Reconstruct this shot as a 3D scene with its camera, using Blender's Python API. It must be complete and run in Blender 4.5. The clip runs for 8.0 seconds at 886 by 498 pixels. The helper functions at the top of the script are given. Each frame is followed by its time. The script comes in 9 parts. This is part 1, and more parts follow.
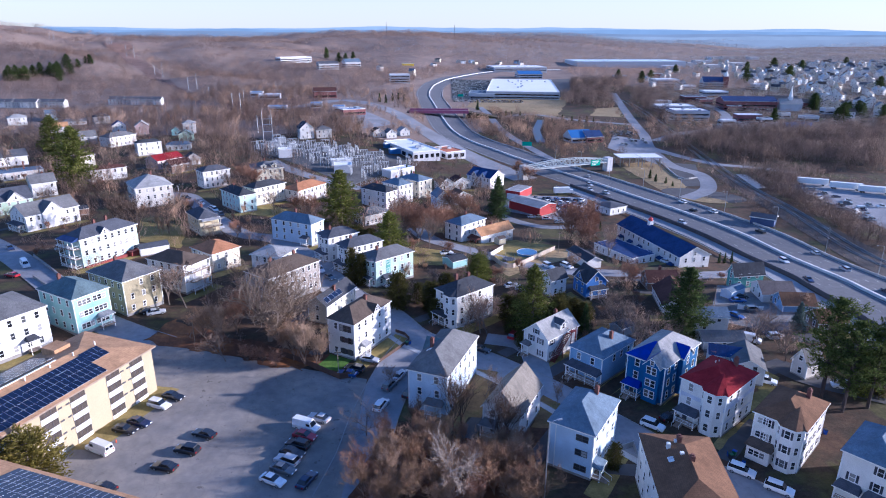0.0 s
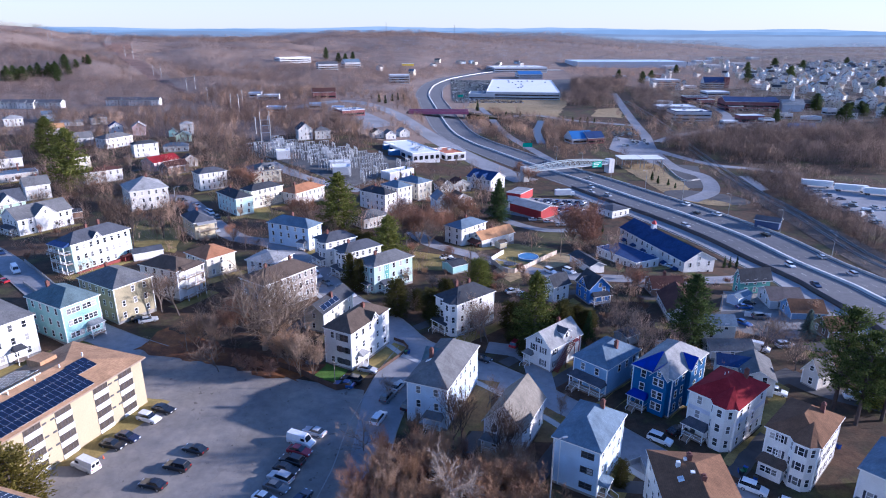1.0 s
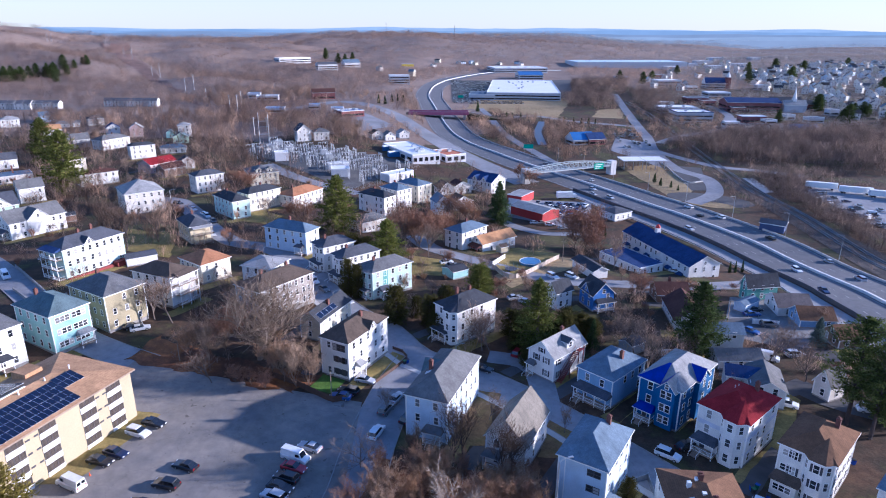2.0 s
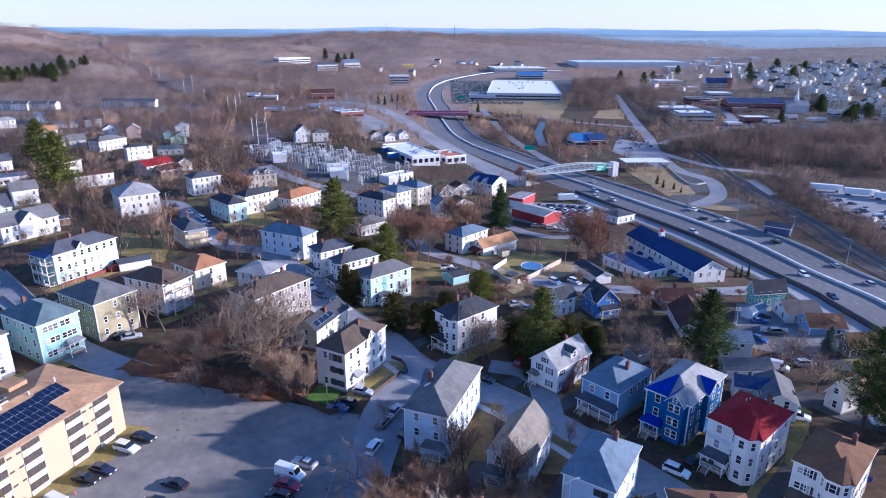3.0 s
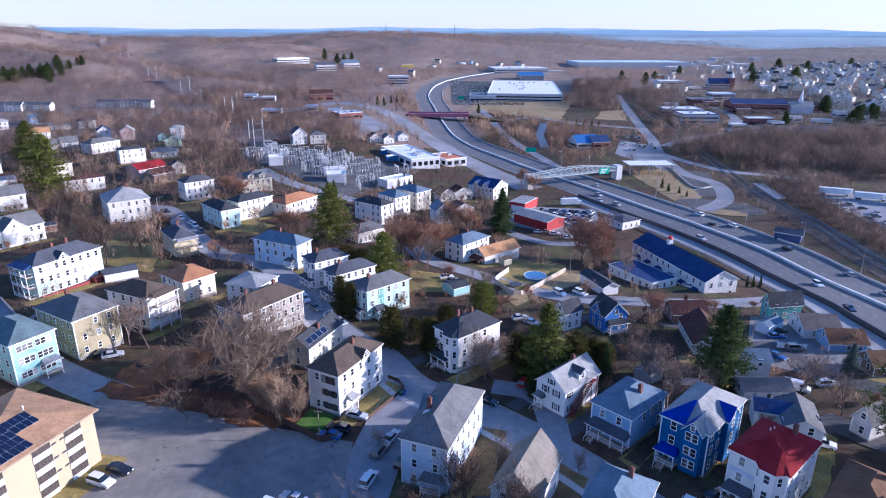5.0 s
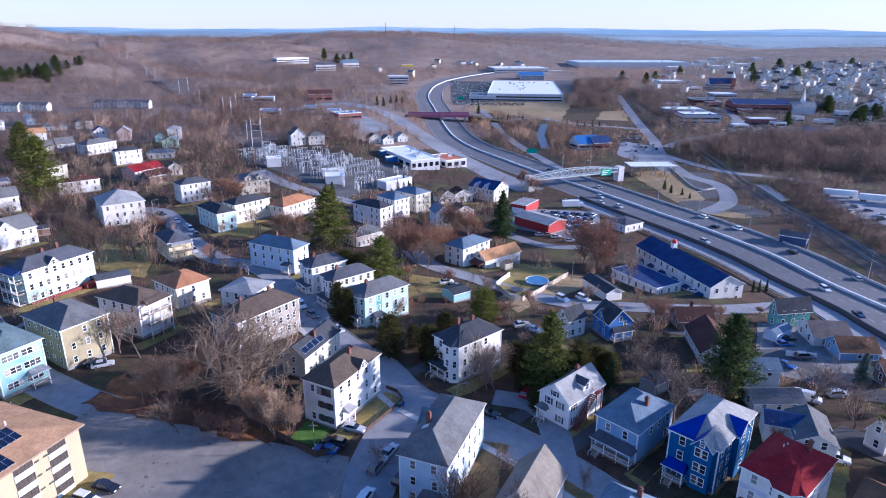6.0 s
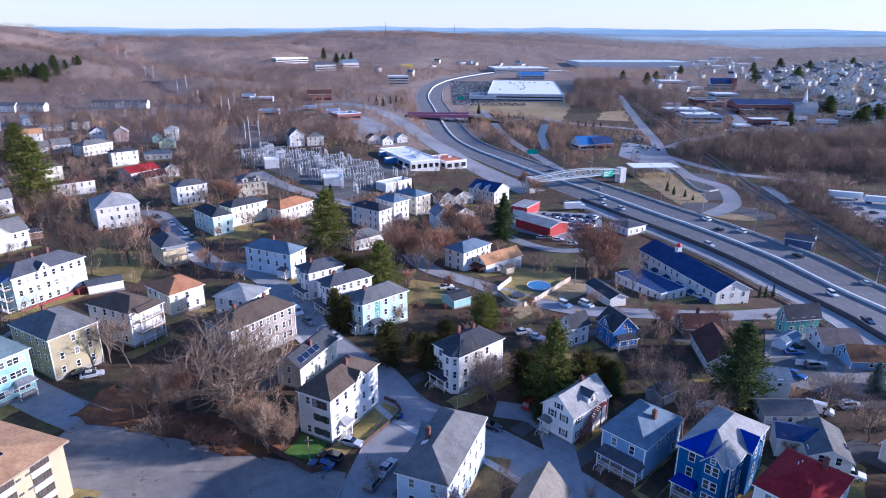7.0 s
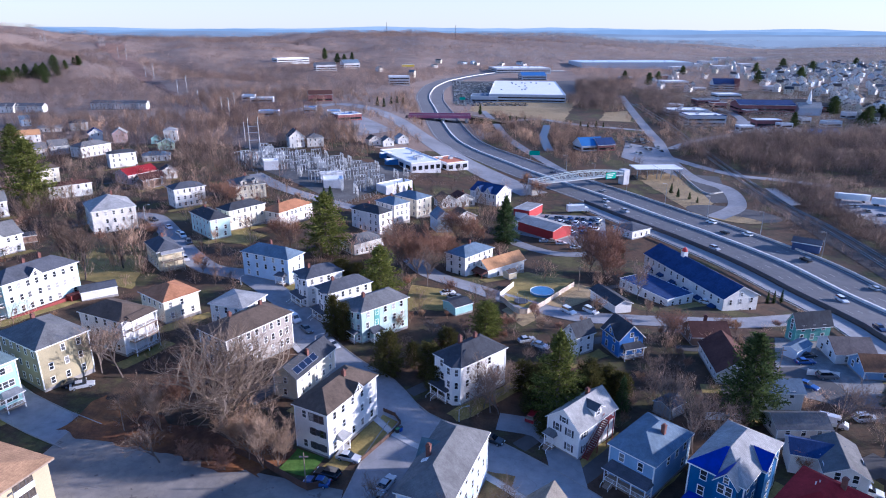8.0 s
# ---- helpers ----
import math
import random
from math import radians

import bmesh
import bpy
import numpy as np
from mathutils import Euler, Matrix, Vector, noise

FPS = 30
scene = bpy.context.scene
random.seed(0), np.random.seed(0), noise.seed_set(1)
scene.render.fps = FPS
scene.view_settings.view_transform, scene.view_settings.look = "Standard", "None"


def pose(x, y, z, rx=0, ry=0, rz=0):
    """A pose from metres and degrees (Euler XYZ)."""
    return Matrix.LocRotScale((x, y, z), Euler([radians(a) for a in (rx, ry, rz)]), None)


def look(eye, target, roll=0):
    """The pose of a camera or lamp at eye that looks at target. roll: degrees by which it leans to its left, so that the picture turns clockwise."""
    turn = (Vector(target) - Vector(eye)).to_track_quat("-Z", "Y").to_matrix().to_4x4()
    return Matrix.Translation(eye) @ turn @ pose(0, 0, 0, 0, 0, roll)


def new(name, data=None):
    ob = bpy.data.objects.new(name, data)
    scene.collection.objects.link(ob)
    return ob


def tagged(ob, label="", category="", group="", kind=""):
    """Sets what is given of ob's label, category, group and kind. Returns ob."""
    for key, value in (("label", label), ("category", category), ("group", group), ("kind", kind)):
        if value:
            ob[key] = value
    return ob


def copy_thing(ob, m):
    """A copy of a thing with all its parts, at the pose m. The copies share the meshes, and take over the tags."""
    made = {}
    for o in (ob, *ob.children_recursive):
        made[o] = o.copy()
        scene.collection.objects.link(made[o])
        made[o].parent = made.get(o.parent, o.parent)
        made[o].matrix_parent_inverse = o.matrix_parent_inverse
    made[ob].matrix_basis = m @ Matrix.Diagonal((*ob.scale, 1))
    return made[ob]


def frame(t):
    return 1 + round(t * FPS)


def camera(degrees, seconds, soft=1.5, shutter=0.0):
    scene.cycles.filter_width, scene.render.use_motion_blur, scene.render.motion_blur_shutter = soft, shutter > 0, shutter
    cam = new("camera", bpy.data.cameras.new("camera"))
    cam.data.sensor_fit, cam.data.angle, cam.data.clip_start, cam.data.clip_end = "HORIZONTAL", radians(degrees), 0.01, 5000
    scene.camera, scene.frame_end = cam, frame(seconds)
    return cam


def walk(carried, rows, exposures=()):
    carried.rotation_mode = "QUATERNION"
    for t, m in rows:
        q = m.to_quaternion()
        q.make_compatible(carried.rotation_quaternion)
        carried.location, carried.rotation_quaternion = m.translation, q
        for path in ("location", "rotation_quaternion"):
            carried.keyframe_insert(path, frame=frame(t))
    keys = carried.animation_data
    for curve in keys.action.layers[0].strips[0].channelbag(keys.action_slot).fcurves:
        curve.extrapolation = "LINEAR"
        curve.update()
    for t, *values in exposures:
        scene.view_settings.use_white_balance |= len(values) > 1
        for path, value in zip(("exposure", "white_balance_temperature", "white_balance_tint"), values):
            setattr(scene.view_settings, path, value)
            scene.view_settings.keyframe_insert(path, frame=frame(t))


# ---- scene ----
EXPOSURE, KELVIN, TINT = 1.30, 4740.0, 25.0
# ---------------------------------------------------------------- camera: a drone on a level line at about 75 m
cam = camera(70.0, 8.0, soft=1.05)
ROLL = 0.25
ROWS = [
    (0.0, 0.0, 75.0, 0.097, -19.039),
    (0.5, 2.294, 75.001, 0.080, -19.034),
    (1.0, 4.59, 75.003, 0.084, -19.025),
    (1.5, 6.887, 75.004, 0.087, -19.01),
    (3.0, 13.767, 75.009, 0.096, -18.995),
    (3.5, 16.046, 75.01, 0.095, -18.995),
    (4.0, 18.312, 75.012, 0.095, -18.99),
    (4.5, 20.563, 75.013, 0.095, -18.993),
    (6.0, 27.273, 75.018, 0.08, -19.011),
    (6.5, 29.507, 75.019, 0.072, -19.024),
    (7.0, 31.74, 75.021, 0.078, -19.034),
    (7.5, 33.971, 75.022, 0.148, -19.036),
    (8.0, 36.2, 75.024, 0.193, -19.024),
]
walk(cam, [(t, pose(0, y, z, 90 + pitch, 0, yaw) @ pose(0, 0, 0, 0, 0, ROLL)) for t, y, z, yaw, pitch in ROWS], [(0.0, EXPOSURE, KELVIN, TINT), (8.0, EXPOSURE, KELVIN, TINT)])

# ---------------------------------------------------------------- daylight: low winter sun
SUN_AZ, SUN_EL = 5.5, 14.5      # degrees from +x towards +y, and above the horizon
world = bpy.data.worlds.new("winter_sky")
scene.world = world
world.use_nodes = True
wn = world.node_tree.nodes
sky = wn.new("ShaderNodeTexSky")
sky.sky_type, sky.sun_disc = "NISHITA", False
sky.sun_elevation, sky.sun_rotation = radians(SUN_EL), radians(90 - SUN_AZ)
sky.air_density, sky.dust_density, sky.ozone_density = 1.0, 0.3, 3.0
wn["Background"].inputs["Strength"].default_value = 0.105
# thin winter haze: paler towards the horizon
wl = world.node_tree.links
height = wn.new("ShaderNodeSeparateXYZ")
wl.new(wn.new("ShaderNodeTexCoord").outputs["Generated"], height.inputs[0])
veil = wn.new("ShaderNodeMapRange")
veil.interpolation_type = "SMOOTHSTEP"
for k, v in zip(("From Min", "From Max", "To Min", "To Max"), (0.0, 0.5, 0.8, 0.0)):
    veil.inputs[k].default_value = v
wl.new(height.outputs["Z"], veil.inputs["Value"])
haze = wn.new("ShaderNodeMix")
haze.data_type = "RGBA"
haze.inputs[7].default_value = (3.62, 3.33, 2.52, 1)
wl.new(veil.outputs[0], haze.inputs[0])
wl.new(sky.outputs[0], haze.inputs[6])
wl.new(haze.outputs[2], wn["Background"].inputs["Color"])
sun = new("sun", bpy.data.lights.new("sun", "SUN"))
sun.data.energy, sun.data.angle, sun.data.color = 4.3, radians(1.0), (1.0, 0.81, 0.58)
az, el = radians(SUN_AZ), radians(SUN_EL)
sun.matrix_world = look((0, 0, 0), (-math.cos(az) * math.cos(el), -math.sin(az) * math.cos(el), -math.sin(el)))


# ---------------------------------------------------------------- materials
def material(name, rough=0.8, metal=0.0, spec=0.4):
    m = bpy.data.materials.new(name)
    m.use_nodes = True
    b = m.node_tree.nodes["Principled BSDF"]
    b.inputs["Roughness"].default_value, b.inputs["Metallic"].default_value = rough, metal
    b.inputs["Specular IOR Level"].default_value = spec
    return m, m.node_tree.nodes, m.node_tree.links, b


def coords(nodes, which="Object"):
    return nodes.new("ShaderNodeTexCoord").outputs[which]


def noise_tex(nodes, links, vec, scale, detail=4.0, rough=0.55):
    n = nodes.new("ShaderNodeTexNoise")
    n.inputs["Scale"].default_value, n.inputs["Detail"].default_value, n.inputs["Roughness"].default_value = scale, detail, rough
    links.new(vec, n.inputs["Vector"])
    return n.outputs["Fac"]


def ramp(nodes, links, fac, stops):
    r = nodes.new("ShaderNodeValToRGB")
    while len(r.color_ramp.elements) < len(stops):
        r.color_ramp.elements.new(0.5)
    for e, (p, c) in zip(r.color_ramp.elements, stops):
        e.position, e.color = p, (*c, 1)
    links.new(fac, r.inputs[0])
    return r.outputs[0]


def blend(nodes, links, fac, a, b, kind="MIX"):
    m = nodes.new("ShaderNodeMix")
    m.data_type, m.blend_type = "RGBA", kind
    for sock, v in ((m.inputs[0], fac), (m.inputs[6], a), (m.inputs[7], b)):
        if isinstance(v, (int, float)):
            sock.default_value = v
        elif isinstance(v, tuple):
            sock.default_value = (*v, 1)
        else:
            links.new(v, sock)
    return m.outputs[2]


def bump(nodes, links, b, height, strength=0.4, dist=0.02):
    n = nodes.new("ShaderNodeBump")
    n.inputs["Strength"].default_value, n.inputs["Distance"].default_value = strength, dist
    links.new(height, n.inputs["Height"])
    links.new(n.outputs[0], b.inputs["Normal"])


def tone(c, k):
    return tuple(min(1.0, max(0.0, v * k)) for v in c)


def varied(name, c, rough=0.8, scale=0.6, spread=0.18, fine=9.0, metal=0.0, spec=0.4, relief=0.3, per_object=0.0):
    """A plain surface with patches, grain and fine relief."""
    m, n, l, b = material(name, rough, metal, spec)
    v = coords(n)
    big = ramp(n, l, noise_tex(n, l, v, scale), [(0.25, tone(c, 1 - spread)), (0.75, tone(c, 1 + spread))])
    small = ramp(n, l, noise_tex(n, l, v, fine, 3), [(0.2, (0.8, 0.8, 0.8)), (0.8, (1.15, 1.15, 1.15))])
    out = blend(n, l, 0.7, big, small, "MULTIPLY")
    if per_object:
        rnd = n.new("ShaderNodeObjectInfo").outputs["Random"]
        out = blend(n, l, 1.0, out, ramp(n, l, rnd, [(0.0, (1 - per_object,) * 3), (1.0, (1 + per_object,) * 3)]), "MULTIPLY")
    l.new(out, b.inputs["Base Color"])
    if relief:
        bump(n, l, b, noise_tex(n, l, v, fine * 2, 2), relief, 0.02)
    return m


def stripes(nodes, links, vec, axis, size):
    """Height of lapped courses along one axis, each `size` metres."""
    s = nodes.new("ShaderNodeSeparateXYZ")
    links.new(vec, s.inputs[0])
    d = nodes.new("ShaderNodeMath")
    d.operation = "DIVIDE"
    links.new(s.outputs[axis], d.inputs[0])
    d.inputs[1].default_value = size
    f = nodes.new("ShaderNodeMath")
    f.operation = "FRACT"
    links.new(d.outputs[0], f.inputs[0])
    return f.outputs[0]


def siding(name, c, course=0.14, dirt=0.10):
    m, n, l, b = material(name, 0.62, 0, 0.35)
    v = coords(n)
    big = ramp(n, l, noise_tex(n, l, v, 0.35, 5), [(0.3, tone(c, 1 - dirt * 1.6)), (0.7, tone(c, 1 + dirt * 0.5))])
    lap = stripes(n, l, v, "Z", course)
    line = ramp(n, l, lap, [(0.0, (0.72, 0.72, 0.74)), (0.16, (1, 1, 1)), (1.0, (1.02, 1.02, 1.02))])
    fine = ramp(n, l, noise_tex(n, l, v, 6, 3), [(0.3, (0.93, 0.93, 0.93)), (0.7, (1.04, 1.04, 1.04))])
    l.new(blend(n, l, 1.0, blend(n, l, 1.0, big, line, "MULTIPLY"), fine, "MULTIPLY"), b.inputs["Base Color"])
    bump(n, l, b, lap, 0.5, 0.02)
    return m


def shingle(name, c, course=0.28):
    m, n, l, b = material(name, 0.92, 0, 0.1)
    v = coords(n)
    big = ramp(n, l, noise_tex(n, l, v, 0.28, 6, 0.6), [(0.28, tone(c, 0.72)), (0.5, c), (0.72, tone(c, 1.22))])
    lap = stripes(n, l, v, "Z", course * 0.42)
    line = ramp(n, l, lap, [(0.0, (0.78, 0.78, 0.78)), (0.2, (1, 1, 1)), (1.0, (1.05, 1.05, 1.05))])
    fine = ramp(n, l, noise_tex(n, l, v, 7, 4), [(0.25, (0.78, 0.78, 0.78)), (0.75, (1.2, 1.2, 1.2))])
    l.new(blend(n, l, 1.0, blend(n, l, 1.0, big, line, "MULTIPLY"), fine, "MULTIPLY"), b.inputs["Base Color"])
    streak = n.new("ShaderNodeMapping")
    streak.inputs["Scale"].default_value = (1.6, 1.6, 0.18)
    l.new(v, streak.inputs["Vector"])
    stain = ramp(n, l, noise_tex(n, l, streak.outputs[0], 1.0, 4, 0.6), [(0.35, (0.84, 0.84, 0.85)), (0.62, (1.06, 1.06, 1.05))])
    l.new(blend(n, l, 1.0, b.inputs["Base Color"].links[0].from_socket, stain, "MULTIPLY"), b.inputs["Base Color"])
    bump(n, l, b, noise_tex(n, l, v, 14, 2), 0.5, 0.02)
    return m


WALL = {k: siding("siding_" + k, c) for k, c in {
    "white": (0.73, 0.715, 0.68), "cream": (0.62, 0.57, 0.44), "teal": (0.34, 0.57, 0.54), "tan": (0.34, 0.295, 0.18), "palemint": (0.47, 0.60, 0.555),
    "mint": (0.50, 0.66, 0.63), "paleblue": (0.52, 0.63, 0.75), "bluegrey": (0.22, 0.36, 0.54), "navy": (0.012, 0.10, 0.26),
    "offwhite": (0.64, 0.61, 0.56), "grey": (0.38, 0.38, 0.38), "green": (0.42, 0.55, 0.42), "seagreen": (0.13, 0.36, 0.31),
    "yellow": (0.66, 0.57, 0.38), "rosy": (0.55, 0.40, 0.38), "redbarn": (0.36, 0.03, 0.03), "brown": (0.22, 0.14, 0.10),
    "blue": (0.06, 0.18, 0.48), "lilac": (0.58, 0.60, 0.68), "stone": (0.36, 0.32, 0.28)}.items()}
ROOF = {k: shingle("shingle_" + k, c) for k, c in {
    "slate": (0.085, 0.09, 0.105), "grey": (0.145, 0.144, 0.143), "light": (0.30, 0.297, 0.288), "black": (0.055, 0.058, 0.066),
    "brown": (0.105, 0.08, 0.062), "umber": (0.165, 0.092, 0.052), "taupe": (0.17, 0.14, 0.125), "moss": (0.195, 0.175, 0.145), "rust": (0.36, 0.17, 0.085), "red": (0.22, 0.02, 0.025), "maroon": (0.085, 0.042, 0.034),
    "bluegrey": (0.135, 0.18, 0.23), "navy": (0.03, 0.055, 0.14), "orange": (0.42, 0.23, 0.11), "tealgrey": (0.12, 0.165, 0.175),
    "white": (0.60, 0.60, 0.60)}.items()}
TRIM = varied("white_trim_paint", (0.76, 0.76, 0.74), 0.5, 1.5, 0.06, 14)
DARKTRIM = varied("dark_trim_paint", (0.06, 0.06, 0.07), 0.55, 1.5, 0.15)
STONE = varied("foundation_stone", (0.26, 0.245, 0.23), 0.9, 1.2, 0.25, 6)
BRICK = varied("chimney_brick", (0.15, 0.065, 0.05), 0.9, 3.0, 0.3, 16)
WOOD = varied("weathered_wood", (0.26, 0.20, 0.15), 0.85, 1.5, 0.25, 12)
REDPAINT = varied("red_stair_paint", (0.20, 0.035, 0.03), 0.7, 1.5, 0.2, 10)
CONCRETE = varied("concrete", (0.42, 0.41, 0.39), 0.9, 0.4, 0.16, 5)
PALECONCRETE = varied("pale_barrier_concrete", (0.62, 0.61, 0.58), 0.85, 0.4, 0.12, 5)
METAL = varied("galvanised_steel", (0.46, 0.48, 0.50), 0.45, 1.0, 0.1, 10, 0.7)
SHUTTER = varied("dark_shutter_paint", (0.03, 0.035, 0.05), 0.6, 2.0, 0.15)
TARP = varied("blue_tarpaulin", (0.004, 0.02, 0.26), 0.45, 0.7, 0.25, 3, relief=0.6)


def glazing():
    m, n, l, b = material("window_glass", 0.08, 0, 0.6)
    v = n.new("ShaderNodeObjectInfo").outputs["Random"]
    l.new(ramp(n, l, v, [(0.0, (0.014, 0.016, 0.02)), (0.45, (0.04, 0.044, 0.05)), (0.75, (0.13, 0.13, 0.13)), (1.0, (0.40, 0.39, 0.37))]), b.inputs["Base Color"])
    return m


GLASS = glazing()


def asphalt(name, c, patch=0.22, stained=False):
    m, n, l, b = material(name, 0.88, 0, 0.35)
    v = coords(n)
    big = ramp(n, l, noise_tex(n, l, v, 0.045, 6, 0.6), [(0.3, tone(c, 1 - patch)), (0.7, tone(c, 1 + patch))])
    mid = ramp(n, l, noise_tex(n, l, v, 0.5, 5, 0.65), [(0.3, (0.82, 0.82, 0.83)), (0.72, (1.15, 1.15, 1.13))])
    vo = n.new("ShaderNodeTexVoronoi")
    vo.feature, vo.inputs["Scale"].default_value = "DISTANCE_TO_EDGE", 0.13
    warp = n.new("ShaderNodeVectorMath")
    warp.operation = "ADD"
    nz = n.new("ShaderNodeTexNoise")
    nz.inputs["Scale"].default_value = 0.5
    l.new(v, nz.inputs["Vector"])
    sc = n.new("ShaderNodeVectorMath")
    sc.operation = "SCALE"
    sc.inputs["Scale"].default_value = 3.0
    l.new(nz.outputs["Color"], sc.inputs[0])
    l.new(v, warp.inputs[0])
    l.new(sc.outputs[0], warp.inputs[1])
    l.new(warp.outputs[0], vo.inputs["Vector"])
    crack = ramp(n, l, vo.outputs["Distance"], [(0.0, (0.86, 0.86, 0.86)), (0.014, (1, 1, 1))])
    out = blend(n, l, 1.0, blend(n, l, 1.0, big, mid, "MULTIPLY"), crack, "MULTIPLY")
    if stained:
        spots = ramp(n, l, noise_tex(n, l, v, 0.55, 3, 0.6), [(0.66, (1, 1, 1)), (0.71, (0.55, 0.54, 0.53))])
        wear = ramp(n, l, noise_tex(n, l, v, 0.11, 6, 0.7), [(0.35, (0.85, 0.86, 0.9)), (0.65, (1.18, 1.14, 1.06))])
        out = blend(n, l, 1.0, blend(n, l, 1.0, out, spots, "MULTIPLY"), wear, "MULTIPLY")
    l.new(out, b.inputs["Base Color"])
    bump(n, l, b, noise_tex(n, l, v, 5, 3), 0.3, 0.02)
    return m


ASPHALT = asphalt("worn_asphalt", (0.235, 0.235, 0.245))
LOT = asphalt("old_car_park_asphalt", (0.212, 0.195, 0.177), 0.3, True)
YARD = asphalt("dark_yard_asphalt", (0.078, 0.075, 0.075), 0.3)
MOTORWAY = asphalt("motorway_asphalt", (0.112, 0.113, 0.122), 0.14)


def soil(name, stops, scale=0.03):
    m, n, l, b = material(name, 0.95, 0, 0.2)
    v = coords(n)
    big = ramp(n, l, noise_tex(n, l, v, scale, 7, 0.62), stops)
    mid = ramp(n, l, noise_tex(n, l, v, 0.45, 5, 0.7), [(0.28, (0.62, 0.62, 0.62)), (0.75, (1.3, 1.3, 1.28))])
    fine = ramp(n, l, noise_tex(n, l, v, 3.0, 3, 0.7), [(0.25, (0.75, 0.75, 0.75)), (0.75, (1.2, 1.2, 1.2))])
    l.new(blend(n, l, 1.0, blend(n, l, 1.0, big, mid, "MULTIPLY"), fine, "MULTIPLY"), b.inputs["Base Color"])
    bump(n, l, b, noise_tex(n, l, v, 1.5, 4), 0.7, 0.12)
    return m


EARTH = soil("winter_ground", [(0.25, (0.042, 0.027, 0.019)), (0.42, (0.10, 0.058, 0.034)), (0.53, (0.058, 0.043, 0.028)), (0.62, (0.085, 0.08, 0.029)), (0.78, (0.13, 0.098, 0.062))], 0.06)
GRASS = soil("winter_grass", [(0.3, (0.18, 0.15, 0.045)), (0.55, (0.28, 0.21, 0.07)), (0.8, (0.35, 0.255, 0.105))], 0.12)
WORNYARD = soil("worn_brown_yard", [(0.3, (0.12, 0.078, 0.04)), (0.5, (0.21, 0.135, 0.06)), (0.65, (0.16, 0.125, 0.045)), (0.8, (0.23, 0.15, 0.08))], 0.15)
GREEN = soil("green_lawn", [(0.3, (0.06, 0.13, 0.02)), (0.7, (0.11, 0.19, 0.035))], 0.2)
DRY = soil("dry_grass", [(0.3, (0.26, 0.19, 0.095)), (0.55, (0.34, 0.25, 0.13)), (0.8, (0.40, 0.31, 0.18))], 0.05)
LITTER = soil("leaf_litter", [(0.3, (0.06, 0.034, 0.022)), (0.5, (0.14, 0.063, 0.032)), (0.6, (0.27, 0.115, 0.042)), (0.8, (0.11, 0.062, 0.038))], 0.1)
FLOOR = soil("woodland_leaf_floor", [(0.3, (0.19, 0.135, 0.105)), (0.55, (0.25, 0.187, 0.15)), (0.8, (0.29, 0.22, 0.18))], 0.02)
BALLAST = soil("railway_ballast", [(0.3, (0.055, 0.048, 0.046)), (0.7, (0.10, 0.085, 0.075))], 0.06)
CLEARED = soil("cleared_hill_ground", [(0.3, (0.10, 0.07, 0.06)), (0.55, (0.20, 0.125, 0.095)), (0.8, (0.28, 0.20, 0.16))], 0.03)
DARKGRAVEL = soil("dark_gravel", [(0.3, (0.075, 0.072, 0.07)), (0.7, (0.13, 0.125, 0.12))], 0.06)
GRAVEL = soil("pale_gravel", [(0.3, (0.17, 0.165, 0.16)), (0.7, (0.29, 0.28, 0.27))], 0.06)


# ---------------------------------------------------------------- lie of the land
def ss(a, b, v):
    u = min(1.0, max(0.0, (v - a) / (b - a)))
    return u * u * (3 - 2 * u)


def hump(x, y, cx, cy, sx, sy):
    return math.exp(-0.5 * (((x - cx) / sx) ** 2 + ((y - cy) / sy) ** 2))


def terrain(x, y):
    """Height of the ground: a knoll with houses, the motorway valley, wooded hills far off."""
    z = 6.0 * hump(x, y, -120, 150, 55, 70)
    z -= 9.0 * ss(190, 300, y + 0.35 * x) * ss(-90, 30, x)
    z += 82.0 * hump(x, y, -1230, 1320, 400, 480)
    side = min(1500.0, max(0.0, x))
    z += (28.0 + 28.0 * ss(-900, -350, x) - 30.0 * ss(500, 1100, x)) * ss(1000 + side, 2500 + side, y)
    z += 6.0 * math.sin(x * 0.029 + 1.7 * math.sin(y * 0.011)) * math.sin(y * 0.024 + x * 0.006) * ss(760, 1050, y) * (1 - ss(-380, -120, x))
    z += 12.0 * math.sin(x * 0.013 + 1.4 * math.sin(y * 0.006)) * math.sin(y * 0.0105 + 0.9 * math.sin(x * 0.005)) * ss(680, 1000, y) * (1 - ss(-380, -60, x)) * (1 - 0.5 * ss(1700, 2600, y))
    z += 11.0 * math.sin(x * 0.0062 + 1.5 * math.sin(y * 0.0021)) * math.sin(y * 0.0085 + 1.1 * math.sin(x * 0.0031)) * ss(1650, 2200, y)
    z += 5.0 * math.sin(x * 0.0043 + 1.3) * math.sin(y * 0.0037) * ss(900, 1900, y)
    return z


def mesh_object(name, verts, faces, mats, parent=None, index=None):
    me = bpy.data.meshes.new(name)
    me.from_pydata([tuple(v) for v in verts], [], faces)
    for m in (mats if isinstance(mats, (list, tuple)) else [mats]):
        me.materials.append(m)
    if index:
        me.polygons.foreach_set("material_index", index)
    me.update()
    ob = new(name, me)
    if parent:
        ob.parent = parent
    return ob


def part(name, bm, mat, parent, label=""):
    """Links a bmesh as one mesh object under a thing or a part."""
    me = bpy.data.meshes.new(name)
    bm.normal_update()
    bm.to_mesh(me)
    bm.free()
    for m in (mat if isinstance(mat, (list, tuple)) else [mat]):
        me.materials.append(m)
    ob = new(name, me)
    ob.parent = parent
    return tagged(ob, label)


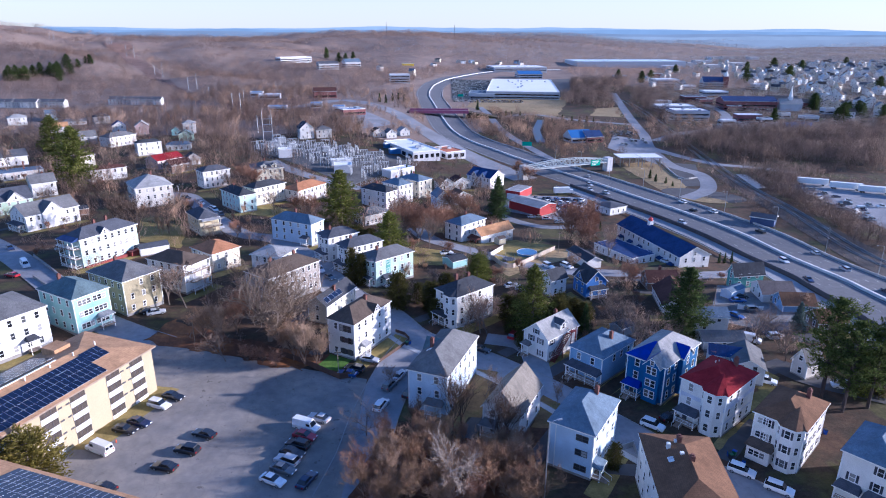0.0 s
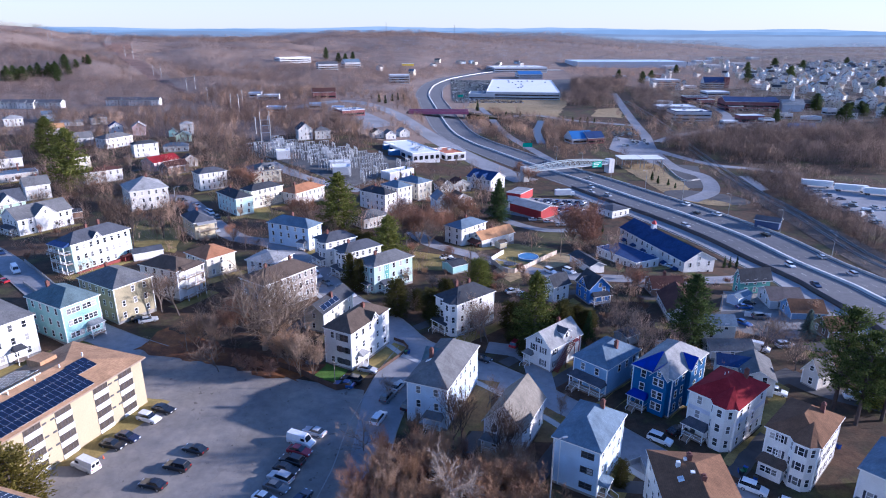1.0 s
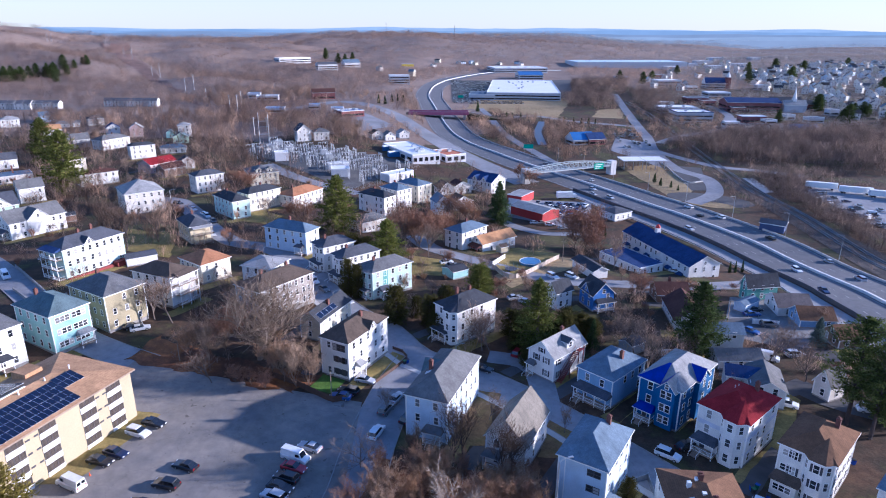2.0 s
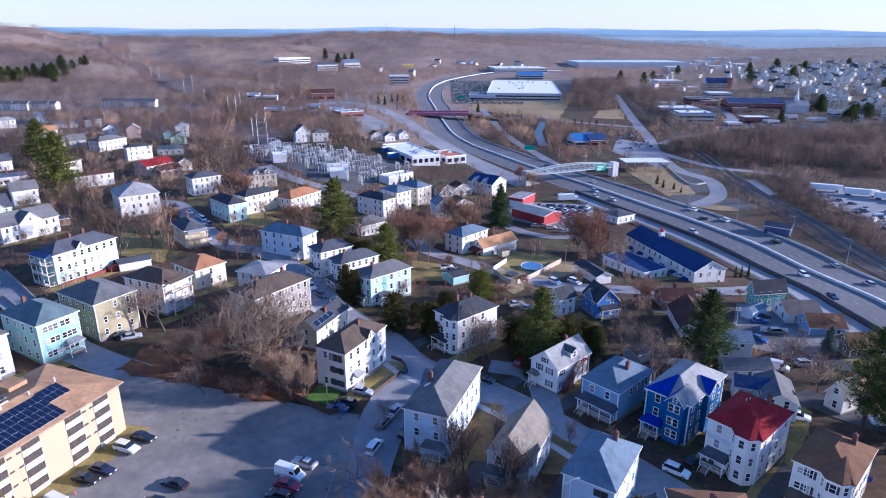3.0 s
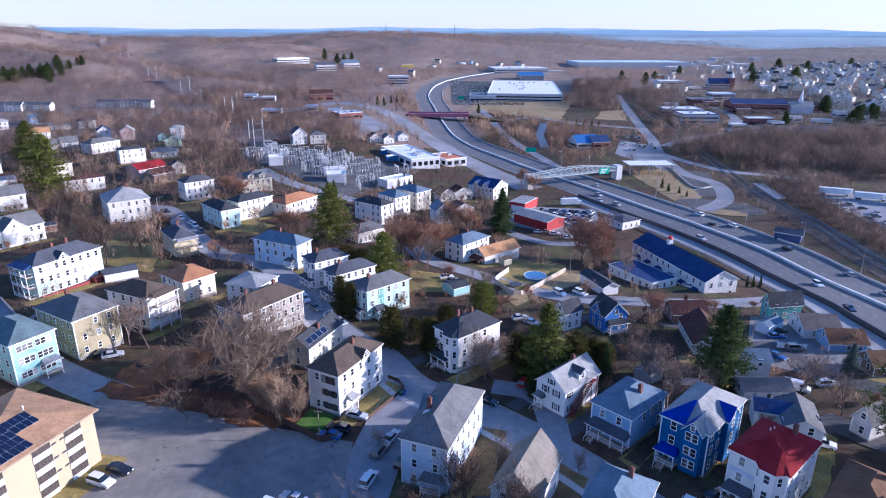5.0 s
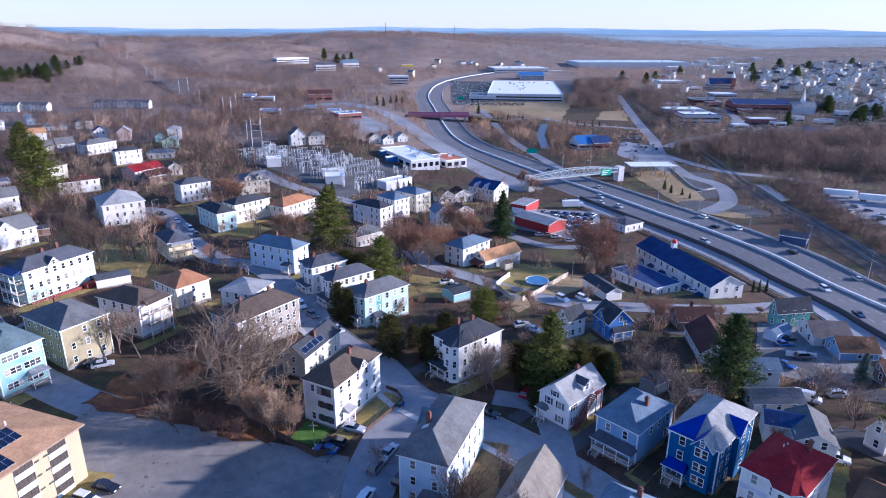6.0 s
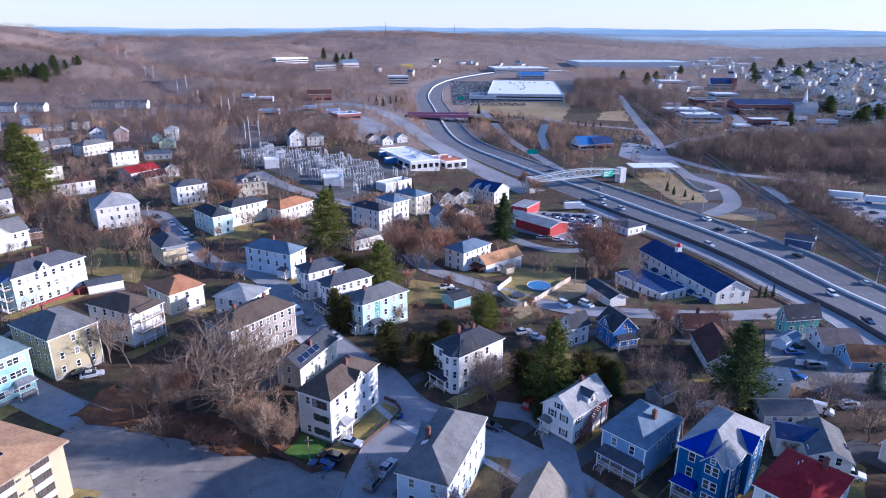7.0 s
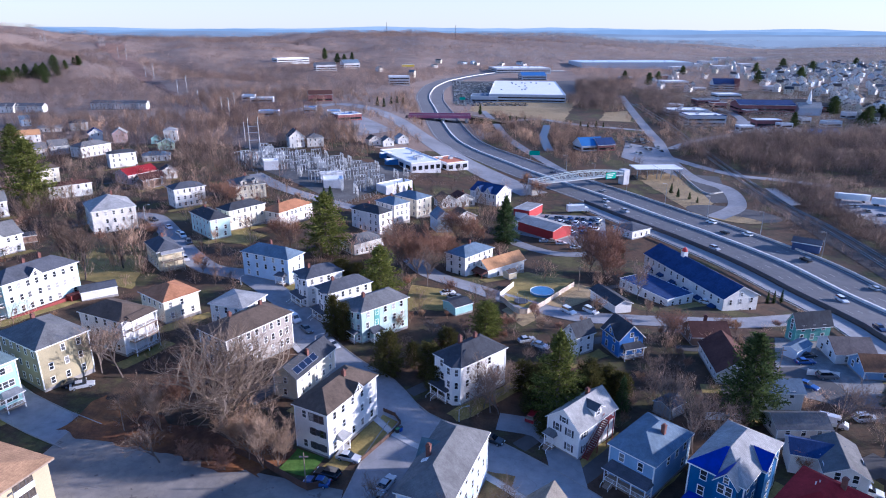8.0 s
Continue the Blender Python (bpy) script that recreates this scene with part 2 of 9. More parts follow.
def thing(name, x, y, yaw, label, category, group="", z=None):
    ob = new(name)
    ob.empty_display_size = 0.3
    ob.matrix_world = pose(x, y, terrain(x, y) if z is None else z, 0, 0, yaw)
    return tagged(ob, label, category, group)


# one sheet of ground, finer near the houses
def steps(lo, hi, near, far):
    out, v = [lo], lo
    while v < hi:
        d = max(0.0, -v - 220 if v < -220 else v - (320 if hi < 4000 else 560))
        v = min(hi, v + min(far, near + d * 0.05))
        out.append(v)
    return out


gx = sorted({-v for v in steps(0, 4000, 5, 120)} | set(steps(0, 4000.0, 5, 120)))
gy = steps(-260, 4900, 5, 90)
gv = [(x, y, terrain(x, y)) for y in gy for x in gx]
nx = len(gx)
gf = [(j * nx + i, j * nx + i + 1, (j + 1) * nx + i + 1, (j + 1) * nx + i) for j in range(len(gy) - 1) for i in range(nx - 1)]
woodland = []
for j in range(len(gy) - 1):
    for i in range(nx - 1):
        x, y = gx[i], gy[j]
        edge = 60 * noise.noise((x * 0.02, y * 0.02, 3.0))
        woodland.append(1 if (y + edge > 470 and x + edge * 0.5 < 40) or y + edge > 1050 else 0)
ground = tagged(mesh_object("ground", gv, gf, [EARTH, FLOOR], index=woodland), "brown winter ground with leaf litter and thin grass", "ground", kind="structure")


def resample(pts, step):
    """A smooth curve through the points, with a place every few metres."""
    P = [Vector(p) for p in pts]
    P = [2 * P[0] - P[1]] + P + [2 * P[-1] - P[-2]]
    out = []
    for a, b, c, d in zip(P, P[1:], P[2:], P[3:]):
        k = max(1, int((c - b).length / step))
        for i in range(k):
            t = i / k
            out.append(0.5 * ((2 * b) + (c - a) * t + (2 * a - 5 * b + 4 * c - d) * t * t + (3 * b - a - 3 * c + d) * t ** 3))
    return out + [P[-2]]


def strip(name, pts, width, mat, lift=0.06, shift=0.0, thick=0.0, label="", category="road", step=4.0, height=None, cols=None, parent=None):
    """A draped band along a line: road, path, kerb or barrier."""
    line = resample(pts, step)
    cols = cols or max(1, int(width / 5))
    verts, faces = [], []
    for i, p in enumerate(line):
        d = (line[min(i + 1, len(line) - 1)] - line[max(i - 1, 0)]).normalized()
        s = Vector((d.y, -d.x))
        for j in range(cols + 1):
            q = p + s * (shift + width * (j / cols - 0.5))
            g = terrain(q.x, q.y) if height is None else height(q.x, q.y)
            verts.append((q.x, q.y, g + lift))
    w = cols + 1
    for i in range(len(line) - 1):
        for j in range(cols):
            faces.append((i * w + j, i * w + j + 1, (i + 1) * w + j + 1, (i + 1) * w + j))
    if thick:
        n = len(verts)
        verts += [(x, y, z - thick) for x, y, z in verts]
        k = len(line) - 1
        for i in range(k):
            faces.append((i * w, (i + 1) * w, n + (i + 1) * w, n + i * w))
            faces.append((i * w + cols, n + i * w + cols, n + (i + 1) * w + cols, (i + 1) * w + cols))
        for j in range(cols):
            faces.append((j, n + j, n + j + 1, j + 1))
            faces.append((k * w + j, k * w + j + 1, n + k * w + j + 1, n + k * w + j))
    ob = mesh_object(name, verts, faces, mat, parent)
    return ob if parent else tagged(ob, label, category, kind="structure")


PAVED = []


def patch(name, corners, mat, label, category="ground", lift=0.05, step=4.0, ragged=0.0):
    """A draped four-sided area; corners in turn."""
    a, b, c, d = [Vector(p) for p in corners]
    if mat in (ASPHALT, YARD, LOT, GRAVEL, DARKGRAVEL):
        PAVED.append([tuple(p) for p in corners])
    n = max(2, int(max((b - a).length, (c - d).length) / step))
    m = max(2, int(max((d - a).length, (c - b).length) / step))
    verts = []
    for j in range(m + 1):
        for i in range(n + 1):
            u, v = i / n, j / m
            p = (a * (1 - u) + b * u) * (1 - v) + (d * (1 - u) + c * u) * v
            if ragged and (i in (0, n) or j in (0, m)):
                p = p + Vector((noise.noise((p.x * 0.3, p.y * 0.3, 1)), noise.noise((p.x * 0.3, p.y * 0.3, 5)))) * ragged
            verts.append((p.x, p.y, terrain(p.x, p.y) + lift))
    w = n + 1
    faces = [(j * w + i, j * w + i + 1, (j + 1) * w + i + 1, (j + 1) * w + i) for j in range(m) for i in range(n)]
    return tagged(mesh_object(name, verts, faces, mat), label, category, kind="structure")


# ---------------------------------------------------------------- motorway, streets, car parks
motorway_line = [(132, 100), (134, 177), (136, 200), (135, 229), (131, 262), (117, 300), (104, 327), (88, 362), (69, 400), (53, 433), (38, 468), (20, 510), (7, 560), (-3, 648), (-12, 748), (-20, 840), (-20, 935), (-12, 1052), (15, 1193), (72, 1328), (140, 1420), (260, 1480)]
PAINT = varied("road_paint", (0.40, 0.40, 0.39), 0.7, 0.8, 0.3, 4)
strip("motorway", motorway_line, 34.0, MOTORWAY, 0.10, label="grey dual-carriageway motorway with worn wheel tracks", cols=8)
strip("road_median", motorway_line, 0.9, PALECONCRETE, 1.0, thick=1.0, label="pale concrete median wall along the motorway", category="barrier", cols=1)
for s in (-15.6, -1.6, 1.6, 15.6):
    strip("lane_line", motorway_line, 0.25, PAINT, 0.125, shift=s, label="solid white lane line on motorway asphalt", category="marking", cols=1)
strip("guard_wall", motorway_line[:9], 0.5, CONCRETE, 0.95, shift=17.2, thick=1.0, label="low concrete wall on the motorway's outer edge", category="barrier", cols=1)
strip("guard_wall_far", motorway_line[8:17], 0.4, METAL, 0.8, shift=17.4, thick=0.5, label="grey steel guard rail along motorway verge", category="barrier", cols=1)
strip("noise_wall", motorway_line[:8], 0.4, DARKTRIM, 1.5, shift=-17.4, thick=1.6, label="dark low wall between motorway and side road", category="barrier", cols=1)
strip("side_road", motorway_line[:8], 8.0, ASPHALT, 0.12, shift=-22.5, label="narrow grey frontage road beside motorway", cols=2)
strip("side_fence", motorway_line[:8], 0.25, METAL, 1.1, shift=-27.0, thick=0.5, label="steel rail beside the frontage road", category="barrier", cols=1)

# dashes of the lanes, one joined set
dash_v, dash_f = [], []
fine_line = resample(motorway_line[:16], 3.0)
for k in range(0, len(fine_line) - 2, 4):
    p, q = fine_line[k], fine_line[k + 1]
    d = (q - p).normalized()
    s = Vector((d.y, -d.x))
    for off in (-12.0, -8.5, -5.0, 5.0, 8.5, 12.0):
        a, b = p + s * off, q + s * off
        n = len(dash_v)
        for v in (a - s * 0.08, a + s * 0.08, b + s * 0.08, b - s * 0.08):
            dash_v.append((v.x, v.y, terrain(v.x, v.y) + 0.13))
        dash_f.append((n, n + 1, n + 2, n + 3))
tagged(mesh_object("lane_dash", dash_v, dash_f, PAINT), "broken white lane dashes on motorway", "marking", kind="stuff")

def oval(name, x, y, a, b, turn, mat, label, category, lift):
    """A draped rounded area."""
    c, s = math.cos(radians(turn)), math.sin(radians(turn))
    verts = [(x, y)] + [(x + r * (a * math.cos(k) * c - b * math.sin(k) * s), y + r * (a * math.cos(k) * s + b * math.sin(k) * c)) for r in (0.5, 1.0) for k in [2 * math.pi * i / 32 for i in range(32)]]
    faces = [(0, 1 + i, 1 + (i + 1) % 32) for i in range(32)] + [(1 + i, 33 + i, 33 + (i + 1) % 32, 1 + (i + 1) % 32) for i in range(32)]
    return tagged(mesh_object(name, [(u, v, terrain(u, v) + lift) for u, v in verts], faces, mat), label, category, kind="structure")


STREETS = []
STREETS.append([(-42.8, 199.2), (-34.0, 180.6), (-23.5, 166.5), (-14.7, 157.8), (-6.5, 144.9), (8.8, 134.8), (22.4, 122.0), (34.6, 107.3), (43.0, 97.6), (52.8, 88.6), (59.9, 80.7)])
STREETS.append([(-6.4, 143.4), (-9.8, 133.1), (-11.9, 122.9), (-14.0, 109.9), (-15.0, 97.4), (-17.2, 85.7)])
STREETS.append([(-182.2, 229.6), (-151.9, 204.3), (-124.2, 178.7), (-93.5, 150.1), (-79.6, 141.1), (-66.9, 135.4)])
STREETS.append([(-146.1, 291.2), (-124.8, 291.4), (-110.5, 274.6), (-90.3, 243.5), (-75.4, 225.8), (-61.4, 220.5), (-42.8, 199.2)])
STREETS.append([(-104.5, 378.0), (-84.4, 349.5), (-65.5, 332.5), (-42.9, 320.1)])
STREETS.append([(-12.0, 252.2), (-4.6, 233.7), (9.2, 220.9), (22.6, 208.0), (36.9, 198.6), (51.7, 197.1), (66.8, 197.1), (84.4, 198.3), (106.8, 205.2)])
STREETS.append([(23.5, 302.4), (30.4, 286.9), (44.4, 273.7), (62.5, 274.8)])
STREETS.append([(71.6, 160.9), (82.0, 166.9), (85.2, 162.9), (87.0, 150.6), (95.7, 147.5), (105.1, 141.5)])
STREETS.append([(10.9, 145.8), (16.5, 144.5), (21.6, 139.5), (21.9, 121.9)])
STREETS.append([(78.2, 135.4), (82.5, 128.1), (89.7, 122.9), (96.0, 119.5)])
STREETS.append([(-191.0, 626.4), (-153.1, 653.5), (-118.0, 721.6), (-83.6, 696.8), (-48.6, 635.4), (-23.2, 559.7), (1.4, 487.5), (27.7, 418.1), (48.5, 371.3)])
STREETS.append([(242.2, 934.9), (203.0, 727.6), (180.9, 605.1), (170.5, 543.3), (156.7, 482.3), (150.1, 417.7), (158.9, 386.4), (148.9, 349.2), (128.8, 327.2)])
STREETS.append([(156.7, 482.3), (165.8, 452.5), (180.2, 422.2), (201.1, 409.7), (222.7, 394.5)])
STREETS.append([(26.8, 708.3), (54.2, 661.7), (91.8, 682.1), (126.5, 643.1), (183.6, 605.2)])
STREETS.append([(320.4, 858.8), (314.9, 760.4), (298.3, 681.2), (254.9, 596.5), (202.0, 550.6), (171.0, 514.1)])
STREETS.append([(41, 749), (46.8, 671), (50.3, 579), (57, 522), (64.8, 480), (71.3, 446), (75, 428)])
RIVER = [(96, 640), (88, 600), (82, 570), (79, 535), (77, 505)]
WIDTHS = [9.0, 9.5, 8, 8, 8, 8, 6, 6, 6, 6, 17, 9, 8, 9, 9, 7]
for k, (line, w) in enumerate(zip(STREETS, WIDTHS)):
    strip("road", line, w, YARD if k in (7, 9) else ASPHALT, 0.07 + 0.008 * k, label="worn grey asphalt street with patched surface", step=3.0)
for line, w in list(zip(STREETS, WIDTHS))[:4] + [(STREETS[5], 8)]:
    for s in (-1, 1):
        strip("kerb", line, 0.2, STONE, 0.17, shift=s * (w / 2 + 0.1), thick=0.3, label="low pale granite kerb along the street", category="kerb", cols=1)
WATER, _n, _l, _b = material("river_water", 0.35, 0, 0.2)
_b.inputs["Base Color"].default_value = (0.02, 0.06, 0.13, 1)
bump(_n, _l, _b, noise_tex(_n, _l, coords(_n), 0.8, 3), 0.15, 0.05)
strip("water", RIVER, 7.0, WATER, 0.05, label="dark blue river water below the motorway", category="river")
strip("pavement", STREETS[0], 1.6, CONCRETE, 0.16, shift=5.3, thick=0.2, label="pale concrete pavement beside the street", category="pavement", cols=1)

# big car park by the flats
patch("car_park", [(-70.0, 136.5), (-17.1, 124.5), (-17.0, 84.4), (-77.6, 81.5)], LOT, "large worn grey car park with cracks and oil stains", "car park", 0.09)
patch("lot_verge", [(-69.4, 96.1), (-61.9, 118.1), (-55.9, 117.0), (-62.1, 96.7)], GRASS, "strip of yellowish grass beside the flats", "grass", 0.13, 2.0, 0.5)
patch("lawn", [(-29.3, 129.0), (-27.1, 135.1), (-21.8, 132.8), (-23.8, 127.4)], GREEN, "small bright green lawn beside a white house", "lawn", 0.14, 1.5, 0.3)
patch("lawn_east", [(-17.6, 135.3), (-12.4, 147.0), (-9.1, 144.7), (-15.1, 132.7)], GRASS, "fenced small lawn of winter grass", "lawn", 0.14, 1.5, 0.2)
patch("lawn_north", [(-11.5, 198.3), (-10.6, 220.3), (0.9, 217.1), (0.8, 199.6)], GRASS, "green-brown lawn among houses", "lawn", 0.1, 3, 1.0)
patch("lawn_pool", [(16.6, 207.0), (25.1, 244.5), (44.7, 238.0), (25.9, 202.7)], GRASS, "green lawn round a round pool", "lawn", 0.1, 3, 0.4)
patch("pool_field", [(16.2, 201.4), (43.7, 232.5), (54.1, 224.6), (20.8, 189.9)], DRY, "dry tan grass beside a white fence", "grass", 0.08, 3, 1.0)
patch("hill_lawn", [(-114.8, 213.6), (-121.7, 241.4), (-99.5, 233.6), (-90.4, 205.2)], GRASS, "olive winter lawn on a knoll", "lawn", 0.1, 3, 1.0)
patch("mint_lawn", [(-82.2, 255.8), (-80.1, 274.6), (-68.1, 266.4), (-71.8, 252.6)], GRASS, "winter lawn beside a mint house", "lawn", 0.1, 3, 0.5)
patch("side_yard", [(0.7, 111.5), (7.3, 130.8), (12.4, 128.9), (7.6, 110.8)], WORNYARD, "worn brown grass yard between two houses", "grass", 0.1, 2, 0.6)
patch("corner_yard", [(17.4, 107.9), (21.6, 119.7), (25.6, 115.3), (21.8, 107.1)], WORNYARD, "bare brown yard beside a gabled house", "grass", 0.1, 2, 0.8)
patch("red_yard", [(62.8, 115.9), (74.2, 132.7), (77.0, 127.6), (65.7, 111.8)], GRASS, "winter grass yard behind houses", "grass", 0.1, 2, 0.6)
patch("leaf_bank", [(-72.5, 137.2), (-70.0, 148.0), (-27.8, 133.5), (-31.6, 127.0)], LITTER, "bank of russet leaf litter under bare trees", "leaf litter", 0.12, 1.6, 3.0)
patch("thicket_floor", [(-16.1, 84.4), (-11.6, 106.2), (17.3, 101.8), (16.5, 85.2)], LITTER, "leaf litter under a bare thicket", "leaf litter", 0.1, 2.5, 1.0)
patch("switch_yard", [(-131.0, 421.6), (-130.2, 461.2), (-17.2, 410.9), (-49.2, 323.4)], DARKGRAVEL, "dark gravel yard of a substation", "gravel", 0.08, 6)
patch("shop_lot", [(27.7, 302.8), (34.8, 333.8), (76.5, 328.6), (65.5, 276.7)], ASPHALT, "grey yard full of parked cars", "car park", 0.05, 5)
patch("ramp_island", [(115.1, 420.5), (152.7, 431.3), (147.7, 367.6), (122.1, 329.5)], DRY, "dry tan grass on the slip road island", "grass", 0.09, 5, 2.0)
oval("turn_circle", 140.6, 335.3, 22.0, 13.0, -32, YARD, "grey turning circle beside the motorway", "road", 0.10)
oval("turn_island", 137.2, 325.4, 12.0, 6.0, -32, DRY, "small dry grass island in the turning circle", "grass", 0.15)
patch("slip_lot", [(148.9, 426.7), (167.8, 418.4), (148.9, 355.8), (138.6, 355.6)], YARD, "dark asphalt apron beside the slip road", "road", 0.11, 5)
patch("roadside_lot", [(-98, 590), (-81.6, 637.8), (-42, 560), (-66, 520)], ASPHALT, "grey car park of roadside shops", "car park", 0.06, 6)
patch("canopy_lot", [(124.1, 481.4), (143.8, 542.4), (161.1, 519.4), (142.5, 417.5)], ASPHALT, "forecourt of grey asphalt", "car park", 0.1, 6)
patch("store_park", [(9.2, 812.7), (9.8, 1169.4), (236.4, 1228.8), (169.7, 873.5)], YARD, "wide car park round a big store", "car park", 0.10, 12)
patch("store_bank", [(24.8, 745.7), (38.6, 835.7), (169.7, 873.5), (115.1, 660.0)], DRY, "bank of dry tan grass below the store", "grass", 0.12, 10, 5.0)
patch("far_field", [(153.3, 675.4), (174.5, 742.8), (203.8, 755.5), (182.7, 662.9)], DRY, "dry tan field beside a road", "grass", 0.1, 10, 4.0)
patch("truck_yard", [(199.8, 357.2), (214.3, 372.0), (252.0, 338.3), (199.8, 262.2)], ASPHALT, "grey yard with trailers and lorries", "car park", 0.1, 6)
patch("rail_bed", [(155.6, 201.6), (176.7, 231.6), (176.6, 386.8), (166.7, 386.6)], BALLAST, "dark gravel bed of a railway", "railway", 0.12, 6)
patch("mill_lot", [(259.5, 607.8), (292.2, 680.9), (334.3, 650.9), (311.6, 573.7)], ASPHALT, "car park in front of old mills", "car park", 0.1, 8)
patch("east_yard", [(73.3, 159.0), (87.4, 187.4), (109.1, 184.0), (92.8, 147.4)], GRAVEL, "paved yards behind small houses", "car park", 0.06, 4)
patch("power_cut", [(-204.0, 583.0), (-304.9, 765.3), (-745.4, 1444.2), (-711.9, 1503.2)], CLEARED, "russet clearing under power lines on the hill", "clearing", 0.3, 14, 8.0)
patch("power_yard", [(-189.5, 547.0), (-235.7, 695.7), (-143.2, 755.6), (-117.9, 589.7)], CLEARED, "open russet ground of fallen leaves below the hill", "leaf litter", 0.1, 10, 3.0)
rails = [(168.3, 219.6), (168.1, 250.2), (173.2, 305.7), (173.7, 349.8), (178.3, 403.8), (194.5, 529.1), (216.5, 678.0), (231.2, 833.0)]
for off in (-3.2, -1.75, 1.75, 3.2):
    strip("rail", rails, 0.12, METAL, 0.35, shift=off, thick=0.2, label="steel railway rail on gravel bed", category="rail", cols=1)


# ---------------------------------------------------------------- solid helpers
def box(bm, x0, x1, y0, y1, z0, z1, m=0):
    v = [bm.verts.new((x, y, z)) for z in (z0, z1) for y in (y0, y1) for x in (x0, x1)]
    for f in ((0, 2, 3, 1), (4, 5, 7, 6), (0, 1, 5, 4), (2, 6, 7, 3), (0, 4, 6, 2), (1, 3, 7, 5)):
        bm.faces.new([v[i] for i in f]).material_index = m


def prism(bm, ring, z0, z1, m=0):
    """An upright prism over a ring of (x, y), counter-clockwise."""
    lo, hi = [bm.verts.new((x, y, z0)) for x, y in ring], [bm.verts.new((x, y, z1)) for x, y in ring]
    n = len(ring)
    bm.faces.new(hi).material_index = m
    bm.faces.new(lo[::-1]).material_index = m
    for i in range(n):
        bm.faces.new((lo[i], lo[(i + 1) % n], hi[(i + 1) % n], hi[i])).material_index = m


def tube(bm, a, b, r, r2=None, sides=6, m=0, cap=True):
    a, b = Vector(a), Vector(b)
    d = (b - a).normalized()
    s = d.orthogonal().normalized()
    t = d.cross(s)
    r2 = r if r2 is None else r2
    lo = [bm.verts.new(a + (s * math.cos(k) + t * math.sin(k)) * r) for k in [2 * math.pi * i / sides for i in range(sides)]]
    hi = [bm.verts.new(b + (s * math.cos(k) + t * math.sin(k)) * r2) for k in [2 * math.pi * i / sides for i in range(sides)]]
    for i in range(sides):
        bm.faces.new((lo[i], lo[(i + 1) % sides], hi[(i + 1) % sides], hi[i])).material_index = m
    if cap:
        bm.faces.new(hi).material_index = m
        bm.faces.new(lo[::-1]).material_index = m


def solid(bm, verts, faces, m=0):
    v = [bm.verts.new(p) for p in verts]
    for f in faces:
        bm.faces.new([v[i] for i in f]).material_index = m


# ---------------------------------------------------------------- windows, shared by all houses
def ring_frame(w, h, bar, depth, glazed=False):
    """A sash window's casing in one piece: two openings with reveals and, if glazed, panes of material 1."""
    bm = bmesh.new()
    xs = [-w / 2 - bar, -w / 2, w / 2, w / 2 + bar]
    zs = [-bar, 0, h * 0.47, h * 0.47 + 0.07, h, h + bar]
    front = [[bm.verts.new((x, -depth, z)) for x in xs] for z in zs]
    for r in range(5):
        for c in range(3):
            q = (front[r][c], front[r][c + 1], front[r + 1][c + 1], front[r + 1][c])
            if c == 1 and r in (1, 3):
                back = [bm.verts.new((v.co.x, -0.025, v.co.z)) for v in q]
                for k in range(4):
                    bm.faces.new((q[k], q[(k + 1) % 4], back[(k + 1) % 4], back[k]))
                if glazed:
                    bm.faces.new(back).material_index = 1
            else:
                bm.faces.new(q)
    rim = [front[0][c] for c in range(4)] + [front[r][3] for r in range(1, 6)] + [front[5][c] for c in (2, 1, 0)] + [front[r][0] for r in (4, 3, 2, 1)]
    rear = [bm.verts.new((v.co.x, 0.02, v.co.z)) for v in rim]
    for k in range(len(rim)):
        n = (k + 1) % len(rim)
        bm.faces.new((rim[n], rim[k], rear[k], rear[n]))
    return bm


def as_mesh(name, bm, mats):
    me = bpy.data.meshes.new(name)
    bm.normal_update()
    bm.to_mesh(me)
    bm.free()
    for m in mats:
        me.materials.append(m)
    return me


WINDOW_MESH = {}


def window_meshes(kind, trim):
    """Frame and pane meshes: kind is (width, height)."""
    key = (kind, trim.name)
    if key not in WINDOW_MESH:
        w, h = kind
        pane = bmesh.new()
        box(pane, -w / 2, w / 2, -0.03, 0.01, 0, h)
        both = ring_frame(w, h, 0.11, 0.07, True)
        shut = bmesh.new()
        box(shut, -0.19, 0.19, -0.05, 0.01, 0, h)
        WINDOW_MESH[key] = (as_mesh("window", ring_frame(w, h, 0.11, 0.07), [trim]), as_mesh("pane", pane, [GLASS]), as_mesh("window", both, [trim, GLASS]), as_mesh("shutter", shut, [SHUTTER]))
    return WINDOW_MESH[key]


def window(parent, m, kind, trim, near=True, shutters=False):
    frame_me, pane_me, both_me, shut_me = window_meshes(kind, trim)
    ob = new("window", frame_me if near else both_me)
    ob.parent, ob.matrix_local = parent, m
    if near:
        new("pane", pane_me).parent = ob
    if shutters:
        for s in (-1, 1):
            sh = new("shutter", shut_me)
            sh.parent, sh.location = ob, (s * (kind[0] / 2 + 0.33), 0, 0)
    return ob


def face_pose(face, L, W):
    """From a wall's own frame (u to the right seen from outside, -y outwards) to the house's frame."""
    return {"-Y": pose(0, -W / 2, 0), "+Y": pose(0, W / 2, 0, 0, 0, 180), "-X": pose(-L / 2, 0, 0, 0, 0, -90), "+X": pose(L / 2, 0, 0, 0, 0, 90)}[face]


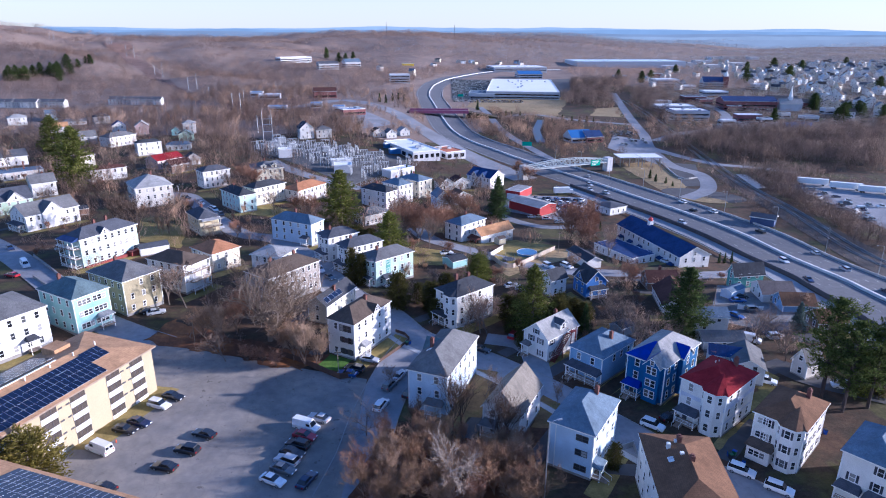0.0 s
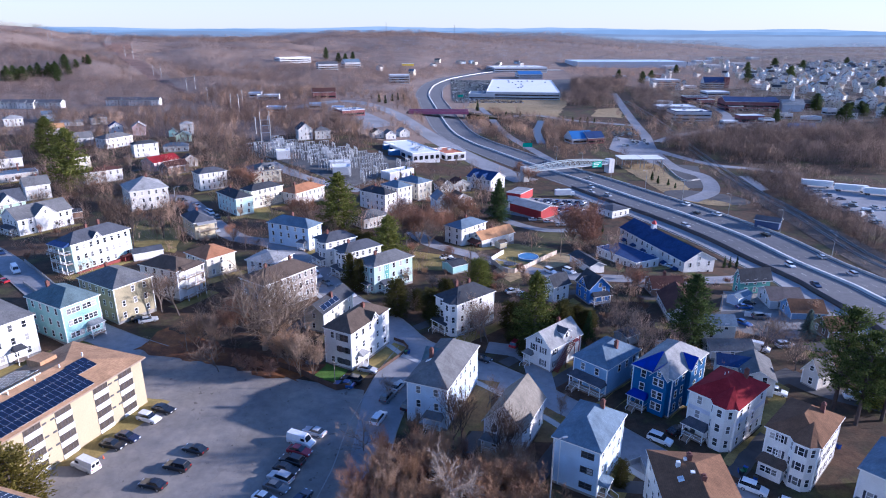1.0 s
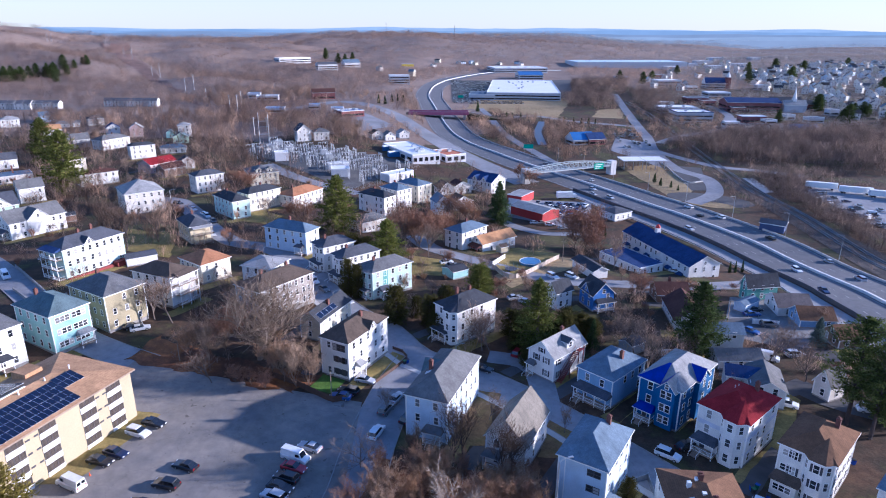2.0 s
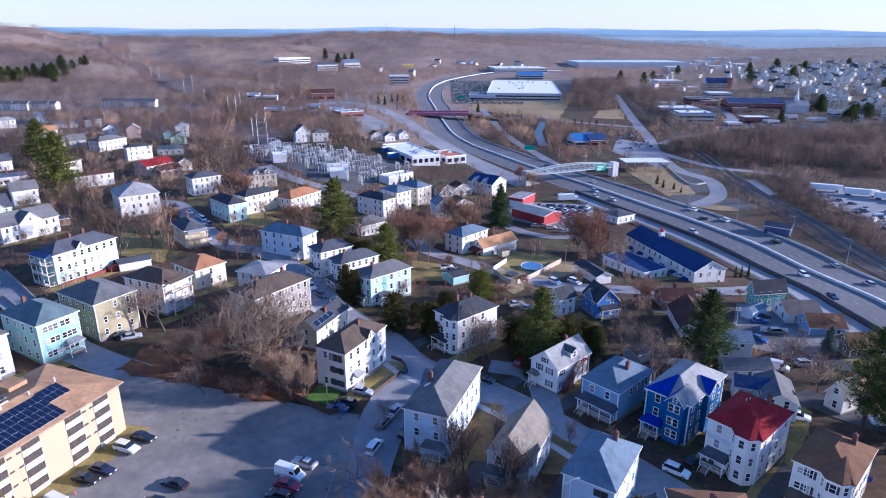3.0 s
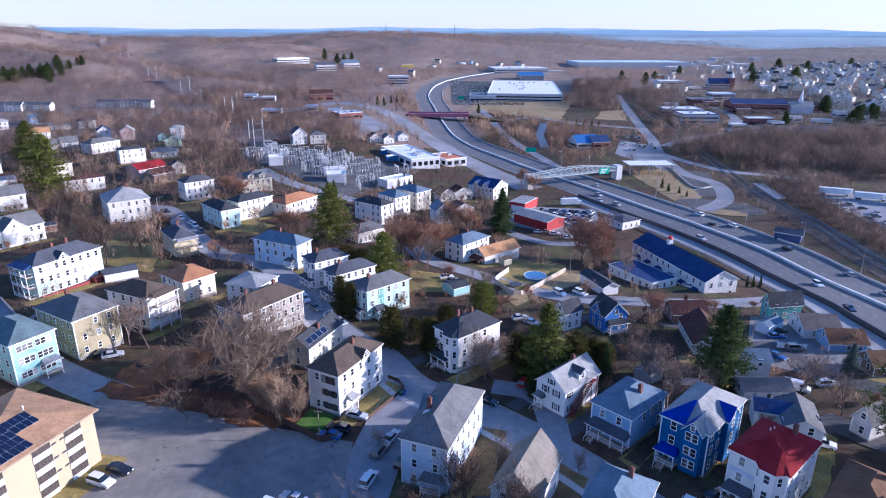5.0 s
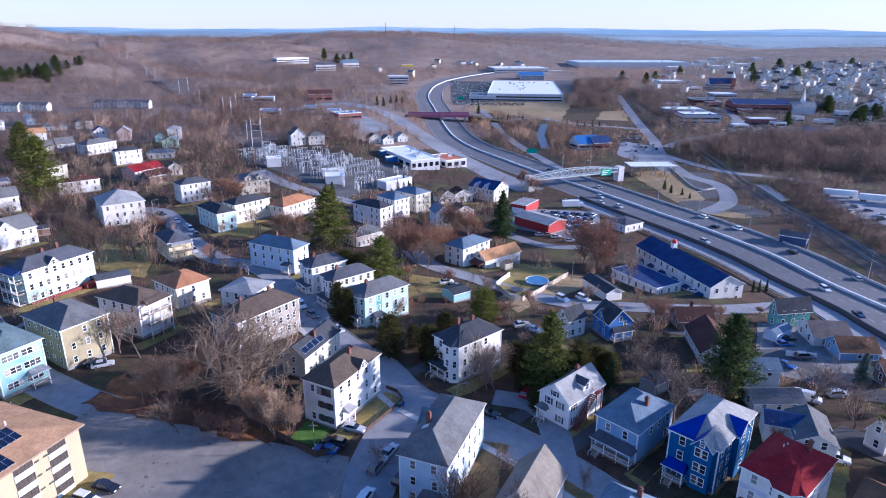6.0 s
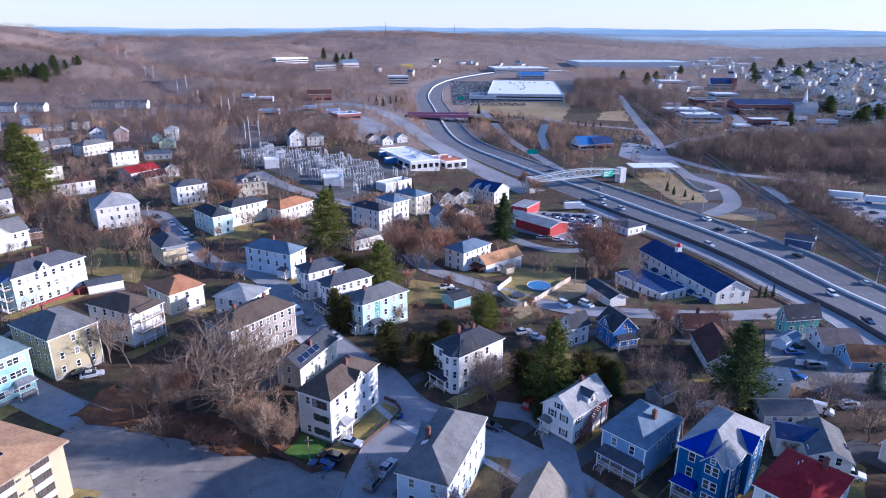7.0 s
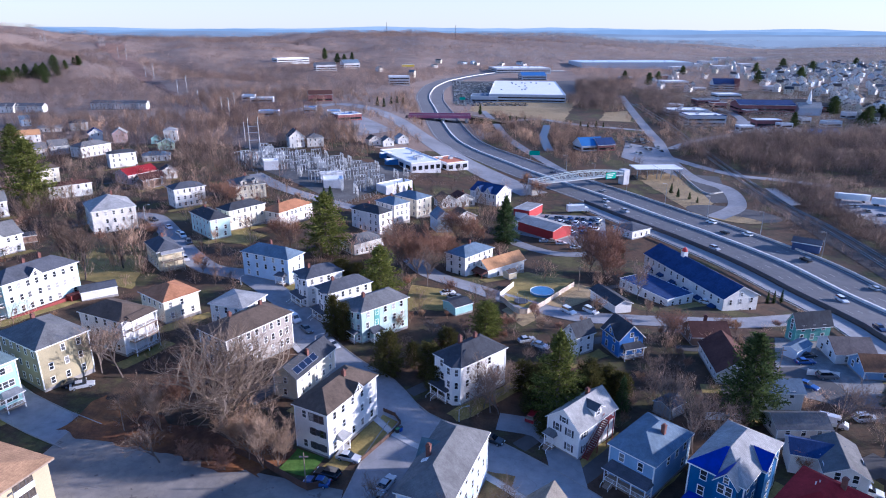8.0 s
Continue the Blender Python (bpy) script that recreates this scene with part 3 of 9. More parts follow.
# ---------------------------------------------------------------- roofs
def hip_roof(L, W, rise, over, thick=0.22):
    bm = bmesh.new()
    a, b = L / 2 + over, W / 2 + over
    k = min(a, b)
    rx, ry = max(0.0, a - k), max(0.0, b - k)
    v = [(-a, -b, 0), (a, -b, 0), (a, b, 0), (-a, b, 0), (-a, -b, thick), (a, -b, thick), (a, b, thick), (-a, b, thick)]
    if rx > 0.3:
        v += [(-rx, 0, rise), (rx, 0, rise)]
        tops = [(4, 5, 9, 8), (5, 6, 9), (6, 7, 8, 9), (7, 4, 8)]
    elif ry > 0.3:
        v += [(0, -ry, rise), (0, ry, rise)]
        tops = [(4, 5, 8), (5, 6, 9, 8), (6, 7, 9), (7, 4, 8, 9)]
    else:
        v += [(0, 0, rise)]
        tops = [(4, 5, 8), (5, 6, 8), (6, 7, 8), (7, 4, 8)]
    solid(bm, v, tops)
    solid(bm, v[:8], [(0, 1, 5, 4), (1, 2, 6, 5), (2, 3, 7, 6), (3, 0, 4, 7), (3, 2, 1, 0)], 1)
    bmesh.ops.remove_doubles(bm, verts=bm.verts, dist=0.001)
    return bm


def gable_roof(L, W, rise, over, thick=0.2, lift=0.0):
    """Ridge along x."""
    bm = bmesh.new()
    a, b = L / 2 + over, W / 2 + over
    e = -rise * over / (W / 2)
    for s in (-1, 1):
        v = [(-a, s * b, e), (a, s * b, e), (a, 0, rise), (-a, 0, rise), (-a, s * b, e + thick), (a, s * b, e + thick), (a, 0, rise + thick), (-a, 0, rise + thick)]
        v = [(x, y, z + lift) for x, y, z in v]
        f = [(4, 5, 6, 7), (3, 2, 1, 0), (0, 1, 5, 4), (1, 2, 6, 5), (3, 0, 4, 7), (2, 3, 7, 6)]
        if s > 0:
            f = [t[::-1] for t in f]
        solid(bm, v, f[:1])
        solid(bm, v, f[1:5], 1)
    bmesh.ops.remove_doubles(bm, verts=bm.verts, dist=0.001)
    return bm


def gable_wall(bm, L, W, z, rise):
    """The triangles under a gable roof with its ridge along x."""
    v = [(-L / 2, -W / 2, z), (-L / 2, W / 2, z), (-L / 2, 0, z + rise), (L / 2, -W / 2, z), (L / 2, W / 2, z), (L / 2, 0, z + rise)]
    solid(bm, v, [(0, 2, 1), (3, 4, 5), (0, 3, 5, 2), (1, 2, 5, 4)])


def porch(root, face, L, W, u, width, depth, levels, storey, trim, roofmat, deckmat, steps_to=None, rails=True, roofed=True):
    """A porch on a wall: decks, posts, rails, roof and steps."""
    M = face_pose(face, L, W)

    def put(name, bm, mat, label=""):
        ob = part(name, bm, mat, porch_ob, label)
        return ob
    bm = bmesh.new()
    box(bm, u - width / 2, u + width / 2, -depth, -0.01, 0.33, 0.55)
    porch_ob = part("porch", bm, [deckmat], root)
    porch_ob.matrix_local = M
    for i in range(1, levels):
        bm = bmesh.new()
        box(bm, u - width / 2, u + width / 2, -depth, -0.01, 0.33 + i * storey, 0.55 + i * storey)
        put("upper_deck", bm, deckmat)
    top = 0.55 + (levels - 1) * storey + 2.45
    posts = max(2, int(width / 2.3) + 1)
    for i in range(posts):
        x = u - width / 2 + 0.1 + (width - 0.2) * i / (posts - 1)
        bm = bmesh.new()
        box(bm, x - 0.08, x + 0.08, -depth + 0.02, -depth + 0.18, -1.0, top)
        put("post", bm, trim)
    if rails:
        for i in range(levels):
            z = 0.55 + i * storey
            bm = bmesh.new()
            for zz in (0.15, 0.9):
                box(bm, u - width / 2, u + width / 2, -depth + 0.05, -depth + 0.11, z + zz, z + zz + 0.07)
                for s in (-1, 1):
                    box(bm, u + s * (width / 2 - 0.06) - 0.03, u + s * (width / 2 - 0.06) + 0.03, -depth + 0.1, -0.02, z + zz, z + zz + 0.07)
            k = int(width / 0.22)
            for j in range(k):
                x = u - width / 2 + width * (j + 0.5) / k
                box(bm, x - 0.02, x + 0.02, -depth + 0.06, -depth + 0.10, z + 0.2, z + 0.92)
            put("railing", bm, trim)
    if roofed:
        bm = bmesh.new()
        a = width / 2 + 0.3
        d = depth + 0.35
        v = [(u - a, -d, top), (u + a, -d, top), (u + a, -0.01, top), (u - a, -0.01, top), (u - a, -d, top + 0.16), (u + a, -d, top + 0.16), (u + a - 0.5, -0.01, top + 0.85), (u - a + 0.5, -0.01, top + 0.85)]
        solid(bm, v, [(4, 5, 6, 7), (5, 1, 2, 6), (0, 4, 7, 3)])
        solid(bm, v, [(0, 1, 5, 4), (3, 2, 1, 0)], 1)
        put("porch_roof", bm, [roofmat, trim])
    if steps_to is not None:
        bm = bmesh.new()
        for i in range(5):
            box(bm, steps_to - 0.7, steps_to + 0.7, -depth - 0.3 * (i + 1), -depth - 0.3 * i, -1.2, 0.45 - 0.13 * i)
        put("steps", bm, deckmat)
        for s in (-0.75, 0.75):
            bm = bmesh.new()
            tube(bm, (steps_to + s, -depth, 1.4), (steps_to + s, -depth - 1.6, 0.75), 0.045, sides=4)
            tube(bm, (steps_to + s, -depth - 1.58, 0.76), (steps_to + s, -depth - 1.58, -0.7), 0.045, sides=4)
            put("handrail", bm, trim)
    return porch_ob


def bay(root, face, L, W, u, width, depth, h, storeys, wall, roofmat, trim, kind, near, shutters, roof_rise=0.0, base=-1.0):
    """A three-sided bay the height of the wall."""
    M = face_pose(face, L, W)
    k = depth * 0.85
    ring = [(u - width / 2, 0.05), (u - width / 2 + k, -depth), (u + width / 2 - k, -depth), (u + width / 2, 0.05)]
    bm = bmesh.new()
    prism(bm, ring, base, h + 0.04)
    ob = part("bay", bm, wall, root)
    ob.matrix_local = M
    st = h / storeys
    sides = [((ring[0][0] + ring[1][0]) / 2, (ring[0][1] + ring[1][1]) / 2, -math.degrees(math.atan2(depth, k))), (u, -depth, 0), ((ring[2][0] + ring[3][0]) / 2, (ring[2][1] + ring[3][1]) / 2, math.degrees(math.atan2(depth, k)))]
    for i in range(storeys):
        for x, y, a in sides:
            kk = kind if a == 0 else (kind[0] * 0.8, kind[1])
            window(root, M @ pose(x, y, i * st + 1.0, 0, 0, a), kk, trim, near, shutters and a == 0)
    if roof_rise:
        o = 0.4
        e = [(u - width / 2 - o, 0.0), (u - width / 2 + k - o * 0.4, -depth - o), (u + width / 2 - k + o * 0.4, -depth - o), (u + width / 2 + o, 0.0)]
        bm = bmesh.new()
        v = [(x, y, h - 0.02) for x, y in e] + [(x, y, h + 0.2) for x, y in e] + [(u, W * 0.5 if face in ("-Y", "+Y") else L * 0.28, h + roof_rise)]
        solid(bm, v, [(4, 5, 8), (5, 6, 8), (6, 7, 8)])
        solid(bm, v, [(0, 1, 5, 4), (1, 2, 6, 5), (2, 3, 7, 6), (3, 2, 1, 0)], 1)
        r = part("bay_roof", bm, [roofmat, trim], root)
        r.matrix_local = M


def chimney(root, x, y, z0, z1, w=0.7):
    bm = bmesh.new()
    box(bm, x - w / 2, x + w / 2, y - w / 2, y + w / 2, z0, z1)
    box(bm, x - w / 2 - 0.06, x + w / 2 + 0.06, y - w / 2 - 0.06, y + w / 2 + 0.06, z1 - 0.25, z1 - 0.08)
    box(bm, x - 0.18, x + 0.18, y - 0.18, y + 0.18, z1, z1 + 0.25)
    part("chimney", bm, BRICK, root)


def dormer(root, x, side, W, z, width, wall, roofmat, trim, near, kind=(0.9, 1.2), tall=1.6, rise=0.8, run=2.6, y_at=None):
    """A gabled dormer on a slope that looks to -y (side -1) or +y."""
    y0 = (W / 2 - 0.4) if y_at is None else y_at
    M = pose(x, side * y0, z, 0, 0, 0 if side < 0 else 180)
    bm = bmesh.new()
    box(bm, -width / 2, width / 2, 0, run, -0.6, tall)
    v = [(-width / 2, 0, tall), (width / 2, 0, tall), (0, 0, tall + rise), (-width / 2, run, tall), (width / 2, run, tall), (0, run, tall + rise)]
    solid(bm, v, [(0, 1, 2), (3, 5, 4), (0, 2, 5, 3), (1, 4, 5, 2)])
    ob = part("dormer", bm, wall, root)
    ob.matrix_local = M
    r = part("dormer_roof", gable_roof(run + 0.2, width, rise, 0.25, 0.14, 0.02), [roofmat, trim], root)
    r.matrix_local = M @ pose(0, run / 2 - 0.15, tall, 0, 0, 90)
    window(root, M @ pose(0, 0, 0.25), kind, trim, near)


def house(label, x, y, yaw, L, W, h, storeys, wall, roof, roof_kind="hip", rise=None, over=0.45, trim=TRIM, near=True, win=(0.85, 1.5), gap=2.5,
          shutters=False, chimneys=((0.1, 0.15),), skip=(), group="houses", z=None, jitter=0, found=1.6, name="house", windows=True):
    """A timber house: wall, foundation, roof, windows; its frame has x along the lit long wall and -y out of it."""
    rnd = random.Random(round(x * 7 + y * 13) + jitter)
    wall_m, roof_m = WALL[wall] if isinstance(wall, str) else wall, ROOF[roof] if isinstance(roof, str) else roof
    root = thing(name, x, y, yaw, label, "house", group, z)
    near = near and y < 172
    st = h / storeys
    short = min(L, W)
    rise = rise if rise is not None else short * 0.27
    bm = bmesh.new()
    box(bm, -L / 2, L / 2, -W / 2, W / 2, 0.45, h)
    if roof_kind == "gable_x":
        gable_wall(bm, L, W, h, rise)
    elif roof_kind == "gable_y":
        gable_wall(bm, W, L, h, rise)
    ob = part("wall", bm, wall_m, root)
    if roof_kind == "gable_y":
        me = ob.data
        for v in me.vertices[8:]:
            v.co = (-v.co.y, v.co.x, v.co.z)
    bm = bmesh.new()
    box(bm, -L / 2 - 0.04, L / 2 + 0.04, -W / 2 - 0.04, W / 2 + 0.04, -found, 0.46)
    part("foundation", bm, STONE, root)
    bm = bmesh.new()
    box(bm, -0.1, 0.1, -0.1, 0.1, 0.4, h - 0.01)
    board = as_mesh("corner_board", bm, [trim])
    for sx in (-1, 1):
        for sy in (-1, 1):
            if near:
                cb = new("corner_board", board)
                cb.parent, cb.location = root, (sx * L / 2, sy * W / 2, 0)
    if roof_kind == "hip":
        r = part("roof", hip_roof(L, W, rise, over), [roof_m, trim], root)
        r.location = (0, 0, h)
    elif roof_kind == "gable_x":
        r = part("roof", gable_roof(L, W, rise, over, lift=0.03), [roof_m, trim], root)
        r.location = (0, 0, h)
    elif roof_kind == "gable_y":
        r = part("roof", gable_roof(W, L, rise, over, lift=0.03), [roof_m, trim], root)
        r.matrix_local = pose(0, 0, h, 0, 0, 90)
    elif roof_kind == "flat":
        bm = bmesh.new()
        box(bm, -L / 2 - 0.15, L / 2 + 0.15, -W / 2 - 0.15, W / 2 + 0.15, h, h + 0.12, 1)
        box(bm, -L / 2 + 0.2, L / 2 - 0.2, -W / 2 + 0.2, W / 2 - 0.2, h + 0.12, h + 0.2)
        r = part("roof", bm, [roof_m, trim], root)
    for cx, cy in chimneys:
        chimney(root, cx * L, cy * W, h + 0.1, h + rise + 0.75)
    if not windows:
        return root
    for face in ("-Y", "-X", "+Y", "+X") if y < 172 else ("-Y", "-X"):
        M = face_pose(face, L, W)
        span = L if face in ("-Y", "+Y") else W
        n = max(1, int((span - 1.0) / (gap if near or face in ("-Y", "-X") else gap * 1.9)))
        for i in range(storeys):
            for j in range(n):
                u = (j + 0.5) / n * (span - 1.0) - (span - 1.0) / 2 + rnd.uniform(-0.2, 0.2)
                if any(f == face and a <= u <= b and i in lv for f, a, b, lv in skip):
                    continue
                if rnd.random() < 0.1:
                    continue
                window(root, M @ pose(u, 0, i * st + 1.05), win, trim, near and face in ("-Y", "-X"), shutters and face in ("-Y", "-X"))
    if roof_kind in ("gable_x", "gable_y"):
        for face in (("-X", "+X") if roof_kind == "gable_x" else ("-Y", "+Y")):
            if rise > 2.2:
                window(root, face_pose(face, L, W) @ pose(0, 0, h + 0.25), (win[0], 1.1), trim, near, shutters)
    return root


# ---------------------------------------------------------------- the near houses, one by one
BOTH = (0, 1, 2, 3)


def tenement(label, x, y, yaw, L, W, h, storeys, wall, roof, **kw):
    ob = house(label, x, y, yaw, L, W, h, storeys, wall, roof, **kw)
    return ob, L, W, h


def balcony_door(root, face, L, W, u, z, w=0.95, h=2.05, trim=TRIM, mat=None):
    bm = bmesh.new()
    box(bm, u - w / 2 - 0.1, u + w / 2 + 0.1, -0.06, 0.02, z, z + h + 0.1)
    box(bm, u - w / 2, u + w / 2, -0.09, 0.0, z + 0.02, z + h, 1)
    ob = part("door", bm, [trim, mat or DARKTRIM], root)
    ob.matrix_local = face_pose(face, L, W)


def wide_windows(root, face, L, W, rows, trim=TRIM, kind=(0.95, 1.25)):
    """Banks of windows side by side, as on closed-in porches: rows of (z, u from, number)."""
    M = face_pose(face, L, W)
    for z, u, n in rows:
        for i in range(n):
            window(root, M @ pose(u + i * (kind[0] + 0.16), 0, z), kind, trim)


def band(root, L, W, z0, z1, mat, faces=("-X", "-Y", "+X", "+Y")):
    """A painted band round the walls."""
    bm = bmesh.new()
    t = 0.025
    box(bm, -L / 2 - t, L / 2 + t, -W / 2 - t, -W / 2 - 0.001, z0, z1)
    box(bm, -L / 2 - t, L / 2 + t, W / 2 + 0.001, W / 2 + t, z0, z1)
    box(bm, -L / 2 - t, -L / 2 - 0.001, -W / 2, W / 2, z0, z1)
    box(bm, L / 2 + 0.001, L / 2 + t, -W / 2, W / 2, z0, z1)
    part("band", bm, mat, root)


def skylight(root, x, y, z, tilt):
    bm = bmesh.new()
    box(bm, -0.45, 0.45, -0.6, 0.6, -0.05, 0.14)
    box(bm, -0.37, 0.37, -0.52, 0.52, 0.14, 0.16, 1)
    ob = part("skylight", bm, [TRIM, ROOF["white"]], root)
    ob.matrix_local = pose(x, y, z, *tilt)


def cross_gable(root, L, W, face, u, width, z, rise, run, wall, roof_m, trim=TRIM, near=True, bottom=-0.5, win=True, proud=0.25):
    """A gable on one side whose ridge runs into the main roof."""
    M = face_pose(face, L, W) @ pose(u, -proud, z)
    bm = bmesh.new()
    v = [(-width / 2, 0, bottom), (width / 2, 0, bottom), (width / 2, 0, 0), (0, 0, rise), (-width / 2, 0, 0)]
    v += [(a, run, c) for a, b, c in v]
    solid(bm, v, [(0, 1, 2, 3, 4), (9, 8, 7, 6, 5), (0, 5, 6, 1), (1, 6, 7, 2), (4, 9, 5, 0), (2, 7, 8, 3), (3, 8, 9, 4)])
    part("gable", bm, wall, root).matrix_local = M
    r = part("gable_roof", gable_roof(run, width, rise, 0.3, 0.16, 0.02), [roof_m, trim], root)
    r.matrix_local = M @ pose(0, run / 2, 0, 0, 0, 90)
    if win:
        window(root, M @ pose(0, 0, rise * 0.22 - 0.2), (0.7, min(1.1, rise * 0.5)), trim, near)


# -- the row along the street
o, L, W, h = tenement("white three-storey clapboard house with grey hip roof", 0.2, 121.0, 69.0, 18.9, 8.3, 9.3, 3, "paleblue", "grey", rise=3.2, gap=2.9, chimneys=((-0.1, 0.25),), skip=(("-X", -1, 3, (0,)),))
cross_gable(o, L, W, "+Y", -1.5, 5.0, h, 2.2, 4.2, WALL["white"], ROOF["tealgrey"])
porch(o, "-X", L, W, 1.6, 3.6, 1.6, 1, 3.0, TRIM, ROOF["grey"], WOOD, 1.6)
skylight(o, -3.0, 2.2, h + 1.7, (-28, 0, 0))

o, L, W, h = tenement("small white gabled house with mossy pale shingle roof", 13.8, 109.4, 63.2, 12.1, 7.4, 6.5, 2, "white", "moss", roof_kind="gable_x", rise=4.0, gap=2.6, chimneys=())
porch(o, "-X", L, W, -2.2, 3.0, 1.6, 1, 3.0, TRIM, ROOF["grey"], WOOD)

o, L, W, h = tenement("pale blue-white three-storey house with blue-grey hip roof", 25.9, 99.7, 57.7, 12.8, 8.1, 9.3, 3, "paleblue", "bluegrey", rise=3.3, gap=2.8, chimneys=((0.22, -0.12),), skip=(("-X", -9, 9, BOTH),))
for z in (1.3, 4.4, 7.4):
    wide_windows(o, "-X", L, W, [(z, W * 0.5 - 2.6, 2)], kind=(0.95, 1.05), trim=DARKTRIM)
bm = bmesh.new()
box(bm, -W / 2 + 1.1, -W / 2 + 1.25, -0.1, 0.0, 0.2, h - 0.05)
part("corner_strip", bm, TRIM, o).matrix_local = face_pose("-X", L, W)
porch(o, "-Y", L, W, -L / 2 + 1.4, 2.4, 1.6, 1, 3.0, TRIM, ROOF["bluegrey"], WOOD, -L / 2 + 1.4)
skylight(o, -L / 2 + 2.2, 1.0, h + 1.55, (0, -32, 0))

o, L, W, h = tenement("white gabled house with black shutters and a red outside stair", 26.4, 140.5, 43.5, 11.7, 7.1, 6.2, 2, "white", "light", roof_kind="gable_x", rise=3.0, gap=2.3, shutters=True, chimneys=((0.2, 0.1),), skip=(("-Y", -2, 5, BOTH),))
dormer(o, 0.5, -1, W, h + 0.4, 2.4, WALL["white"], ROOF["slate"], TRIM, True)
porch(o, "-X", L, W, -2.4, 2.0, 1.2, 1, 2.8, TRIM, ROOF["grey"], WOOD, -2.4)
Mf = face_pose("-Y", L, W)
bm = bmesh.new()
box(bm, 1.8, 3.6, -1.35, -0.05, 5.75, 5.85)
stair = part("outside_stair", bm, REDPAINT, o, "dark red timber outside stair")
stair.matrix_local = Mf
bm = bmesh.new()
box(bm, 0, 0.34, -1.25, -0.15, -0.05, 0.03)
tread_me = as_mesh("tread", bm, [REDPAINT])
for k in range(20):
    td = new("tread", tread_me)
    td.parent, td.location = stair, (-4.6 + 6.2 * k / 19, 0, 0.2 + 5.6 * k / 19)
bm = bmesh.new()
for y in (-1.27, -0.12):
    tube(bm, (-4.6, y, 0.0), (1.8, y, 5.75), 0.09, sides=4)
    tube(bm, (-4.6, y, 1.1), (1.8, y, 6.85), 0.05, sides=4)
    for k in range(9):
        f = k / 8
        tube(bm, (-4.6 + 6.4 * f, y, 0.1 + 5.7 * f), (-4.6 + 6.4 * f, y, 1.1 + 5.7 * f), 0.03, sides=4)
part("stair_rail", bm, REDPAINT, stair)
for px_, pz in ((-1.4, 2.9), (1.7, 5.7), (3.5, 5.7)):
    bm = bmesh.new()
    box(bm, px_ - 0.07, px_ + 0.07, -1.33, -1.19, -1.0, pz + 1.1)
    part("stair_post", bm, REDPAINT, stair)

o, L, W, h = tenement("blue-grey two-storey house with grey hip roof and white front porch", 36.8, 131.5, 44.2, 13.1, 8.4, 6.6, 2, "bluegrey", "bluegrey", rise=2.7, gap=2.6, chimneys=((0.05, -0.2),), skip=(("-X", -9, 9, (0,)),), win=(0.9, 1.55))
porch(o, "-X", L, W, 0.2, W * 0.95, 2.2, 1, 3.0, TRIM, ROOF["slate"], WOOD, -W * 0.3)
balcony_door(o, "-X", L, W, -2.2, 0.55)
wide_windows(o, "-X", L, W, [(1.1, 0.4, 2)], kind=(0.9, 1.5))

# dark blue house with tarpaulins
o, L, W, h = tenement("dark blue three-storey house with blue tarpaulins on its roof", 48.5, 124.6, 45.3, 15.7, 8.6, 9.0, 3, "navy", "light", rise=3.0, gap=2.7, chimneys=(), skip=(("-X", -1.2, 4.5, BOTH), ("-X", -9, 9, (0,))), win=(0.95, 1.65))
cross_gable(o, L, W, "-X", 1.9, 3.4, h, 1.9, 5.0, WALL["navy"], ROOF["light"], bottom=-8.6, proud=1.2)
for z in (1.6, 4.2, 7.1):
    window(o, face_pose("-X", L, W) @ pose(1.3, -1.2, z), (0.9, 1.55), TRIM)
    window(o, face_pose("-X", L, W) @ pose(2.5, -1.2, z), (0.9, 1.55), TRIM)
cross_gable(o, L, W, "-Y", 0.8, 4.6, h, 1.9, 4.0, WALL["navy"], ROOF["light"], bottom=-8.6, proud=0.9)
for z in (1.6, 4.2, 7.1):
    window(o, face_pose("-Y", L, W) @ pose(0.8, -0.9, z), (0.9, 1.55), TRIM)
for nm, vs in (("front_tarp", [(-L / 2 - 0.5, W / 2 + 0.35, 0.28), (-L / 2 - 0.5, -0.2, 0.28), (-L / 2 + 4.1, 0.0, 3.1), (-L / 2 + 4.0, 0.5, 3.0)]),
               ("gable_tarp", [(-L / 2 - 1.4, -0.15, 0.22), (-L / 2 - 1.4, -1.85, 2.12), (-L / 2 + 2.4, -1.85, 2.12), (-L / 2 + 0.4, -0.15, 0.3)]),
               ("side_tarp", [(-1.7, -W / 2 - 1.15, 0.12), (0.78, -W / 2 - 1.15, 2.12), (0.78, -W / 2 + 2.2, 2.12), (-1.7, -W / 2 - 0.4, 0.2)])):
    bm = bmesh.new()
    solid(bm, [(a, b, c + h + 0.02) for a, b, c in vs] + [(a, b, c + h + 0.10) for a, b, c in vs], [(4, 5, 6, 7), (3, 2, 1, 0), (0, 1, 5, 4), (1, 2, 6, 5), (2, 3, 7, 6), (3, 0, 4, 7)])
    bmesh.ops.recalc_face_normals(bm, faces=bm.faces)
    part(nm, bm, TARP, o, "bright blue tarpaulin")
porch(o, "-X", L, W, -2.2, 3.6, 2.0, 1, 3.0, TRIM, TARP, WOOD, -2.6)
balcony_door(o, "-X", L, W, -2.6, 0.55)

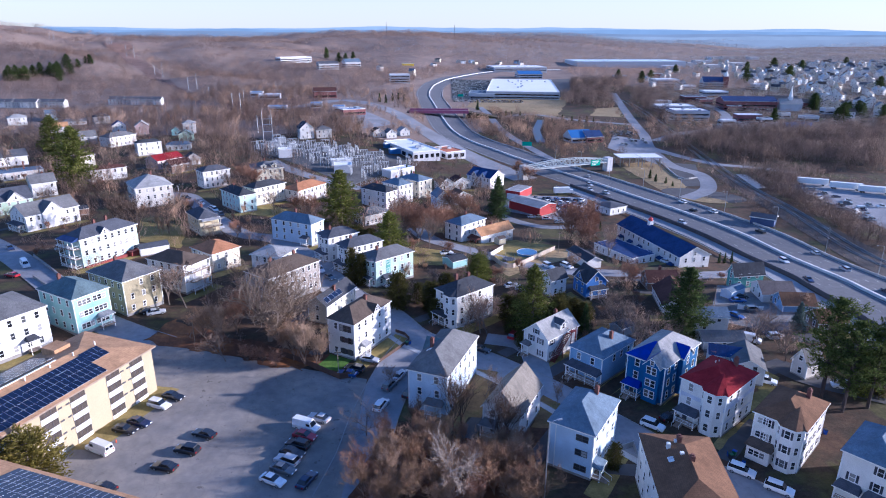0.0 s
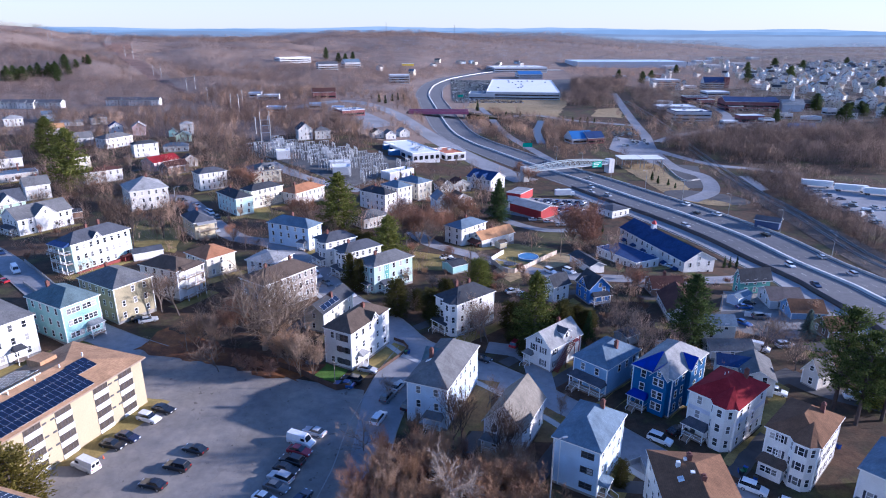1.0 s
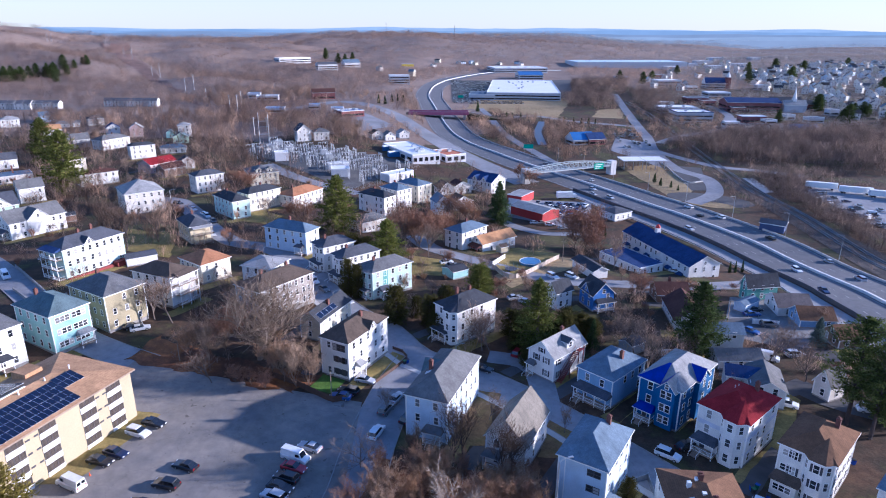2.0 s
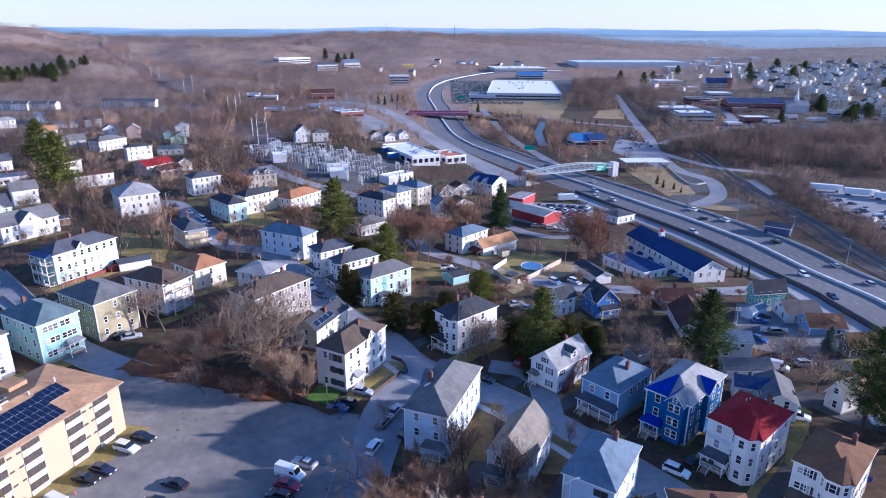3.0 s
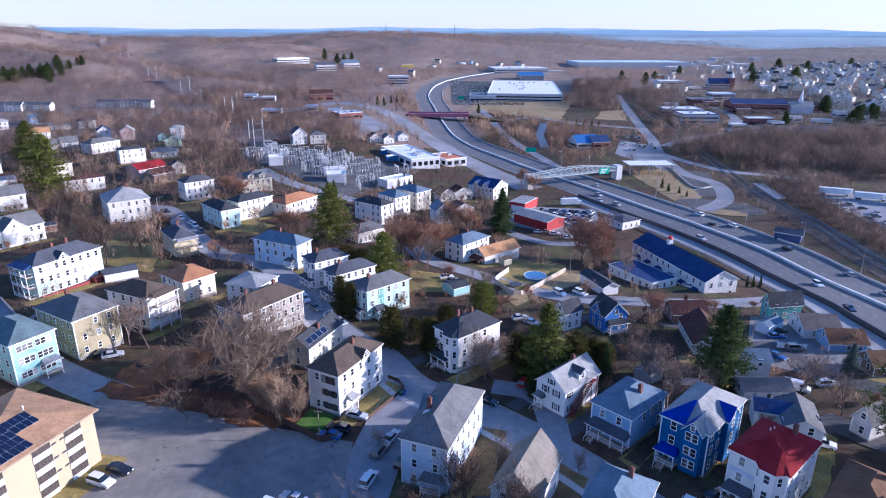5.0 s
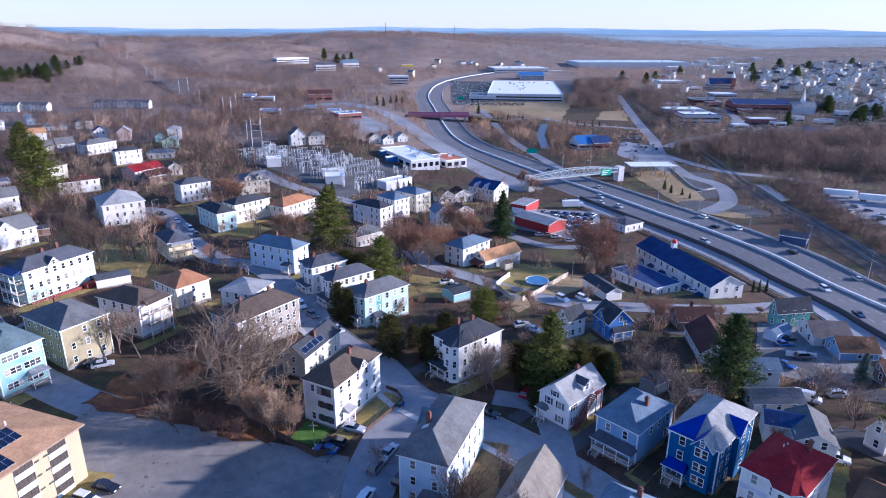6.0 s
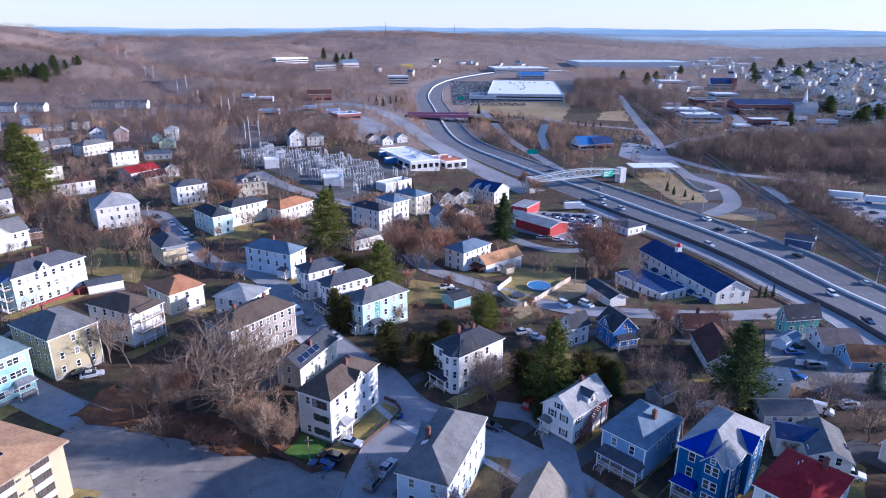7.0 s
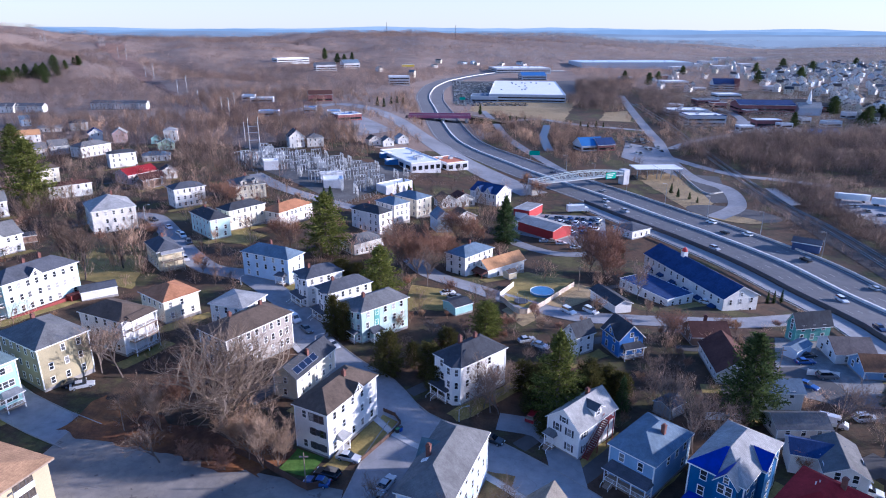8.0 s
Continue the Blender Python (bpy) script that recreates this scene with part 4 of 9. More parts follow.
# white house with red roof
o, L, W, h = tenement("white three-storey house with red shingle roof, bay and front porch", 55.8, 112.6, 41.9, 12.8, 9.2, 9.3, 3, "white", "red", rise=3.1, gap=2.7, chimneys=((0.22, -0.18),), skip=(("-X", -0.8, 5, BOTH), ("-X", -9, 9, (0,))), win=(0.9, 1.6))
bay(o, "-X", L, W, 2.0, 4.6, 1.4, h, 3, WALL["white"], ROOF["red"], TRIM, (0.85, 1.5), True, False, 2.6)
porch(o, "-X", L, W, -2.2, 4.2, 2.1, 1, 3.0, TRIM, ROOF["slate"], WOOD, -3.0)
band(o, L, W, 5.6, 6.5, WALL["lilac"])
band(o, L, W, 2.8, 3.2, WALL["lilac"])
balcony_door(o, "-X", L, W, -3.0, 0.55)
for a, b in ((1.0, 1.0), (0.2, 1.3)):
    bm = bmesh.new()
    tube(bm, (a, b, h + 1.6), (a, b, h + 2.9), 0.08, sides=6)
    part("vent_pipe", bm, TRIM, o)

# cream house with brown roof
o, L, W, h = tenement("cream-white three-storey house with brown hip roof and dark shutters", 64.8, 101.7, 44.8, 12.5, 8.4, 9.0, 3, "white", "umber", rise=2.8, gap=2.6, shutters=True, chimneys=((0.22, -0.2),), skip=(("-X", -0.6, 5, BOTH), ("-X", -9, 9, (0,))), win=(0.8, 1.5))
bay(o, "-X", L, W, 1.9, 4.4, 1.3, h, 3, WALL["white"], ROOF["umber"], TRIM, (0.85, 1.5), True, True, 2.4)
wide_windows(o, "-X", L, W, [(1.2, -3.3, 3), (4.3, -3.2, 2), (7.2, -3.2, 2)], kind=(0.8, 1.1))
bm = bmesh.new()
box(bm, -4.2, -0.2, -1.7, 0.0, -1.0, 3.0)
part("closed_porch", bm, WALL["white"], o).matrix_local = face_pose("-X", L, W)
wide_windows(o, "-X", L + 3.42, W, [(1.2, -3.3, 3)], kind=(0.8, 1.1))
bm = bmesh.new()
v = [(-4.6, -2.1, 3.0), (0.2, -2.1, 3.0), (0.2, 0, 3.0), (-4.6, 0, 3.0), (-4.6, -2.1, 3.18), (0.2, -2.1, 3.18), (0.0, 0, 3.95), (-4.2, 0, 3.95)]
solid(bm, v, [(4, 5, 6, 7), (5, 1, 2, 6), (0, 4, 7, 3), (0, 1, 5, 4), (3, 2, 1, 0)])
part("porch_roof", bm, ROOF["brown"], o).matrix_local = face_pose("-X", L, W)

o, L, W, h = tenement("white three-storey house with blue-grey hip roof and dark shutters", 73.9, 90.1, 42.0, 11.7, 7.7, 9.0, 3, "white", "bluegrey", rise=3.0, gap=2.6, shutters=True, chimneys=((0.2, -0.1),), skip=(("-X", -9, 9, (0,)),))
porch(o, "-X", L, W, -2.0, 3.4, 1.8, 1, 3.0, TRIM, ROOF["slate"], WOOD)
porch(o, "-X", L, W, 2.0, 3.0, 1.8, 1, 3.0, TRIM, ROOF["slate"], WOOD)

o, L, W, h = tenement("white house with broad brown and tan shingle roof", 38.6, 82.3, -5.5, 11.0, 19.4, 9.3, 3, "white", "umber", roof_kind="hip", rise=2.6, gap=2.8, chimneys=((-0.05, 0.28), (0.02, 0.02)))
skylight(o, -2.6, 1.5, h + 1.45, (0, -19, 0))
for a, b in ((-1.0, 5.4), (-0.8, 2.2), (-2.4, 4.4)):
    bm = bmesh.new()
    box(bm, a - 0.3, a + 0.3, b - 0.3, b + 0.3, h + 1.2, h + 2.5)
    part("roof_vent", bm, TRIM, o)

# white corner house above the car park
o, L, W, h = tenement("white three-storey house with dark brown hip roof", -20.5, 141.1, 62.2, 15.4, 7.4, 9.3, 3, "white", "brown", rise=2.6, gap=2.5, chimneys=((0.12, -0.06),), skip=(("-X", -1.5, 3.2, BOTH), ("-Y", -5.5, -2.5, (0,))), win=(0.85, 1.45))
cross_gable(o, L, W, "-Y", 1.4, 3.2, h, 1.8, 3.6, WALL["white"], ROOF["brown"], proud=0.3)
for z in (1.2, 4.2):
    window(o, face_pose("-X", L, W) @ pose(0.5, 0, z), (0.8, 1.3), DARKTRIM, True, True)
    window(o, face_pose("-X", L, W) @ pose(2.35, 0, z), (0.8, 1.3), DARKTRIM, True, True)
wide_windows(o, "-X", L, W, [(7.1, 0.1, 3)], DARKTRIM, (0.95, 1.45))
porch(o, "-Y", L, W, -L / 2 + 3.4, 2.2, 1.5, 1, 2.7, TRIM, ROOF["light"], CONCRETE, rails=False)

o, L, W, h = tenement("white three-storey house with black hip roof and front porches", 5.7, 158.6, 41.9, 13.4, 8.0, 9.0, 3, "white", "black", rise=2.7, gap=2.5, chimneys=((-0.1, 0.25), (0.15, 0.1)), skip=(("-X", -1, 4, BOTH),))
bay(o, "-X", L, W, 1.6, 4.4, 1.2, h, 3, WALL["white"], ROOF["black"], TRIM, (0.85, 1.5), True, False, 2.2)
porch(o, "-X", L, W, -1.0, 5.0, 2.0, 1, 2.9, TRIM, ROOF["black"], WOOD, -2.2)

o, L, W, h = tenement("low cream house with dark roof and solar panels", -30.4, 158.5, 68.0, 14.6, 5.7, 5.5, 2, "cream", "black", roof_kind="gable_x", rise=2.1, gap=2.4, chimneys=((-0.02, -0.15),), win=(0.75, 1.3))
SOLAR_BLUE = varied("solar_cell_blue", (0.008, 0.014, 0.038), 0.24, 0.5, 0.3, 3, 0.2, 0.7, relief=0)
for k in range(4):
    bm = bmesh.new()
    box(bm, 0, 1.9, 0, 1.6, 0, 0.06)
    box(bm, 0.05, 1.85, 0.05, 1.55, 0.06, 0.075, 1)
    part("solar_panel", bm, [METAL, SOLAR_BLUE], o).matrix_local = pose(-L / 2 + 0.8 + 2.0 * k, -W / 2 + 0.3, h + 0.42, 36, 0, 0)

o, L, W, h = tenement("long pale stone-coloured tenement with grey hip roof", -46.2, 170.0, 54.1, 18.3, 9.8, 8.5, 3, "stone", "brown", rise=2.6, gap=2.0, chimneys=((0.25, 0.05), (-0.2, 0.1)))
o, L, W, h = tenement("white three-storey house with pale flat-pitched roof", -51.9, 182.0, 70.1, 9.2, 9.7, 8.5, 3, "white", "light", rise=1.6, gap=2.4, chimneys=())

# -- the trio of white houses on the cross street
for lab, args, wl, rf, pw in (("white three-storey house with grey hip roof and brick chimney", (-36.2, 204.7, 39.6, 11.3, 7.5, 8.5), "white", "slate", True),
                          ("white three-storey house with long grey hip roof", (-27.5, 195.5, 40.5, 13.4, 6.6, 8.5), "white", "slate", True),
                          ("white and mint three-storey house with grey hip roof", (-17.9, 185.7, 42.2, 14.5, 8.4, 8.5), "palemint", "grey", True)):
    o, L, W, h = tenement(lab, *args, 3, wl, rf, rise=2.3, gap=2.4, chimneys=((-0.25, 0.0),), skip=(("-X", -9, 9, (0,)),))
    porch(o, "-X", L, W, 0, W * 0.8, 1.9, 1, 2.8, TRIM, ROOF["slate"], WOOD, -W * 0.25)
    bay(o, "-X", L, W, W * 0.2, W * 0.5, 0.9, h, 3, WALL[wl], ROOF[rf], TRIM, (0.7, 1.35), True, False, 1.6)
bm = bmesh.new()
box(bm, -3.4, -1.8, -0.05, 0.0, 3.0, h - 0.3)
part("green_panel", bm, WALL["seagreen"], o, "green painted stair panel").matrix_local = face_pose("-Y", L, W)
porch(o, "-Y", L, W, -3.6, 3.2, 2.2, 1, 2.6, WALL["white"], ROOF["slate"], CONCRETE)

o, L, W, h = tenement("pale blue-white three-storey house with dark blue-grey hip roof", -53.6, 221.6, 64.3, 7.5, 17.8, 8.0, 3, "paleblue", "bluegrey", rise=2.6, gap=2.9, chimneys=((0.2, 0.1),))
porch(o, "-X", L, W, W * 0.36, 3.0, 1.8, 1, 2.7, TRIM, ROOF["slate"], WOOD)

# -- the knoll at the far side of the flats
o, L, W, h = tenement("white three-storey house with grey hip roof", -101.3, 131.2, 58.3, 12.8, 15.1, 9.3, 3, "white", "grey", rise=2.6, gap=2.6)
porch(o, "-Y", L, W, 2.0, 2.2, 1.8, 1, 2.7, TRIM, ROOF["black"], WOOD, rails=False)
o, L, W, h = tenement("turquoise three-storey house with teal-grey hip roof", -91.4, 143.9, 60.9, 9.0, 13.9, 9.3, 3, "teal", "tealgrey", rise=2.7, gap=2.8, chimneys=((-0.1, 0.25),), skip=(("-Y", -9, 9, BOTH),))
wide_windows(o, "-Y", L, W, [(z, -2.9, 3) for z in (1.3, 4.4, 7.3)] + [(z, 0.9, 3) for z in (1.3, 4.4, 7.3)])
porch(o, "-Y", L, W, 2.4, 3.4, 1.5, 1, 2.5, TRIM, ROOF["light"], WOOD)
skylight(o, 0.6, -2.6, h + 1.5, (25, 0, 0))
o, L, W, h = tenement("tan three-storey house with weathered grey hip roof", -85.2, 156.9, 59.1, 10.5, 14.8, 9.3, 3, "tan", "grey", rise=2.8, gap=2.7, chimneys=((0.0, 0.2),), win=(0.75, 1.4))
o, L, W, h = tenement("long white three-storey house with dark roof, dormer and columned porches", -109.7, 192.5, 62.1, 19.7, 8.1, 9.3, 3, "palemint", "slate", rise=2.8, gap=2.2, chimneys=((-0.05, 0.15), (0.2, 0.3)), skip=(("-X", -9, 9, BOTH),))
porch(o, "-X", L, W, 0, W * 0.92, 2.2, 3, 3.1, TRIM, ROOF["navy"], WOOD)
cross_gable(o, L, W, "-Y", -1.5, 3.6, h, 2.0, 4.0, WALL["white"], ROOF["slate"], proud=0.3)
bm = bmesh.new()
box(bm, -L / 2 + 0.2, L / 2, -0.9, -0.05, -1.5, 0.75)
prism(bm, [(L / 2 - 4.6, -2.2), (L / 2 - 0.5, -2.2), (L / 2 - 0.2, -0.05), (L / 2 - 4.8, -0.05)], -1.5, 1.4)
part("red_skirt", bm, REDPAINT, o, "red painted skirt wall").matrix_local = face_pose("-Y", L, W)
o, L, W, h = tenement("white house with two-storey gables and grey roof", -155.5, 237.2, 58.2, 19.8, 11.6, 6.5, 2, "white", "grey", roof_kind="gable_x", rise=3.6, gap=2.4, chimneys=())
cross_gable(o, L, W, "-Y", 0.0, 8.0, h, 3.6, 6.0, WALL["white"], ROOF["grey"], bottom=-6.0, proud=0.5)
porch(o, "-X", L, W, 0, W * 0.7, 2.2, 1, 2.8, TRIM, ROOF["slate"], WOOD)
o, L, W, h = tenement("pale green gabled house with dark grey roof", -186.0, 262.0, 45.0, 14.0, 16.0, 6.0, 2, "green", "slate", roof_kind="gable_x", rise=4.0, gap=2.8, chimneys=())
cross_gable(o, L, W, "-Y", 1.0, 7.0, h, 3.4, 6.0, WALL["white"], ROOF["grey"], proud=0.3)
o, L, W, h = tenement("white three-storey house with brown roof and rear porches", -77.1, 171.4, 65.3, 8.4, 13.8, 8.5, 3, "white", "brown", rise=2.4, gap=2.8, chimneys=(), skip=(("-Y", -9, 9, BOTH),))
porch(o, "-Y", L, W, 0.5, L * 0.8, 1.8, 3, 2.8, TRIM, ROOF["brown"], WOOD)
o, L, W, h = tenement("low cream house with rust-brown hip roof", -72.8, 190.2, 52.5, 9.8, 11.4, 6.0, 2, "cream", "rust", rise=2.5, gap=2.3, chimneys=())
o, L, W, h = tenement("yellow two-storey house with columned porches and grey roof", -90.8, 228.8, 39.2, 7.2, 13.1, 6.5, 2, "yellow", "slate", rise=2.6, gap=2.4, chimneys=((0.1, 0.2),), skip=(("-Y", -9, 9, BOTH),))
porch(o, "-Y", L, W, 0.4, L * 0.9, 1.8, 2, 3.0, WALL["cream"], ROOF["light"], WOOD)
o, L, W, h = tenement("large off-white house with pale grey roof among bare trees", -131.1, 274.6, 36.8, 15.3, 17.0, 9.0, 3, "offwhite", "light", rise=4.2, gap=2.6, chimneys=((0.1, 0.1),))
cross_gable(o, L, W, "+Y", 0, 6.0, h, 3.4, 6.0, WALL["offwhite"], ROOF["brown"])
o, L, W, h = tenement("white block house with grey hip roof", -115.7, 311.4, 41.6, 13.6, 8.8, 8.5, 3, "white", "slate", rise=2.2, gap=2.5, chimneys=())
o, L, W, h = tenement("mint green house with black hip roof", -89.2, 266.6, 44.0, 7.6, 17.0, 7.5, 3, "mint", "black", rise=2.4, gap=2.7, chimneys=((0.0, 0.2),))
o, L, W, h = tenement("cream house with black hip roof", -81.2, 279.6, 50.9, 16.5, 8.0, 8.0, 3, "cream", "black", rise=2.2, gap=2.4)
o, L, W, h = tenement("tan house with long orange-brown hip roof", -65.6, 289.8, 58.8, 19.1, 9.9, 6.0, 2, "offwhite", "rust", rise=2.6, gap=2.3, chimneys=((-0.2, 0.1),))
o, L, W, h = tenement("cream house with grey mansard and dormers", -94.2, 330.0, 30.1, 13.8, 14.5, 6.5, 2, "cream", "grey", rise=3.0, gap=2.4, chimneys=((0.0, 0.2),))
for a in (-3.0, 2.4):
    dormer(o, a, -1, W, h + 0.3, 2.6, WALL["cream"], ROOF["grey"], TRIM, True)

# -- the three tenements below the substation
for lab, args, wl, rf in (("white three-storey tenement with black hip roof", (-30.5, 289.4, 53.3, 7.9, 15.6, 8.5), "white", "black"),
                          ("tan three-storey tenement with blue-grey roof", (-23.3, 308.1, 45.5, 9.0, 12.2, 8.5), "offwhite", "bluegrey"),
                          ("cream three-storey tenement with blue-grey roof", (-15.1, 322.5, 48.2, 9.8, 14.4, 8.5), "cream", "bluegrey")):
    o, L, W, h = tenement(lab, *args, 3, wl, rf, rise=2.4, gap=2.5, near=False)
o, L, W, h = tenement("low house with weathered grey roof", -30.8, 257.2, 42.9, 13.1, 9.4, 4.5, 1, "offwhite", "grey", roof_kind="hip", rise=2.2, gap=2.0, chimneys=(), near=False)

# -- towards the motorway
o, L, W, h = tenement("white two-storey house with blue-grey hip roof", 8.5, 242.4, 47.7, 14.7, 8.6, 7.5, 3, "white", "bluegrey", rise=2.3, gap=2.6)
o, L, W, h = tenement("low house with orange shingle roof and red porch", 19.1, 242.0, 39.0, 17.2, 6.6, 4.2, 1, "white", "orange", roof_kind="gable_x", rise=2.4, gap=2.4, chimneys=((0.0, 0.1),))
porch(o, "-X", L, W, 0, W * 0.9, 2.6, 1, 2.5, REDPAINT, ROOF["maroon"], WOOD)
o, L, W, h = tenement("long white building with dark blue roof and a red-capped cupola", 82.9, 230.7, 15.9, 12.2, 41.8, 6.5, 2, "white", "navy", roof_kind="gable_y", rise=3.2, gap=3.2, chimneys=())
bm = bmesh.new()
box(bm, -0.8, 0.8, -0.8, 0.8, 0, 2.0)
cup = part("cupola", bm, TRIM, o, "white cupola")
cup.location = (0, W * 0.18, h + 2.9)
bm = bmesh.new()
tube(bm, (0, 0, 2.0), (0, 0, 2.9), 0.95, 0.75, 8)
tube(bm, (0, 0, 2.9), (0, 0, 3.5), 0.75, 0.1, 8)
part("cupola_cap", bm, varied("red_cap_paint", (0.55, 0.05, 0.04), 0.5), cup, "bright red cap")
for k in range(6):
    dy = -W / 2 + 4 + k * (W - 8) / 5
    bm = bmesh.new()
    box(bm, -L / 2 - 1.3, -L / 2, dy - 1.0, dy + 1.0, -1, 2.3)
    v = [(-L / 2 - 1.6, dy - 1.3, 2.3), (-L / 2 - 1.6, dy + 1.3, 2.3), (-L / 2, dy + 1.3, 2.3), (-L / 2, dy - 1.3, 2.3), (-L / 2, dy + 1.3, 3.1), (-L / 2, dy - 1.3, 3.1)]
    solid(bm, v, [(0, 3, 2, 1), (0, 1, 4, 5), (1, 2, 4), (0, 5, 3), (2, 3, 5, 4)], 1)
    part("entry_porch", bm, [WALL["white"], ROOF["navy"]], o)
o, L, W, h = tenement("low white garage with black gable roof", 49.2, 209.1, 20.0, 5.5, 12.9, 3.2, 1, "white", "black", roof_kind="gable_y", rise=1.2, gap=3.0, chimneys=(), windows=False)
o, L, W, h = tenement("low flat-roofed shed with dark blue roof", 66.9, 222.6, 28.7, 11.0, 20.1, 3.4, 1, "white", "navy", roof_kind="flat", rise=0.2, gap=3.0, chimneys=())
o, L, W, h = tenement("sea-green house with black gable roof", 95.4, 186.7, 10.0, 10.1, 3.5, 5.0, 2, "seagreen", "black", roof_kind="gable_x", rise=3.0, gap=3.0, chimneys=())
o, L, W, h = tenement("bright blue house with black cross-gabled roof", 44.0, 177.3, 19.0, 6.7, 7.3, 5.0, 2, "blue", "black", roof_kind="gable_y", rise=3.2, gap=2.6, chimneys=())
cross_gable(o, L, W, "-X", 0.0, 4.6, h, 2.6, 4.0, WALL["blue"], ROOF["black"])
porch(o, "-Y", L, W, 0, L * 0.8, 1.8, 1, 2.6, TRIM, ROOF["black"], WOOD)
o, L, W, h = tenement("small white house with black gable roof", 33.1, 176.6, 32.7, 6.0, 4.2, 5.5, 2, "white", "black", roof_kind="gable_x", rise=2.4, gap=2.4, chimneys=())
o, L, W, h = tenement("white house with dark blue steep roof and dormers", 23.5, 354.5, 50.3, 13.3, 16.3, 6.5, 2, "white", "navy", roof_kind="gable_y", rise=3.4, gap=2.5, chimneys=())
for s in (-3.0, 3.0):
    cross_gable(o, L, W, "-X", s, 4.0, h, 2.6, 4.0, WALL["white"], ROOF["navy"])
o, L, W, h = tenement("long red shop with pale roof", 43.4, 301.6, 41.4, 12.0, 19.8, 4.5, 1, "redbarn", "light", roof_kind="gable_y", rise=1.3, gap=4.0, chimneys=(), windows=False)
o, L, W, h = tenement("red shop with white front and flat roof", 39.9, 330.2, 56.9, 14.5, 8.2, 4.5, 1, "redbarn", "light", roof_kind="flat", rise=0.3, gap=4.0, chimneys=(), windows=False)
bm = bmesh.new()
box(bm, -W * 0.4, W * 0.4, -0.1, 0.0, 0.1, 3.0)
part("shop_front", bm, TRIM, o, "white shop front").matrix_local = face_pose("-X", L, W)
o, L, W, h = tenement("small white shop with grey roof", 81.5, 300.4, 31.1, 10.9, 10.7, 3.6, 1, "white", "slate", roof_kind="hip", rise=1.4, gap=2.6, chimneys=())

# -- small houses beyond the row
o, L, W, h = tenement("white house with a grey gable roof and a navy-roofed wing", 69.6, 129.6, -18.0, 6.6, 10.0, 4.3, 2, "white", "grey", roof_kind="gable_y", rise=1.7, gap=2.6, chimneys=())
cross_gable(o, L, W, "-X", -1.6, 5.6, h, 1.4, 8.5, WALL["white"], ROOF["navy"], bottom=-4.0, proud=4.6)
o, L, W, h = tenement("long low outbuilding with weathered grey gable roof", 69.6, 143.6, 0.0, 10.2, 5.8, 2.6, 1, "offwhite", "grey", roof_kind="gable_x", rise=1.5, gap=3.0, chimneys=())
o, L, W, h = tenement("white two-storey house with blue-grey gable roof", 70.3, 153.2, -2.0, 8.2, 5.4, 4.6, 2, "white", "bluegrey", roof_kind="gable_x", rise=1.6, gap=2.6, chimneys=())
o, L, W, h = tenement("low brown house with maroon-brown roof", 67.4, 184.0, 0.0, 9.2, 7.6, 2.9, 1, "brown", "maroon", roof_kind="gable_x", rise=2.4, gap=2.8, chimneys=((0.05, 0.3),))
o, L, W, h = tenement("house with long dark maroon gable roof and pale side", 66.6, 168.2, -6.0, 9.2, 14.6, 3.0, 1, "offwhite", "maroon", roof_kind="gable_y", rise=3.2, gap=2.4, chimneys=())
o, L, W, h = tenement("low white-gabled house with grey-brown roof", 98.8, 175.9, -4.0, 9.2, 9.2, 3.0, 1, "white", "taupe", roof_kind="gable_x", rise=2.4, gap=2.8, chimneys=())
o, L, W, h = tenement("blue-grey gabled house with russet-brown roof", 100.5, 166.8, -4.0, 9.0, 7.0, 2.6, 1, "bluegrey", "umber", roof_kind="gable_x", rise=2.4, gap=2.6, chimneys=())
o, L, W, h = tenement("small brown house with russet-brown gable roof", 102.5, 154.6, 4.0, 8.0, 6.5, 2.8, 1, "brown", "umber", roof_kind="gable_x", rise=2.4, gap=2.6, chimneys=())
o, L, W, h = tenement("white gabled house half hidden by pines", 83.8, 129.5, 24.7, 5.0, 3.7, 4.0, 1, "offwhite", "grey", roof_kind="gable_x", rise=3.0, gap=2.3, chimneys=())


# ---------------------------------------------------------------- trees
def bark(name, c):
    return varied(name, c, 0.95, 0.5, 0.3, 5, spec=0.15, relief=0, per_object=0.22)


DARKBARK = bark("dark_bark", (0.07, 0.055, 0.05))
BARK, PALEBARK = bark("grey_bark", (0.15, 0.12, 0.10)), bark("pale_bark", (0.40, 0.33, 0.27))
OAKTWIG = bark("oak_twigs", (0.13, 0.09, 0.063))
OAKBARK = bark("oak_bark", (0.24, 0.185, 0.135))
TANTWIG = bark("tan_twigs", (0.38, 0.265, 0.175))
OCHRETWIG = bark("ochre_twigs", (0.30, 0.185, 0.105))
TWIG, REDTWIG, PALETWIG = bark("brown_twigs", (0.25, 0.178, 0.128)), bark("russet_twigs", (0.28, 0.152, 0.095)), bark("pale_twigs", (0.46, 0.37, 0.29))


def thin(m, n, l, b, colour, share):
    """Thin leaves and twigs: part of the light passes through."""
    l.new(colour, b.inputs["Base Color"])
    t = n.new("ShaderNodeBsdfTranslucent")
    l.new(colour, t.inputs["Color"])
    mix = n.new("ShaderNodeMixShader")
    mix.inputs[0].default_value = share
    l.new(b.outputs[0], mix.inputs[1])
    l.new(t.outputs[0], mix.inputs[2])
    l.new(mix.outputs[0], n["Material Output"].inputs["Surface"])


